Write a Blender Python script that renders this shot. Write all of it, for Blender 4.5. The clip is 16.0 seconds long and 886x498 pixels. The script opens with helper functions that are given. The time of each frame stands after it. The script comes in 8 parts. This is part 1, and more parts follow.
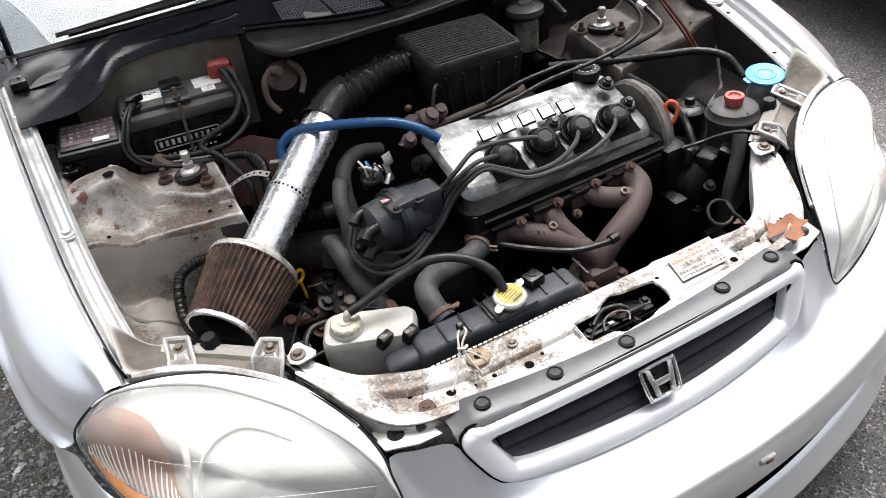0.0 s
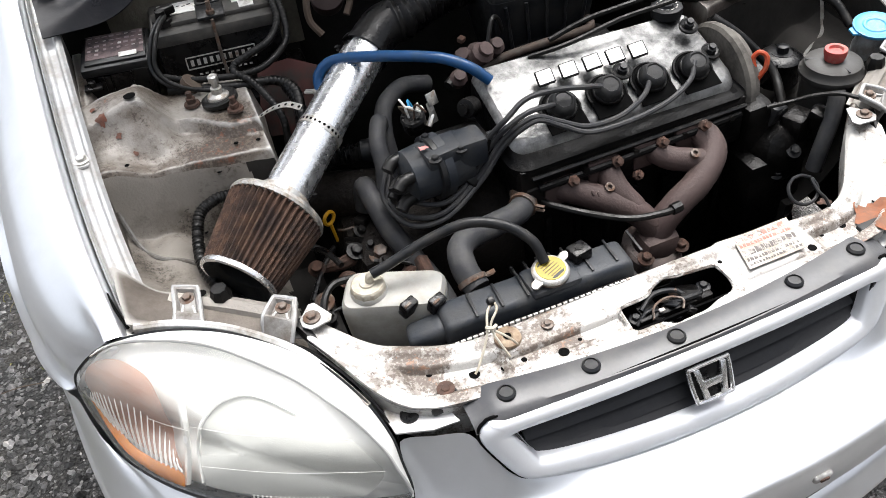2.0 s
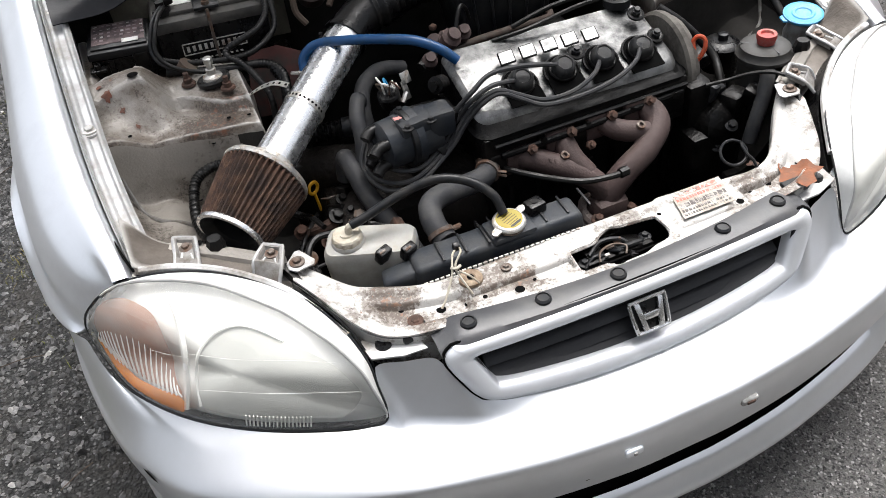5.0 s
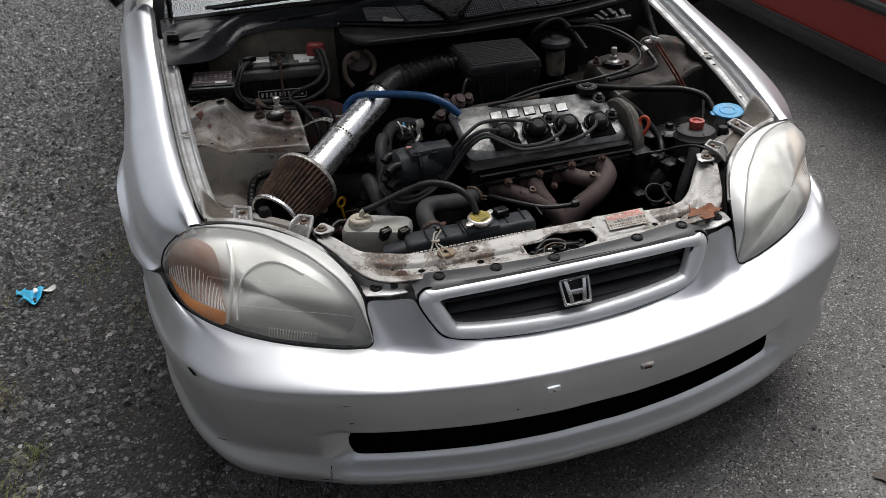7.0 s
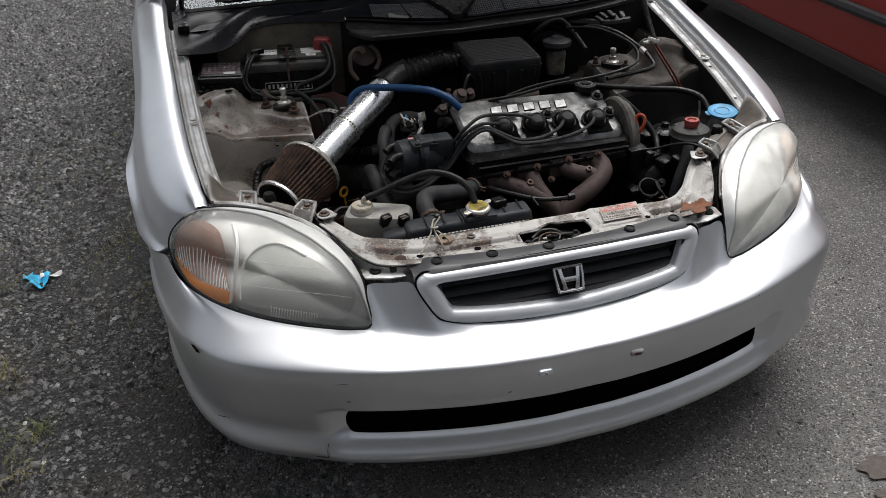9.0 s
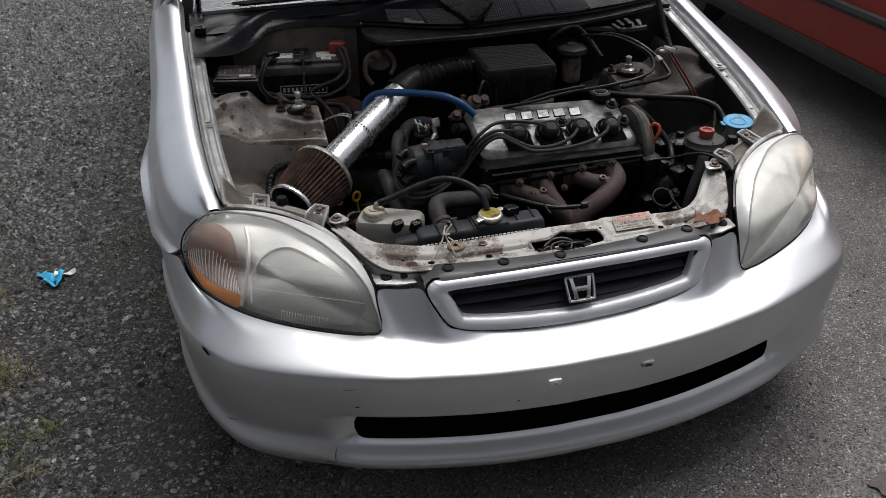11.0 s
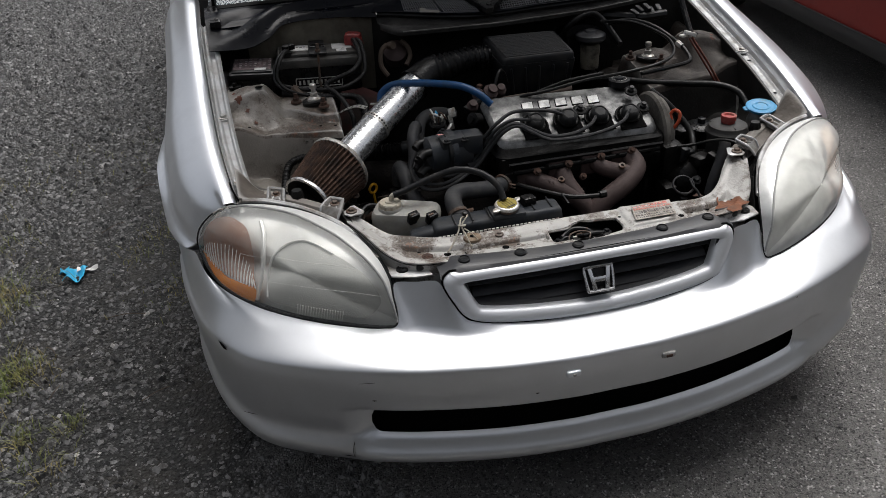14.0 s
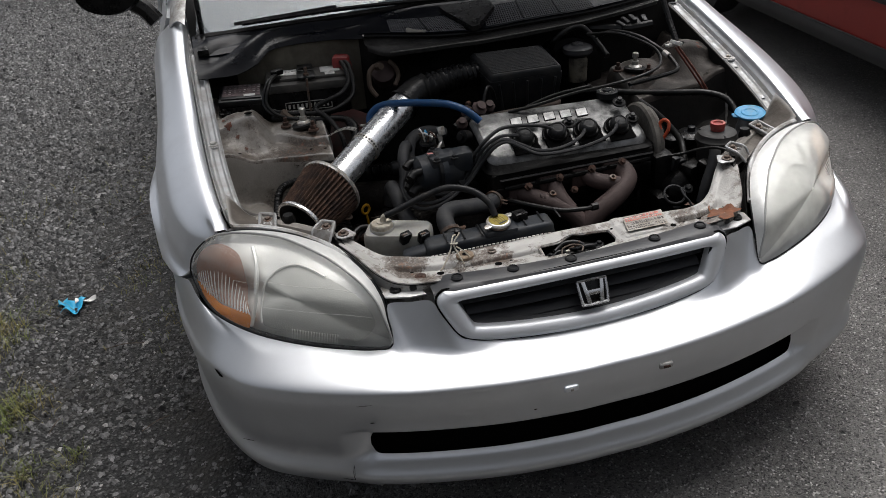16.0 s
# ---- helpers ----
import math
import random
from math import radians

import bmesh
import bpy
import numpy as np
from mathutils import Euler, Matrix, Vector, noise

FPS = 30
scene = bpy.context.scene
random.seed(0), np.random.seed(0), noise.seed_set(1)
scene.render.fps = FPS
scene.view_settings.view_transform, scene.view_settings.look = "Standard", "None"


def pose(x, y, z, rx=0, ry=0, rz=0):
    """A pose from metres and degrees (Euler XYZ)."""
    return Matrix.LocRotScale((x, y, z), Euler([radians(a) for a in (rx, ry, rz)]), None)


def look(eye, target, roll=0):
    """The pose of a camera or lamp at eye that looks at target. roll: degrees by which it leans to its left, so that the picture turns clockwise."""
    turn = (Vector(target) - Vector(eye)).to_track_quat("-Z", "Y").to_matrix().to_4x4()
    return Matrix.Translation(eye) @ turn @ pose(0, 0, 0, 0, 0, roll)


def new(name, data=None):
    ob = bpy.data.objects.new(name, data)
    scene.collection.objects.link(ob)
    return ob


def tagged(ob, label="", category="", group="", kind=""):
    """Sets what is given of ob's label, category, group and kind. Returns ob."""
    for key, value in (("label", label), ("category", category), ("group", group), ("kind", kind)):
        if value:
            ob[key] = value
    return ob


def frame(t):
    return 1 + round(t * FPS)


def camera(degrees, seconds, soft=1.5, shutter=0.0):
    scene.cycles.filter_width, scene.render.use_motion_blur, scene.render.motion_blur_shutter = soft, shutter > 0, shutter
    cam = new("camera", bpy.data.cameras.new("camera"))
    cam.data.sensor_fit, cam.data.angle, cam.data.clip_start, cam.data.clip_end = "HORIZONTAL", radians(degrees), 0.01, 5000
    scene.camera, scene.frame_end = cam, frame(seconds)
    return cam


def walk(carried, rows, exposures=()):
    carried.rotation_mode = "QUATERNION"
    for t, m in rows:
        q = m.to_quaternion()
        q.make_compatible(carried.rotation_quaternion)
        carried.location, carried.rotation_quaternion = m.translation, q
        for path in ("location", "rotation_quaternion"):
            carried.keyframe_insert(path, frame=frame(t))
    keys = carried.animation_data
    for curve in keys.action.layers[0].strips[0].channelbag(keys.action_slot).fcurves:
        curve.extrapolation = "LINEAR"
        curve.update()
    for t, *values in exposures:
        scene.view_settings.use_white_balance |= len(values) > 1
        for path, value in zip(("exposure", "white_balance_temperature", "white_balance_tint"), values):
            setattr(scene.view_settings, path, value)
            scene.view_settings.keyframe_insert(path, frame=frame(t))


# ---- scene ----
cam = camera(56.2, 16.0, soft=0.8)
PATH = [
    (0, (-0.591, -0.561, 1.425), (0.044, 0.907, 0.224), -8.6),
    (0.5, (-0.476, -0.471, 1.396), (0.064, 0.962, 0.109), -6.7),
    (1, (-0.47, -0.453, 1.398), (0.002, 0.967, 0.071), -7.2),
    (1.5, (-0.476, -0.443, 1.402), (-0.046, 0.979, 0.063), -7.8),
    (2, (-0.488, -0.441, 1.404), (-0.073, 0.967, 0.045), -8.6),
    (2.5, (-0.493, -0.44, 1.405), (-0.094, 0.96, 0.034), -9.1),
    (3, (-0.479, -0.441, 1.407), (-0.098, 0.961, 0.032), -9.8),
    (3.5, (-0.468, -0.445, 1.4), (-0.108, 0.953, 0.016), -10.7),
    (4, (-0.459, -0.447, 1.406), (-0.104, 0.943, 0.012), -11.2),
    (4.2, (-0.459, -0.45, 1.406), (-0.09, 0.933, 0.01), -10.8),
    (6.3, (-0.678, -1.029, 1.454), (-0.151, 0.591, 0.406), -4.3),
    (6.5, (-0.666, -1.064, 1.444), (-0.158, 0.579, 0.423), -3.6),
    (7, (-0.63, -1.151, 1.433), (-0.149, 0.498, 0.409), -2.8),
    (7.5, (-0.63, -1.197, 1.427), (-0.108, 0.428, 0.384), -0.8),
    (8, (-0.622, -1.204, 1.424), (-0.088, 0.43, 0.402), -0.6),
    (8.5, (-0.636, -1.203, 1.422), (-0.126, 0.438, 0.398), -1.2),
    (9, (-0.644, -1.217, 1.422), (-0.163, 0.442, 0.414), -1.6),
    (11.5, (-0.636, -1.21, 1.43), (-0.191, 0.464, 0.43), -1.1),
    (12, (-0.629, -1.208, 1.424), (-0.199, 0.472, 0.427), -1.4),
    (12.5, (-0.626, -1.204, 1.424), (-0.204, 0.477, 0.426), -1.7),
    (13, (-0.62, -1.203, 1.424), (-0.2, 0.48, 0.429), -2.0),
    (13.5, (-0.622, -1.201, 1.427), (-0.216, 0.482, 0.424), -2.5),
    (14, (-0.618, -1.201, 1.419), (-0.227, 0.475, 0.401), -2.8),
    (14.5, (-0.61, -1.2, 1.422), (-0.223, 0.483, 0.413), -3.1),
    (15, (-0.608, -1.207, 1.423), (-0.23, 0.485, 0.425), -3.6),
    (15.5, (-0.606, -1.203, 1.423), (-0.238, 0.491, 0.425), -4.6),
    (16, (-0.595, -1.202, 1.423), (-0.205, 0.494, 0.437), -5.1),
]
EXPOSURES = [(0.0, 1.14), (4.2, 1.05), (6.3, 0.09), (7.0, -0.28), (7.6, -0.25), (8.0, -0.11), (8.5, -0.19), (9.2, -0.31), (11.3, -0.46), (16.0, -0.43)]
walk(cam, [(t, look(eye, target, roll)) for t, eye, target, roll in PATH], EXPOSURES)

# ---- world ----
world = bpy.data.worlds.new("overcast")
scene.world = world
world.use_nodes = True
wn = world.node_tree.nodes
wl = world.node_tree.links
sky = wn.new("ShaderNodeTexSky")
sky.sky_type = "NISHITA"
sky.sun_disc = False
sky.sun_elevation = radians(69)
sky.sun_rotation = radians(35)
sky.dust_density = 8.0
sky.air_density = 1.0
grey = wn.new("ShaderNodeHueSaturation")
grey.inputs["Saturation"].default_value = 0.38
wl.new(sky.outputs["Color"], grey.inputs["Color"])
wl.new(grey.outputs["Color"], wn["Background"].inputs["Color"])
wn["Background"].inputs["Strength"].default_value = 0.145
sun_data = bpy.data.lights.new("sun", "SUN")
sun_data.energy = 3.2
sun_data.angle = radians(56)
sun_data.color = (0.99, 0.99, 1.0)
sun = new("sun", sun_data)
sun.matrix_world = look((2.4, 3.4, 9.0), (0, 0, 0))


# ---- materials ----
def rgb(c):
    return (*c, 1.0) if len(c) == 3 else c


def surf(name, base, rough=0.5, metal=0.0, var=0.15, scale=25.0, dirt=None, amount=0.0, dirt_scale=9.0, dirt_rough=0.85,
         bump=0.15, bump_scale=160.0, coat=0.0, sub=None, soft=0.08, spec=0.5, dirt_metal=0.0, worn_edge=None, island=0.0):
    """A worn surface: tone that wanders at two scales, patches of dirt or rust with a shape of their own, fine relief."""
    m = bpy.data.materials.new(name)
    m.use_nodes = True
    n, l = m.node_tree.nodes, m.node_tree.links
    p = n["Principled BSDF"]
    tc = n.new("ShaderNodeTexCoord")
    big = n.new("ShaderNodeTexNoise")
    big.inputs["Scale"].default_value, big.inputs["Detail"].default_value = scale, 6.0
    l.new(tc.outputs["Object"], big.inputs["Vector"])
    mix = n.new("ShaderNodeMix")
    mix.data_type = "RGBA"
    mix.inputs[6].default_value = rgb([v * (1 - var) for v in base])
    mix.inputs[7].default_value = rgb([min(1, v * (1 + var)) for v in base])
    l.new(big.outputs["Fac"], mix.inputs[0])
    colour = mix.outputs[2]
    p.inputs["Roughness"].default_value, p.inputs["Metallic"].default_value = rough, metal
    p.inputs["Coat Weight"].default_value = coat
    p.inputs["Coat Roughness"].default_value = 0.08
    p.inputs["Specular IOR Level"].default_value = spec
    if dirt:
        spot = n.new("ShaderNodeTexNoise")
        spot.inputs["Scale"].default_value, spot.inputs["Detail"].default_value, spot.inputs["Roughness"].default_value = dirt_scale, 9.0, 0.68
        l.new(tc.outputs["Object"], spot.inputs["Vector"])
        ramp = n.new("ShaderNodeMapRange")
        cut = 0.72 - 0.44 * amount
        ramp.inputs["From Min"].default_value, ramp.inputs["From Max"].default_value = cut - soft, cut + soft
        l.new(spot.outputs["Fac"], ramp.inputs["Value"])
        over = n.new("ShaderNodeMix")
        over.data_type = "RGBA"
        l.new(ramp.outputs["Result"], over.inputs[0])
        l.new(colour, over.inputs[6])
        over.inputs[7].default_value = rgb(dirt)
        colour = over.outputs[2]
        for socket, clean, foul in (("Roughness", rough, dirt_rough), ("Metallic", metal, dirt_metal), ("Coat Weight", coat, 0.0)):
            if clean != foul:
                r = n.new("ShaderNodeMapRange")
                r.inputs["To Min"].default_value, r.inputs["To Max"].default_value = clean, foul
                l.new(ramp.outputs["Result"], r.inputs["Value"])
                l.new(r.outputs["Result"], p.inputs[socket])
    if island:
        geo, tone, times = n.new("ShaderNodeNewGeometry"), n.new("ShaderNodeMapRange"), n.new("ShaderNodeMix")
        tone.inputs["To Min"].default_value, tone.inputs["To Max"].default_value = 0.12, island
        l.new(geo.outputs["Random Per Island"], tone.inputs["Value"])
        times.data_type, times.blend_type = "RGBA", "MULTIPLY"
        times.inputs[0].default_value = 1.0
        l.new(colour, times.inputs[6])
        l.new(tone.outputs["Result"], times.inputs[7])
        colour = times.outputs[2]
    l.new(colour, p.inputs["Base Color"])
    if worn_edge:
        geo, near, rim = n.new("ShaderNodeNewGeometry"), n.new("ShaderNodeMapRange"), n.new("ShaderNodeMix")
        near.inputs["From Min"].default_value, near.inputs["From Max"].default_value = 0.525, 0.585
        l.new(geo.outputs["Pointiness"], near.inputs["Value"])
        rim.data_type = "RGBA"
        l.new(near.outputs["Result"], rim.inputs[0])
        l.new(colour, rim.inputs[6])
        rim.inputs[7].default_value = rgb(worn_edge)
        colour = rim.outputs[2]
        l.new(colour, p.inputs["Base Color"])
    if bump:
        fine = n.new("ShaderNodeTexNoise")
        fine.inputs["Scale"].default_value, fine.inputs["Detail"].default_value = bump_scale, 5.0
        l.new(tc.outputs["Object"], fine.inputs["Vector"])
        b = n.new("ShaderNodeBump")
        b.inputs["Strength"].default_value, b.inputs["Distance"].default_value = bump, 0.004
        l.new(fine.outputs["Fac"], b.inputs["Height"])
        l.new(b.outputs["Normal"], p.inputs["Normal"])
    if sub:
        p.inputs["Subsurface Weight"].default_value = sub
        p.inputs["Subsurface Radius"].default_value = (0.02, 0.015, 0.008)
    return m


def glass(name, tint, rough=0.05, haze=0.0, haze_colour=(0.8, 0.8, 0.75), ior=1.5):
    """Thin glass or clear plastic, with a film of haze over it."""
    m = bpy.data.materials.new(name)
    m.use_nodes = True
    n, l = m.node_tree.nodes, m.node_tree.links
    n.remove(n["Principled BSDF"])
    clear, gloss, film = n.new("ShaderNodeBsdfTransparent"), n.new("ShaderNodeBsdfGlossy"), n.new("ShaderNodeBsdfDiffuse")
    clear.inputs["Color"].default_value = rgb(tint)
    gloss.inputs["Roughness"].default_value = rough
    film.inputs["Color"].default_value = rgb(haze_colour)
    fres, m1, m2 = n.new("ShaderNodeFresnel"), n.new("ShaderNodeMixShader"), n.new("ShaderNodeMixShader")
    fres.inputs["IOR"].default_value = ior
    tc, noi, ramp = n.new("ShaderNodeTexCoord"), n.new("ShaderNodeTexNoise"), n.new("ShaderNodeMapRange")
    noi.inputs["Scale"].default_value, noi.inputs["Detail"].default_value = 14.0, 6.0
    l.new(tc.outputs["Object"], noi.inputs["Vector"])
    ramp.inputs["To Min"].default_value, ramp.inputs["To Max"].default_value = haze * 0.5, haze * 1.5
    l.new(noi.outputs["Fac"], ramp.inputs["Value"])
    l.new(ramp.outputs["Result"], m1.inputs[0])
    l.new(clear.outputs[0], m1.inputs[1])
    l.new(film.outputs[0], m1.inputs[2])
    l.new(fres.outputs[0], m2.inputs[0])
    l.new(m1.outputs[0], m2.inputs[1])
    l.new(gloss.outputs[0], m2.inputs[2])
    l.new(m2.outputs[0], n["Material Output"].inputs["Surface"])
    return m


SILVER = surf("silver_paint", (0.86, 0.885, 0.92), 0.33, 0.85, 0.03, 900, (0.72, 0.74, 0.77), 0.18, 7, 0.42, 0.015, 900, coat=0.15, soft=0.2, dirt_metal=0.78)
BUMPER_PAINT = surf("road_filmed_silver_paint", (0.72, 0.735, 0.76), 0.42, 0.95, 0.03, 900, (0.60, 0.61, 0.61), 0.34, 3.2, 0.46, 0.02, 700, coat=0.1, soft=0.25, dirt_metal=0.94)
GRILLE_PAINT = surf("satin_silver_paint", (0.74, 0.755, 0.78), 0.46, 0.60, 0.03, 900, (0.62, 0.63, 0.64), 0.25, 7, 0.5, 0.015, 900, soft=0.2, dirt_metal=0.5)
SILVER_DIRTY = surf("grimy_silver_paint", (0.52, 0.52, 0.515), 0.42, 0.4, 0.08, 30, (0.16, 0.14, 0.115), 0.38, 16, 0.9, 0.1, soft=0.12)
APRON_FACE = surf("brown_grimed_paint", (0.124, 0.1054, 0.0868), 0.5, 0.15, 0.35, 14, (0.0465, 0.0372, 0.02976), 0.55, 11, 0.9, 0.3, soft=0.2, worn_edge=(0.31, 0.2976, 0.279))
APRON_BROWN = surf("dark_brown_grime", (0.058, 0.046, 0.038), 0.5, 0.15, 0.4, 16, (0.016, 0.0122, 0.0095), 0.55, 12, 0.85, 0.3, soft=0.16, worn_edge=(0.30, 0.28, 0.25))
# Grimy bay paint taken near-black: the deep bay's shade is in the colour.
APRON_DARK = surf("shaded_bay_paint", (0.0288, 0.0264, 0.0232), 0.75, 0.1, 0.4, 9, (0.008, 0.0072, 0.0064), 0.6, 6, 0.9, 0.2, soft=0.2, spec=0.3)
SUPPORT = surf("flaking_white_paint", (0.50, 0.485, 0.455), 0.5, 0.1, 0.2, 24, (0.17, 0.125, 0.095), 0.30, 36, 0.95, 0.2, soft=0.09)


def flaking(name, paint=(0.40, 0.39, 0.37), gloss=0.5, patches=13.0, layers=((55.0, 0.53, 0.06, (0.17, 0.15, 0.13)), (170.0, 0.60, 0.05, (0.075, 0.055, 0.042)), (90.0, 0.75, 0.03, (0.19, 0.10, 0.06))), edge=None):
    """Paint worn in broad patches and peppered with fine specks of grime and rust."""
    m = surf(name, paint, gloss, 0.1, 0.15, 30, bump=0.25, bump_scale=240)
    n, l = m.node_tree.nodes, m.node_tree.links
    p = n["Principled BSDF"]
    tc = n.new("ShaderNodeTexCoord")
    colour = p.inputs["Base Color"].links[0].from_socket
    broad, bound = n.new("ShaderNodeTexNoise"), n.new("ShaderNodeMapRange")
    broad.inputs["Scale"].default_value, broad.inputs["Detail"].default_value = patches, 5.0
    l.new(tc.outputs["Object"], broad.inputs["Vector"])
    for socket, value in (("From Min", 0.36), ("From Max", 0.64), ("To Min", -0.17), ("To Max", 0.17)):
        bound.inputs[socket].default_value = value
    l.new(broad.outputs["Fac"], bound.inputs["Value"])
    for scale, cut, soft, tone in layers:
        fine, total, mask, over = n.new("ShaderNodeTexNoise"), n.new("ShaderNodeMath"), n.new("ShaderNodeMapRange"), n.new("ShaderNodeMix")
        fine.inputs["Scale"].default_value, fine.inputs["Detail"].default_value, fine.inputs["Roughness"].default_value = scale, 6.0, 0.7
        l.new(tc.outputs["Object"], fine.inputs["Vector"])
        total.operation = "ADD"
        l.new(fine.outputs["Fac"], total.inputs[0])
        l.new(bound.outputs["Result"], total.inputs[1])
        mask.inputs["From Min"].default_value, mask.inputs["From Max"].default_value = cut - soft, cut + soft
        mask.inputs["To Max"].default_value = 0.85
        l.new(total.outputs[0], mask.inputs["Value"])
        over.data_type = "RGBA"
        l.new(mask.outputs["Result"], over.inputs[0])
        l.new(colour, over.inputs[6])
        over.inputs[7].default_value = rgb(tone)
        colour = over.outputs[2]
    if edge:
        geo, near, rim = n.new("ShaderNodeNewGeometry"), n.new("ShaderNodeMapRange"), n.new("ShaderNodeMix")
        near.inputs["From Min"].default_value, near.inputs["From Max"].default_value = 0.520, 0.575
        l.new(geo.outputs["Pointiness"], near.inputs["Value"])
        rim.data_type = "RGBA"
        l.new(near.outputs["Result"], rim.inputs[0])
        l.new(colour, rim.inputs[6])
        rim.inputs[7].default_value = rgb(edge)
        colour = rim.outputs[2]
    l.new(colour, p.inputs["Base Color"])
    return m


FLAKING = flaking("speckled_flaking_paint")
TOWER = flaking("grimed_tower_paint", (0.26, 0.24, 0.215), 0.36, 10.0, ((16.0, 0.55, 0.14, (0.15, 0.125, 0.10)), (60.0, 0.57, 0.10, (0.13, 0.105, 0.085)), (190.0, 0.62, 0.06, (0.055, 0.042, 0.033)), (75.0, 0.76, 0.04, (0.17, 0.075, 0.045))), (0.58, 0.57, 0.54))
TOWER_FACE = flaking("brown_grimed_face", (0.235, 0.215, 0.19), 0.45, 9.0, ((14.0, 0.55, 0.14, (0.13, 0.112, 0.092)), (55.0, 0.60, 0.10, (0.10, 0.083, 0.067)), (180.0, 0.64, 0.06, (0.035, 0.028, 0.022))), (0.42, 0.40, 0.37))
RUST = surf("rust", (0.088, 0.045, 0.031), 0.9, 0.1, 0.4, 60, (0.045, 0.027, 0.020), 0.5, 40, 0.95, 0.5)
RUSTY_STEEL = surf("rusty_steel", (0.13, 0.11, 0.095), 0.55, 0.5, 0.25, 60, (0.10, 0.055, 0.034), 0.5, 50, 0.9, 0.4)
STEEL = surf("zinc_steel", (0.58, 0.57, 0.54), 0.35, 0.9, 0.12, 60, (0.25, 0.2, 0.15), 0.35, 60, 0.8, 0.1)
ALU = surf("polished_aluminium", (0.86, 0.87, 0.88), 0.26, 0.95, 0.06, 60, (0.62, 0.61, 0.59), 0.24, 60, 0.42, 0.1, soft=0.14, dirt_metal=0.85)
CHROME = surf("chrome", (0.74, 0.74, 0.74), 0.22, 0.9, 0.04, 40, (0.42, 0.41, 0.39), 0.25, 40, 0.5, 0.02)
BLACK = surf("black_plastic", (0.002, 0.002, 0.0023), 0.27, 0, 0.3, 40, (0.01, 0.009, 0.008), 0.24, 26, 0.7, 0.2, soft=0.14, spec=0.28)
BLACK_GREY = surf("faded_black_plastic", (0.01047, 0.01127, 0.01288), 0.33, 0, 0.25, 30, (0.02737, 0.02576, 0.02334), 0.26, 30, 0.8, 0.12, soft=0.16, spec=0.25)
RUBBER = surf("dusty_black_rubber", (0.00348, 0.00342, 0.00336), 0.33, 0, 0.3, 30, (0.0156, 0.0144, 0.0126), 0.26, 40, 0.8, 0.2, soft=0.16, spec=0.3)
GREY_RUBBER = surf("greyed_rubber", (0.034, 0.035, 0.038), 0.5, 0, 0.25, 40, (0.064, 0.062, 0.058), 0.3, 40, 0.8, 0.15, soft=0.16, spec=0.25)
WEB = surf("grimy_pressed_steel", (0.24, 0.235, 0.225), 0.5, 0.3, 0.2, 40, (0.10, 0.085, 0.07), 0.45, 30, 0.9, 0.2, soft=0.14)
COWL = surf("black_cowl_plastic", (0.0024, 0.0032, 0.0062), 0.26, 0, 0.3, 12, (0.005, 0.0056, 0.0080), 0.30, 9, 0.5, 0.3, 40, soft=0.2, spec=0.14)
# Greasy metal with its tone lowered further, to carry the bay's deep shade.
DARK = surf("greasy_shaded_metal", (0.00225, 0.0021, 0.002), 0.34, 0.2, 0.5, 25, (0.007, 0.0055, 0.0045), 0.30, 18, 0.8, 0.5, 90, soft=0.12, spec=0.22)
STRIP = surf("greyed_black_plastic", (0.040, 0.041, 0.045), 0.38, 0, 0.15, 20, (0.075, 0.073, 0.070), 0.25, 22, 0.6, 0.08, soft=0.2, spec=0.5)
SLAT = surf("faded_grille_plastic", (0.016, 0.017, 0.020), 0.42, 0, 0.2, 20, (0.035, 0.035, 0.036), 0.3, 18, 0.7, 0.1, soft=0.2, spec=0.3)
DIST_GREY = surf("dusty_blue_grey_plastic", (0.020, 0.024, 0.030), 0.45, 0, 0.3, 30, (0.045, 0.044, 0.042), 0.32, 30, 0.85, 0.15, soft=0.15, spec=0.3)
# Near-black for sheets and flat discs that paint the shade in gaps and holes.
VOID = surf("painted_shade_black", (0.0012, 0.0012, 0.0012), 0.95, 0, 0.4, 10, bump=0, spec=0.1)
COVER = surf("worn_valve_cover_paint", (0.010, 0.010, 0.0105), 0.36, 0.2, 0.3, 30, (0.27, 0.27, 0.265), 0.50, 16, 0.34, 0.22, soft=0.13, dirt_metal=0.7)
LETTER = surf("scuffed_bright_metal", (0.66, 0.66, 0.64), 0.45, 0.3, 0.2, 60, (0.30, 0.295, 0.28), 0.36, 50, 0.7, 0.15, soft=0.12)
BOOT = surf("dusty_plug_rubber", (0.012, 0.0125, 0.0135), 0.5, 0, 0.25, 40, (0.03, 0.029, 0.027), 0.3, 30, 0.8, 0.15, soft=0.16, spec=0.3)
COVER_BLACK = surf("black_crackle_paint", (0.0022, 0.0022, 0.0025), 0.40, 0.0, 0.3, 40, (0.005, 0.0046, 0.0042), 0.30, 26, 0.8, 0.3, soft=0.15, spec=0.09)
IRON = surf("heat_browned_cast_iron", (0.074, 0.048, 0.044), 0.62, 0.2, 0.25, 20, (0.038, 0.024, 0.021), 0.45, 18, 0.8, 0.22, 220, soft=0.2)
FLAKED_IRON = flaking("flaking_rusted_iron", (0.13, 0.105, 0.095), 0.7, 22.0, ((60.0, 0.52, 0.06, (0.055, 0.036, 0.03)), (160.0, 0.58, 0.05, (0.03, 0.02, 0.017)), (80.0, 0.72, 0.04, (0.15, 0.075, 0.05))))
COTTON = surf("brown_oiled_cotton", (0.078, 0.042, 0.027), 0.95, 0, 0.35, 90, (0.030, 0.018, 0.014), 0.48, 34, 1.0, 0.8, 400)
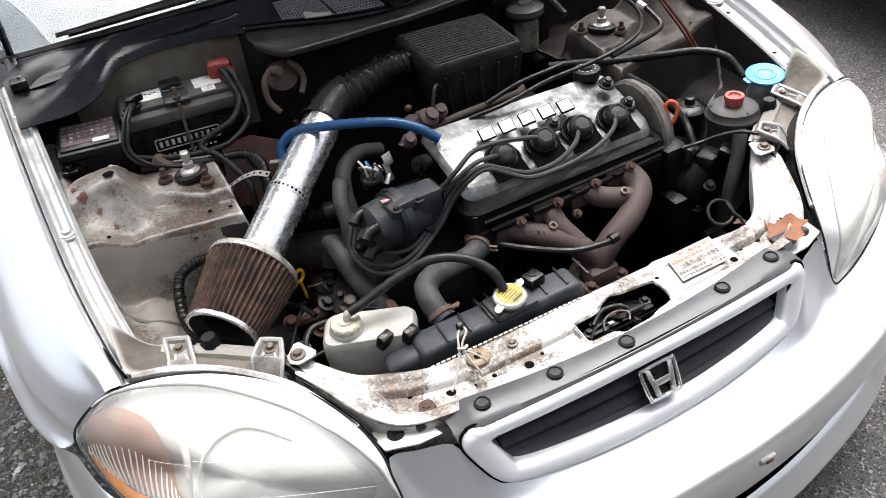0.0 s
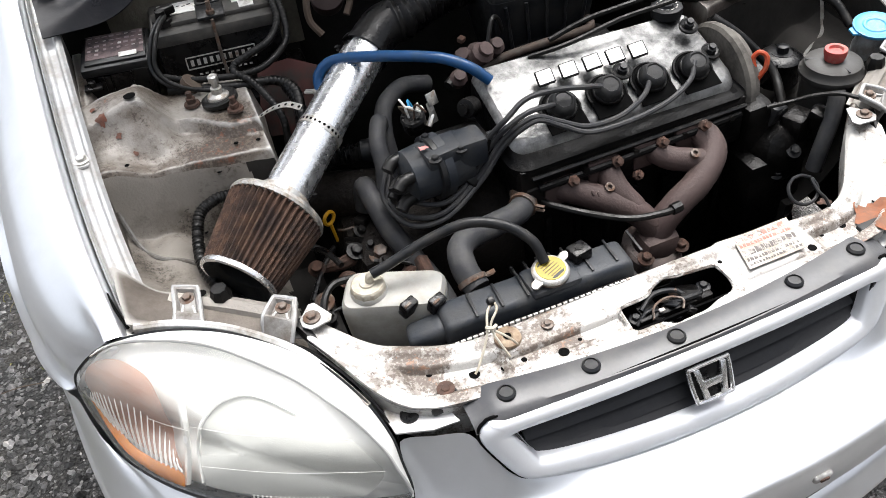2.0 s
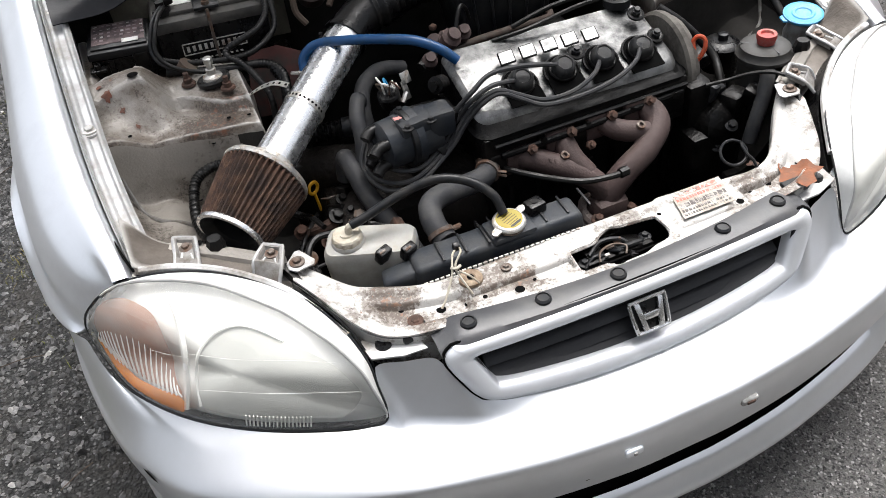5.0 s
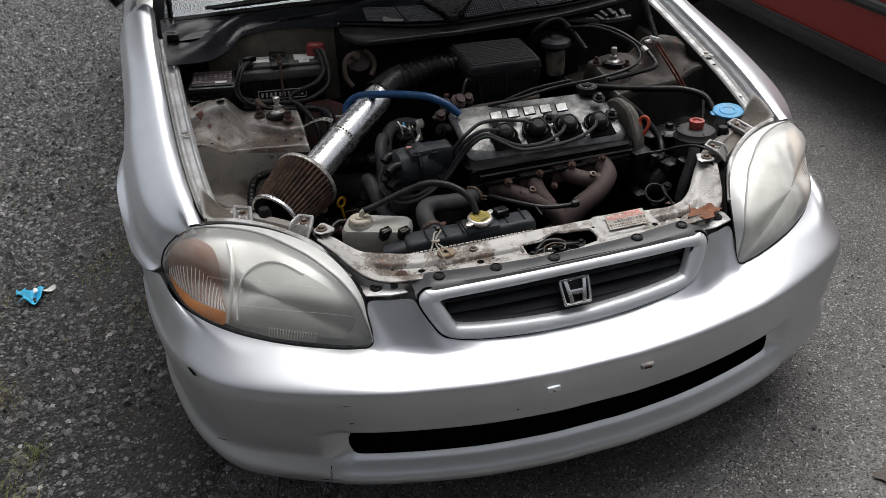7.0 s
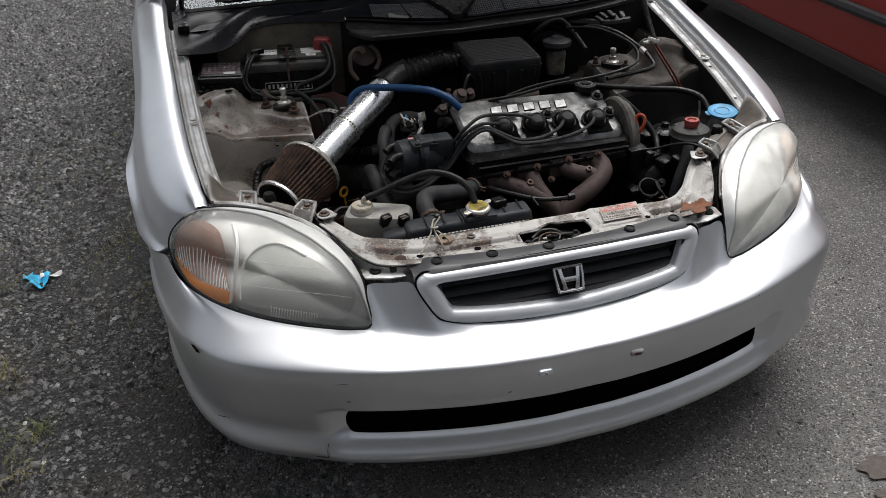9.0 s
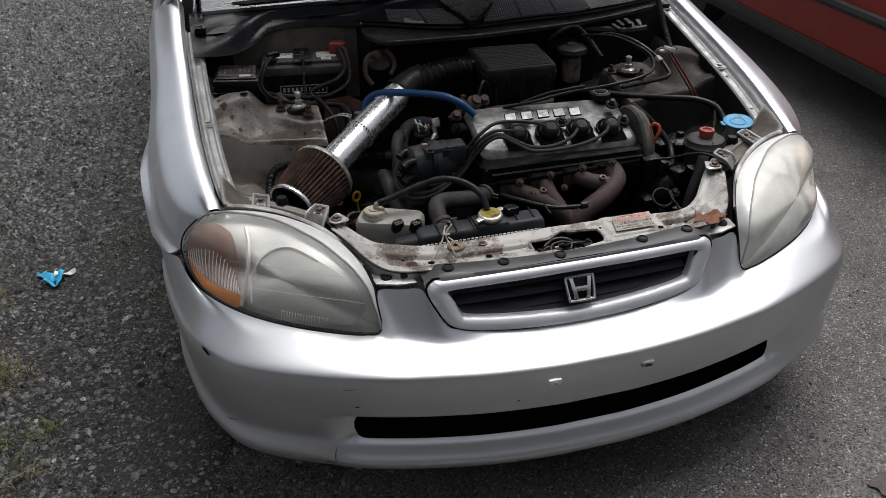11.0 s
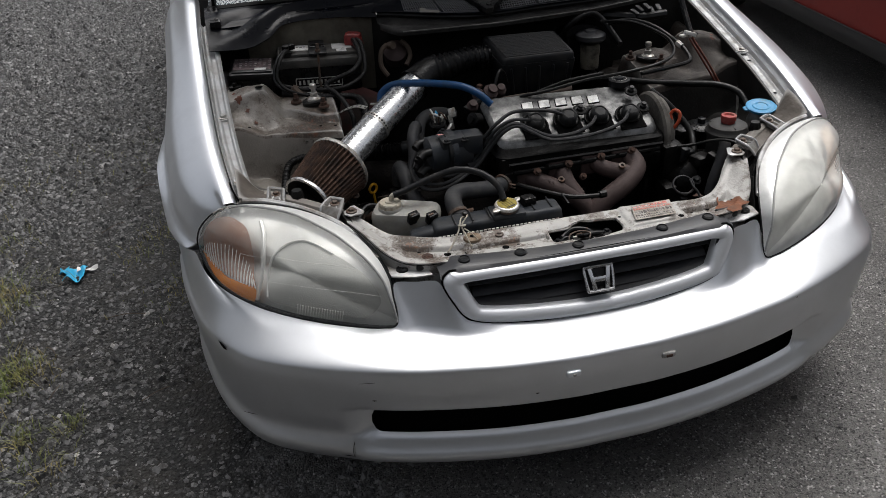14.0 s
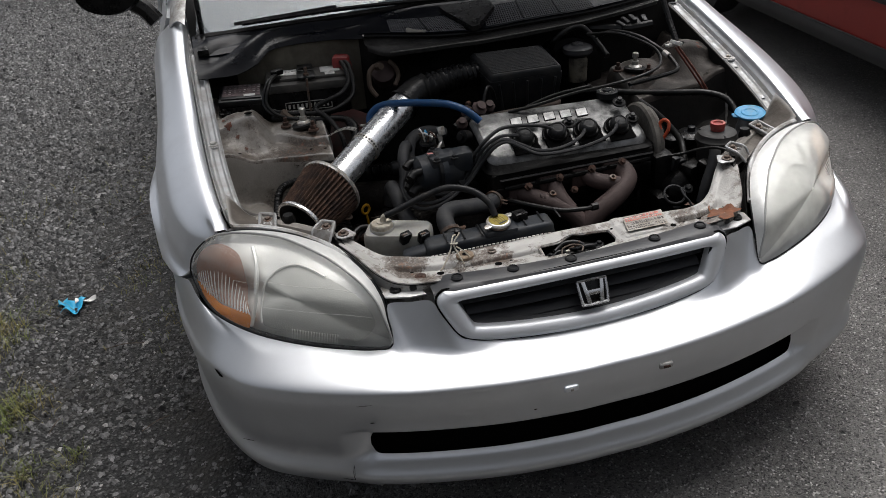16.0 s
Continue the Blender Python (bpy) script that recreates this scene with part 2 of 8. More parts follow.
BLUE = surf("blue_silicone", (0.004, 0.050, 0.150), 0.32, 0, 0.2, 40, (0.012, 0.05, 0.11), 0.3, 30, 0.6, 0.06)
RING_YELLOW = surf("orange_yellow_plastic", (0.52, 0.27, 0.012), 0.45, 0, 0.1, 40, bump=0.05)
CYAN = surf("light_blue_plastic", (0.04, 0.27, 0.50), 0.4, 0, 0.1, 40, (0.15, 0.3, 0.4), 0.25, 30, 0.8, 0.05)
RED = surf("faded_red_plastic", (0.34, 0.05, 0.042), 0.5, 0, 0.15, 60, (0.3, 0.16, 0.13), 0.3, 40, 0.9, 0.1)
DEEP_RED = surf("dark_red_plastic", (0.23, 0.02, 0.018), 0.45, 0, 0.3, 40, (0.07, 0.03, 0.03), 0.35, 30, 0.9, 0.1)
ORANGE = surf("orange_plastic", (0.42, 0.055, 0.016), 0.4, 0, 0.15, 50, (0.25, 0.07, 0.03), 0.3, 60, 0.8, 0.05)
PINKED = surf("faded_orange_sleeve", (0.13, 0.034, 0.02), 0.55, 0, 0.2, 40, (0.2, 0.1, 0.07), 0.35, 40, 0.9, 0.1)
YELLOW = surf("yellow_label", (0.26, 0.20, 0.018), 0.5, 0, 0.08, 60, (0.30, 0.25, 0.05), 0.25, 60, 0.8, 0.05)
MILKY = surf("yellowed_milky_plastic", (0.34, 0.335, 0.31), 0.42, 0, 0.1, 20, (0.19, 0.175, 0.145), 0.42, 16, 0.7, 0.08, sub=0.15, soft=0.2)
CREAM = surf("cream_plastic_cap", (0.43, 0.40, 0.33), 0.5, 0, 0.1, 40, (0.27, 0.23, 0.165), 0.36, 30, 0.8, 0.1, soft=0.15)
WHITE = surf("white_paper_label", (0.72, 0.71, 0.68), 0.6, 0, 0.08, 40, (0.35, 0.32, 0.28), 0.35, 40, 0.9, 0.03)
BEIGE = surf("dusty_timing_cover", (0.112, 0.103, 0.090), 0.8, 0, 0.3, 30, (0.06, 0.054, 0.048), 0.4, 20, 0.95, 0.3)
INK = surf("label_ink", (0.02, 0.02, 0.02), 0.6, 0, 0.2, 40, bump=0)
AMBER = surf("amber_lens", (0.78, 0.25, 0.012), 0.25, 0, 0.15, 40, bump=0.03, coat=0.5)
TAPE = surf("masking_tape_brown", (0.075, 0.052, 0.038), 0.8, 0, 0.25, 60, (0.09, 0.07, 0.05), 0.4, 40, 0.9, 0.2)
REFLECTOR = surf("aluminised_reflector", (0.86, 0.86, 0.84), 0.34, 0.25, 0.03, 20, (0.74, 0.74, 0.70), 0.3, 10, 0.4, 0.02)
# Lighter copy for the far lamp: the sky's brightness put into the colour.
PALE_REFLECTOR = surf("brightened_reflector", (0.66, 0.66, 0.62), 0.4, 0.25, 0.06, 12, (0.32, 0.32, 0.29), 0.42, 10, 0.5, 0.02, soft=0.25)
GREY_REFLECTOR = surf("dulled_reflector", (0.46, 0.465, 0.445), 0.5, 0.05, 0.08, 12, (0.57, 0.57, 0.545), 0.35, 10, 0.5, 0.02, soft=0.25)
FLANGE_WHITE = surf("whitened_lens_flange", (0.74, 0.74, 0.72), 0.3, 0.35, 0.08, 30, (0.52, 0.52, 0.50), 0.30, 24, 0.5, 0.05, soft=0.2, coat=0.3)
SMOKE = surf("smoked_indicator_reflector", (0.36, 0.135, 0.065), 0.35, 0.30, 0.25, 25, (0.38, 0.29, 0.24), 0.36, 14, 0.5, 0.03, soft=0.25)
EDGE_GREY = surf("dull_lens_edge", (0.30, 0.30, 0.29), 0.4, 0.1, 0.15, 40, (0.42, 0.42, 0.40), 0.35, 30, 0.5, 0.03, soft=0.2)
PEACH = surf("peach_indicator_reflector", (0.66, 0.47, 0.35), 0.35, 0.3, 0.15, 25, (0.70, 0.60, 0.50), 0.36, 14, 0.5, 0.03, soft=0.25)
LENS = glass("hazed_lens", (0.97, 0.97, 0.95), 0.16, 0.13, (0.94, 0.94, 0.90), 1.3)
# Hazed lens with extra white film, painting the far lamp's sky glare.
LENS_PALE = glass("brightened_lens", (0.97, 0.97, 0.94), 0.2, 0.42, (0.97, 0.97, 0.93), 1.2)
# The blue-grey film stands for the sky's reflection in the glass.
SCREEN = glass("windscreen_glass", (0.55, 0.62, 0.60), 0.02, 0.22, (0.55, 0.63, 0.68))
TINTED = surf("dark_tinted_glass", (0.012, 0.014, 0.015), 0.06, 0, 0.1, 3, bump=0, coat=0.5)
RAIL_PAINT = surf("dusty_flange_paint", (0.37, 0.375, 0.38), 0.42, 0.45, 0.10, 30, (0.25, 0.235, 0.21), 0.34, 22, 0.8, 0.1, soft=0.14)
EDGE_PALE = surf("edge_highlight_grey", (0.16, 0.155, 0.145), 0.5, 0.3, 0.3, 20, (0.03, 0.028, 0.026), 0.45, 16, 0.8, 0.1, soft=0.2)
MESH_GREY = surf("sun_greyed_mesh_plastic", (0.12, 0.121, 0.127), 0.6, 0, 0.15, 30, bump=0.05)
SILL = surf("scuffed_black_sill", (0.030, 0.030, 0.032), 0.55, 0, 0.2, 12, (0.05, 0.05, 0.05), 0.35, 8, 0.7, 0.1, soft=0.2)
RED_PAINT = surf("red_car_paint", (0.21, 0.008, 0.0035), 0.5, 0.0, 0.06, 20, (0.165, 0.008, 0.005), 0.25, 6, 0.6, 0.02, coat=0.06)
TYRE = surf("tyre_rubber", (0.025, 0.025, 0.025), 0.8, 0, 0.2, 20, bump=0.2)
BLUE_RAG = surf("bright_blue_plastic_scrap", (0.03, 0.38, 0.62), 0.5, 0, 0.1, 40, bump=0.05)
STONE = surf("gravel_stone", (0.094, 0.093, 0.092), 0.40, 0, 0.3, 90, (0.04, 0.038, 0.036), 0.4, 60, 0.6, 0.3, island=2.5)
PALE_STONE = surf("pale_pebble", (0.42, 0.41, 0.39), 0.85, 0, 0.2, 90, bump=0.2)
GRASS = surf("dry_grass", (0.13, 0.16, 0.040), 0.7, 0, 0.4, 15, (0.24, 0.20, 0.08), 0.5, 9, 0.9, 0)


def ground_material():
    """Old tarmac that breaks up into loose gravel towards -x, with damp dark stains and pale grit."""
    m = bpy.data.materials.new("tarmac_and_gravel")
    m.use_nodes = True
    n, l = m.node_tree.nodes, m.node_tree.links
    p = n["Principled BSDF"]
    tc, sep = n.new("ShaderNodeTexCoord"), n.new("ShaderNodeSeparateXYZ")
    l.new(tc.outputs["Object"], sep.inputs[0])

    def noisy(scale, detail=6.0, rough=0.6):
        t = n.new("ShaderNodeTexNoise")
        t.inputs["Scale"].default_value, t.inputs["Detail"].default_value, t.inputs["Roughness"].default_value = scale, detail, rough
        l.new(tc.outputs["Object"], t.inputs["Vector"])
        return t.outputs["Fac"]

    def span(value, a, b, c=0.0, d=1.0):
        r = n.new("ShaderNodeMapRange")
        for i, v in zip(("From Min", "From Max", "To Min", "To Max"), (a, b, c, d)):
            r.inputs[i].default_value = v
        l.new(value, r.inputs["Value"])
        return r.outputs["Result"]

    def blend(fac, a, b):
        x = n.new("ShaderNodeMix")
        x.data_type = "RGBA"
        l.new(fac, x.inputs[0])
        for i, v in ((6, a), (7, b)):
            if isinstance(v, tuple):
                x.inputs[i].default_value = rgb(v)
            else:
                l.new(v, x.inputs[i])
        return x.outputs[2]

    grit = n.new("ShaderNodeTexVoronoi")
    grit.inputs["Scale"].default_value = 105.0
    l.new(tc.outputs["Object"], grit.inputs["Vector"])
    fine = n.new("ShaderNodeTexVoronoi")
    fine.inputs["Scale"].default_value = 260.0
    l.new(tc.outputs["Object"], fine.inputs["Vector"])
    tarmac = blend(span(noisy(2.2, 8), 0.35, 0.68), (0.084, 0.081, 0.078), (0.155, 0.150, 0.143))
    chips, chip = n.new("ShaderNodeTexVoronoi"), n.new("ShaderNodeSeparateColor")
    chips.inputs["Scale"].default_value = 230.0
    l.new(tc.outputs["Object"], chips.inputs["Vector"])
    l.new(chips.outputs["Color"], chip.inputs[0])
    tarmac = blend(span(chip.outputs[0], 0.45, 0.1, 0.0, 0.85), tarmac, (0.016, 0.016, 0.016))
    tarmac = blend(span(chip.outputs[1], 0.88, 0.99, 0.0, 0.9), tarmac, (0.40, 0.39, 0.375))
    tarmac = blend(span(noisy(330, 2), 0.60, 0.74), tarmac, (0.30, 0.295, 0.285))
    hue = n.new("ShaderNodeSeparateColor")
    l.new(grit.outputs["Color"], hue.inputs[0])
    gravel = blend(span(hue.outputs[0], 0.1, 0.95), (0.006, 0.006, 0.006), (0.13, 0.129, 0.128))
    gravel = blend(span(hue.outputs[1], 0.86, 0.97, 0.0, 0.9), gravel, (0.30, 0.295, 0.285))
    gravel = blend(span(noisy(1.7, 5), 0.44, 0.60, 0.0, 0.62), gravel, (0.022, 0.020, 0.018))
    # Shade between the stones, painted near-black along the cell borders.
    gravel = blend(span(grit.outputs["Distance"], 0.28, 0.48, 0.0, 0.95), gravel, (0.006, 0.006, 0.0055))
    gravel = blend(span(noisy(5, 8), 0.45, 0.7), gravel, (0.030, 0.026, 0.021))
    edge = n.new("ShaderNodeMath")
    edge.operation = "ADD"
    wander = n.new("ShaderNodeMath")
    wander.operation = "MULTIPLY_ADD"
    l.new(span(noisy(0.45, 6, 0.6), 0.3, 0.7, -1.3, 1.3), wander.inputs[0])
    l.new(span(sep.outputs["Y"], -1.4, -3.0, 0.0, 1.0), wander.inputs[1])
    l.new(sep.outputs["X"], wander.inputs[2])
    l.new(span(wander.outputs[0], -0.88, -0.28, 0.85, -0.15), edge.inputs[0])
    l.new(span(noisy(3.5, 7), 0.3, 0.7, -0.35, 0.35), edge.inputs[1])
    mask = span(edge.outputs[0], 0.35, 0.6)
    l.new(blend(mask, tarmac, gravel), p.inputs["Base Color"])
    p.inputs["Roughness"].default_value = 0.62
    b1, b2 = n.new("ShaderNodeBump"), n.new("ShaderNodeBump")
    b1.inputs["Distance"].default_value, b2.inputs["Distance"].default_value = 0.010, 0.004
    l.new(span(mask, 0, 1, 0.1, 0.9), b1.inputs["Strength"])
    l.new(grit.outputs["Distance"], b1.inputs["Height"])
    b1.invert = True
    b2.inputs["Strength"].default_value = 1.0
    l.new(fine.outputs["Distance"], b2.inputs["Height"])
    l.new(b1.outputs["Normal"], b2.inputs["Normal"])
    l.new(b2.outputs["Normal"], p.inputs["Normal"])
    return m


GROUND = ground_material()


# ---- mesh tools ----
def thing(name, label, category, at=(0, 0, 0), group="", kind=""):
    e = new(name)
    e.location = at
    e.empty_display_size = 0.03
    return tagged(e, label, category, group, kind)


def part(name, bm, material, parent, label="", flat=False, sharp=38):
    """Links a bmesh, in world metres, as one mesh object under parent."""
    me = bpy.data.meshes.new(name)
    bmesh.ops.recalc_face_normals(bm, faces=bm.faces[:])
    bm.to_mesh(me)
    bm.free()
    me.materials.append(material)
    if not flat:
        me.polygons.foreach_set("use_smooth", [True] * len(me.polygons))
        me.set_sharp_from_angle(angle=radians(sharp))
    ob = new(name, me)
    if parent:
        ob.parent = parent
        if parent.type == "EMPTY":
            ob.matrix_parent_inverse = Matrix.Translation(parent.location).inverted()
    return tagged(ob, label)


def single(name, bm, material, label, category, group="", kind="", flat=False):
    return tagged(part(name, bm, material, None, "", flat), label, category, group, kind)


def join(*bms):
    out = bmesh.new()
    for b in bms:
        me = bpy.data.meshes.new("tmp")
        b.to_mesh(me)
        b.free()
        out.from_mesh(me)
        bpy.data.meshes.remove(me)
    return out


def smooth_path(pts, steps):
    pts = [Vector(p) for p in pts]
    if len(pts) < 3:
        return [pts[0].lerp(pts[-1], i / steps) for i in range(steps + 1)]
    ext = [2 * pts[0] - pts[1]] + pts + [2 * pts[-1] - pts[-2]]
    out = []
    for i in range(1, len(ext) - 2):
        a, b, c, d = ext[i - 1:i + 3]
        for k in range(steps):
            t = k / steps
            out.append(0.5 * (2 * b + (c - a) * t + (2 * a - 5 * b + 4 * c - d) * t * t + (3 * b - a - 3 * c + d) * t ** 3))
    return out + [pts[-1]]


def tube(pts, r, n=10, steps=6, shape=None, ends=True):
    """A hose or rod along a smooth path; shape(metres along, share along) scales the radius."""
    path = smooth_path(pts, steps)
    bm, rings, up, gone = bmesh.new(), [], None, 0.0
    total = sum((b - a).length for a, b in zip(path, path[1:]))
    for i, p in enumerate(path):
        d = (path[min(i + 1, len(path) - 1)] - path[max(i - 1, 0)]).normalized()
        if up is None:
            up = d.orthogonal().normalized()
        up = (up - d * up.dot(d)).normalized()
        side = d.cross(up)
        if i:
            gone += (p - path[i - 1]).length
        k = r * (shape(gone, gone / total) if shape else 1.0)
        rings.append([bm.verts.new(p + k * (math.cos(2 * math.pi * j / n) * up + math.sin(2 * math.pi * j / n) * side)) for j in range(n)])
    for a, b in zip(rings, rings[1:]):
        for j in range(n):
            bm.faces.new((a[j], a[(j + 1) % n], b[(j + 1) % n], b[j]))
    if ends:
        bm.faces.new(rings[0][::-1])
        bm.faces.new(rings[-1])
    return bm


def ribs(pitch, depth):
    return lambda s, u: 1 + depth * math.sin(2 * math.pi * s / pitch)


def aim(at, axis):
    """A pose at a place, with z along axis."""
    return Matrix.Translation(at) @ Vector(axis).to_track_quat("Z", "Y").to_matrix().to_4x4()


def lathe(profile, m, n=28, wave=None, cap=True):
    """Turns (radius, height) pairs round the z axis of the pose m; wave(angle, ring) scales a ring's radius."""
    bm, rings = bmesh.new(), []
    for i, (r, h) in enumerate(profile):
        if r < 1e-5:
            rings.append([bm.verts.new(m @ Vector((0, 0, h)))])
            continue
        ring = []
        for j in range(n):
            a = 2 * math.pi * j / n
            k = r * (wave(a, i) if wave else 1)
            ring.append(bm.verts.new(m @ Vector((k * math.cos(a), k * math.sin(a), h))))
        rings.append(ring)
    for a, b in zip(rings, rings[1:]):
        if len(a) == 1 and len(b) == 1:
            continue
        for j in range(n):
            q = [a[j % len(a)], a[(j + 1) % len(a)], b[(j + 1) % len(b)], b[j % len(b)]]
            bm.faces.new(list(dict.fromkeys(q)))
    for ring, flip in ((rings[0], True), (rings[-1], False)):
        if cap and len(ring) > 2:
            bm.faces.new(ring[::-1] if flip else ring)
    return bm


def box(at, size, bevel=0.004, turn=(0, 0, 0), taper=1.0, seg=2):
    """A rounded block; taper scales its top."""
    bm = bmesh.new()
    bmesh.ops.create_cube(bm, size=1.0)
    for v in bm.verts:
        k = taper if v.co.z > 0 else 1.0
        v.co = Vector((v.co.x * size[0] * k, v.co.y * size[1] * k, v.co.z * size[2]))
    if bevel:
        bmesh.ops.bevel(bm, geom=bm.edges[:], offset=min(bevel, 0.45 * min(size)), segments=seg, affect="EDGES", profile=0.5)
    bmesh.ops.transform(bm, matrix=pose(*at, *turn), verts=bm.verts[:])
    return bm


def slab(poly, thick, m=None, bevel=0.002):
    """A flat plate from an outline in x and y, thick upwards, at the pose m."""
    bm = bmesh.new()
    f = bm.faces.new([bm.verts.new((x, y, 0)) for x, y in poly])
    ext = bmesh.ops.extrude_face_region(bm, geom=[f])
    bmesh.ops.translate(bm, vec=(0, 0, thick), verts=[g for g in ext["geom"] if isinstance(g, bmesh.types.BMVert)])
    if bevel:
        bmesh.ops.bevel(bm, geom=[e for e in bm.edges if e.calc_face_angle(0) > 0.9], offset=bevel, segments=2, affect="EDGES", profile=0.5)
    if m:
        bmesh.ops.transform(bm, matrix=m, verts=bm.verts[:])
    return bm


def sheet(fn, nu, nv, keep=None, thick=0.0):
    """A surface fn(u, v) over the unit square; keep(u, v) false leaves a hole; thick gives it depth along its normal."""
    bm = bmesh.new()
    vs = [[bm.verts.new(fn(i / nu, j / nv)) for j in range(nv + 1)] for i in range(nu + 1)]
    for i in range(nu):
        for j in range(nv):
            if keep is None or keep((i + 0.5) / nu, (j + 0.5) / nv):
                bm.faces.new((vs[i][j], vs[i + 1][j], vs[i + 1][j + 1], vs[i][j + 1]))
    bmesh.ops.delete(bm, geom=[v for v in bm.verts if not v.link_faces], context="VERTS")
    if thick:
        bm.normal_update()
        front = bm.faces[:]
        back = {v: bm.verts.new(v.co - v.normal * thick) for v in bm.verts[:]}
        rim = [(f, e) for f in front for e in f.edges if len(e.link_faces) == 1]
        for f in front:
            bm.faces.new([back[v] for v in reversed(f.verts)])
        for f, e in rim:
            a, b = e.verts
            bm.faces.new((b, a, back[a], back[b]))
    return bm


def stack(loops, cap=True):
    bm = bmesh.new()
    rings = [[bm.verts.new(p) for p in l] for l in loops]
    n = len(rings[0])
    for a, b in zip(rings, rings[1:]):
        for k in range(n):
            bm.faces.new((a[k], a[(k + 1) % n], b[(k + 1) % n], b[k]))
    if cap:
        bm.faces.new(rings[-1])
        bm.faces.new(rings[0][::-1])
    return bm


def curve(pairs, x):
    """A smooth run through (place, value) pairs."""
    if x <= pairs[0][0]:
        return pairs[0][1]
    for i, ((a, va), (b, vb)) in enumerate(zip(pairs, pairs[1:])):
        if x <= b:
            t = (x - a) / (b - a)
            wide = b - a
            ma = (vb - pairs[i - 1][1]) / (b - pairs[i - 1][0]) if i else (vb - va) / wide
            mb = (pairs[i + 2][1] - va) / (pairs[i + 2][0] - a) if i + 2 < len(pairs) else (vb - va) / wide
            t2, t3 = t * t, t * t * t
            return (2 * t3 - 3 * t2 + 1) * va + (t3 - 2 * t2 + t) * wide * ma + (3 * t2 - 2 * t3) * vb + (t3 - t2) * wide * mb
    return pairs[-1][1]


def step(x, a, b):
    t = min(1.0, max(0.0, (x - a) / (b - a)))
    return t * t * (3 - 2 * t)


def bolt(parent, at, axis=(0, 0, 1), r=0.007, h=0.006, material=None, washer=True, name="bolt"):
    """A hexagon head on a washer."""
    m = aim(at, axis)
    bm = lathe([(r, 0.0015), (r, h), (r * 0.85, h + 0.001), (0, h + 0.001)], m, 6)
    if washer:
        bm = join(bm, lathe([(r * 1.7, -0.002), (r * 1.7, 0.0015), (r * 0.9, 0.0025), (0, 0.0025)], m, 18))
    return part(name, bm, material or STEEL, parent)


def spring_band(parent, at, axis, r, wide=0.008, material=None):
    """A hose clamp with its two ears."""
    m = aim(at, axis)
    bm = lathe([(r, -wide / 2), (r + 0.0022, -wide / 2), (r + 0.0022, wide / 2), (r, wide / 2)], m, 24)
    for s in (-1, 1):
        e = box((r + 0.008, s * 0.004, 0), (0.016, 0.002, wide * 0.8), 0.0006)
        bmesh.ops.transform(e, matrix=m, verts=e.verts[:])
        bm = join(bm, e)
    return part("hose_clamp", bm, material or RUSTY_STEEL, parent)


# ---- ground ----
def ground_sheet():
    bm = bmesh.new()
    xs = [-400, -60, -12, -5] + [-5 + 0.25 * i for i in range(1, 41)] + [12, 60, 400]
    ys = [-400, -60, -12, -4] + [-4 + 0.25 * i for i in range(1, 37)] + [12, 60, 400]
    vs = [[bm.verts.new((x, y, 0.006 * noise.noise((x * 1.3, y * 1.3, 3.0)) if -4.8 < x < 4.8 and -3.8 < y < 4.8 else 0)) for y in ys] for x in xs]
    for i in range(len(xs) - 1):
        for j in range(len(ys) - 1):
            bm.faces.new((vs[i][j], vs[i + 1][j], vs[i + 1][j + 1], vs[i][j + 1]))
    return bm


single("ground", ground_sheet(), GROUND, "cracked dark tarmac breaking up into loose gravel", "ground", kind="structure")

# plain dark walls added out of sight, to darken reflections and low sky light
LIGHT_STOP = surf("unseen_wall_dark", (0.045, 0.042, 0.036), 0.9, 0, 0.4, 3, (0.02, 0.022, 0.016), 0.5, 2, 0.95, 0.3)
for name, x0, y0, x1, y1, tall in (("added_wall_south", -11, -8, 11, -8, 4.4), ("added_wall_east", 11, -8, 11, 14, 1.1), ("added_wall_north", 11, 14, -11, 14, 2.0), ("added_wall_west", -11, 14, -11, -8, 1.1)):
    mid, long = ((x0 + x1) / 2, (y0 + y1) / 2), math.hypot(x1 - x0, y1 - y0)
    single(name, box((mid[0], mid[1], tall / 2), (long if y0 == y1 else 0.3, long if x0 == x1 else 0.3, tall), 0.02), LIGHT_STOP, "unseen dark wall added to hold back low sky light", "wall", kind="structure")


# ---- silver car: outer skin ----
car = thing("silver_car", "silver hatchback car with raised bonnet and worn paint", "car", (0, 1.5, 0))
PLAN = [(0.0, -0.040), (0.10, -0.038), (0.25, -0.020), (0.423, 0.022), (0.56, 0.075), (0.66, 0.130), (0.72, 0.180), (0.766, 0.255), (0.797, 0.335), (0.820, 0.43), (0.837, 0.53), (0.846, 0.64)]


def arc_of_plan():
    pts, n = [], 400
    raw = [Vector((x, y, 0)) for x, y in PLAN]
    path = smooth_path(raw, 40)
    gone = [0.0]
    for a, b in zip(path, path[1:]):
        gone.append(gone[-1] + (b - a).length)
    return path, gone


PLAN_PATH, PLAN_GONE = arc_of_plan()
PLAN_LONG = PLAN_GONE[-1]


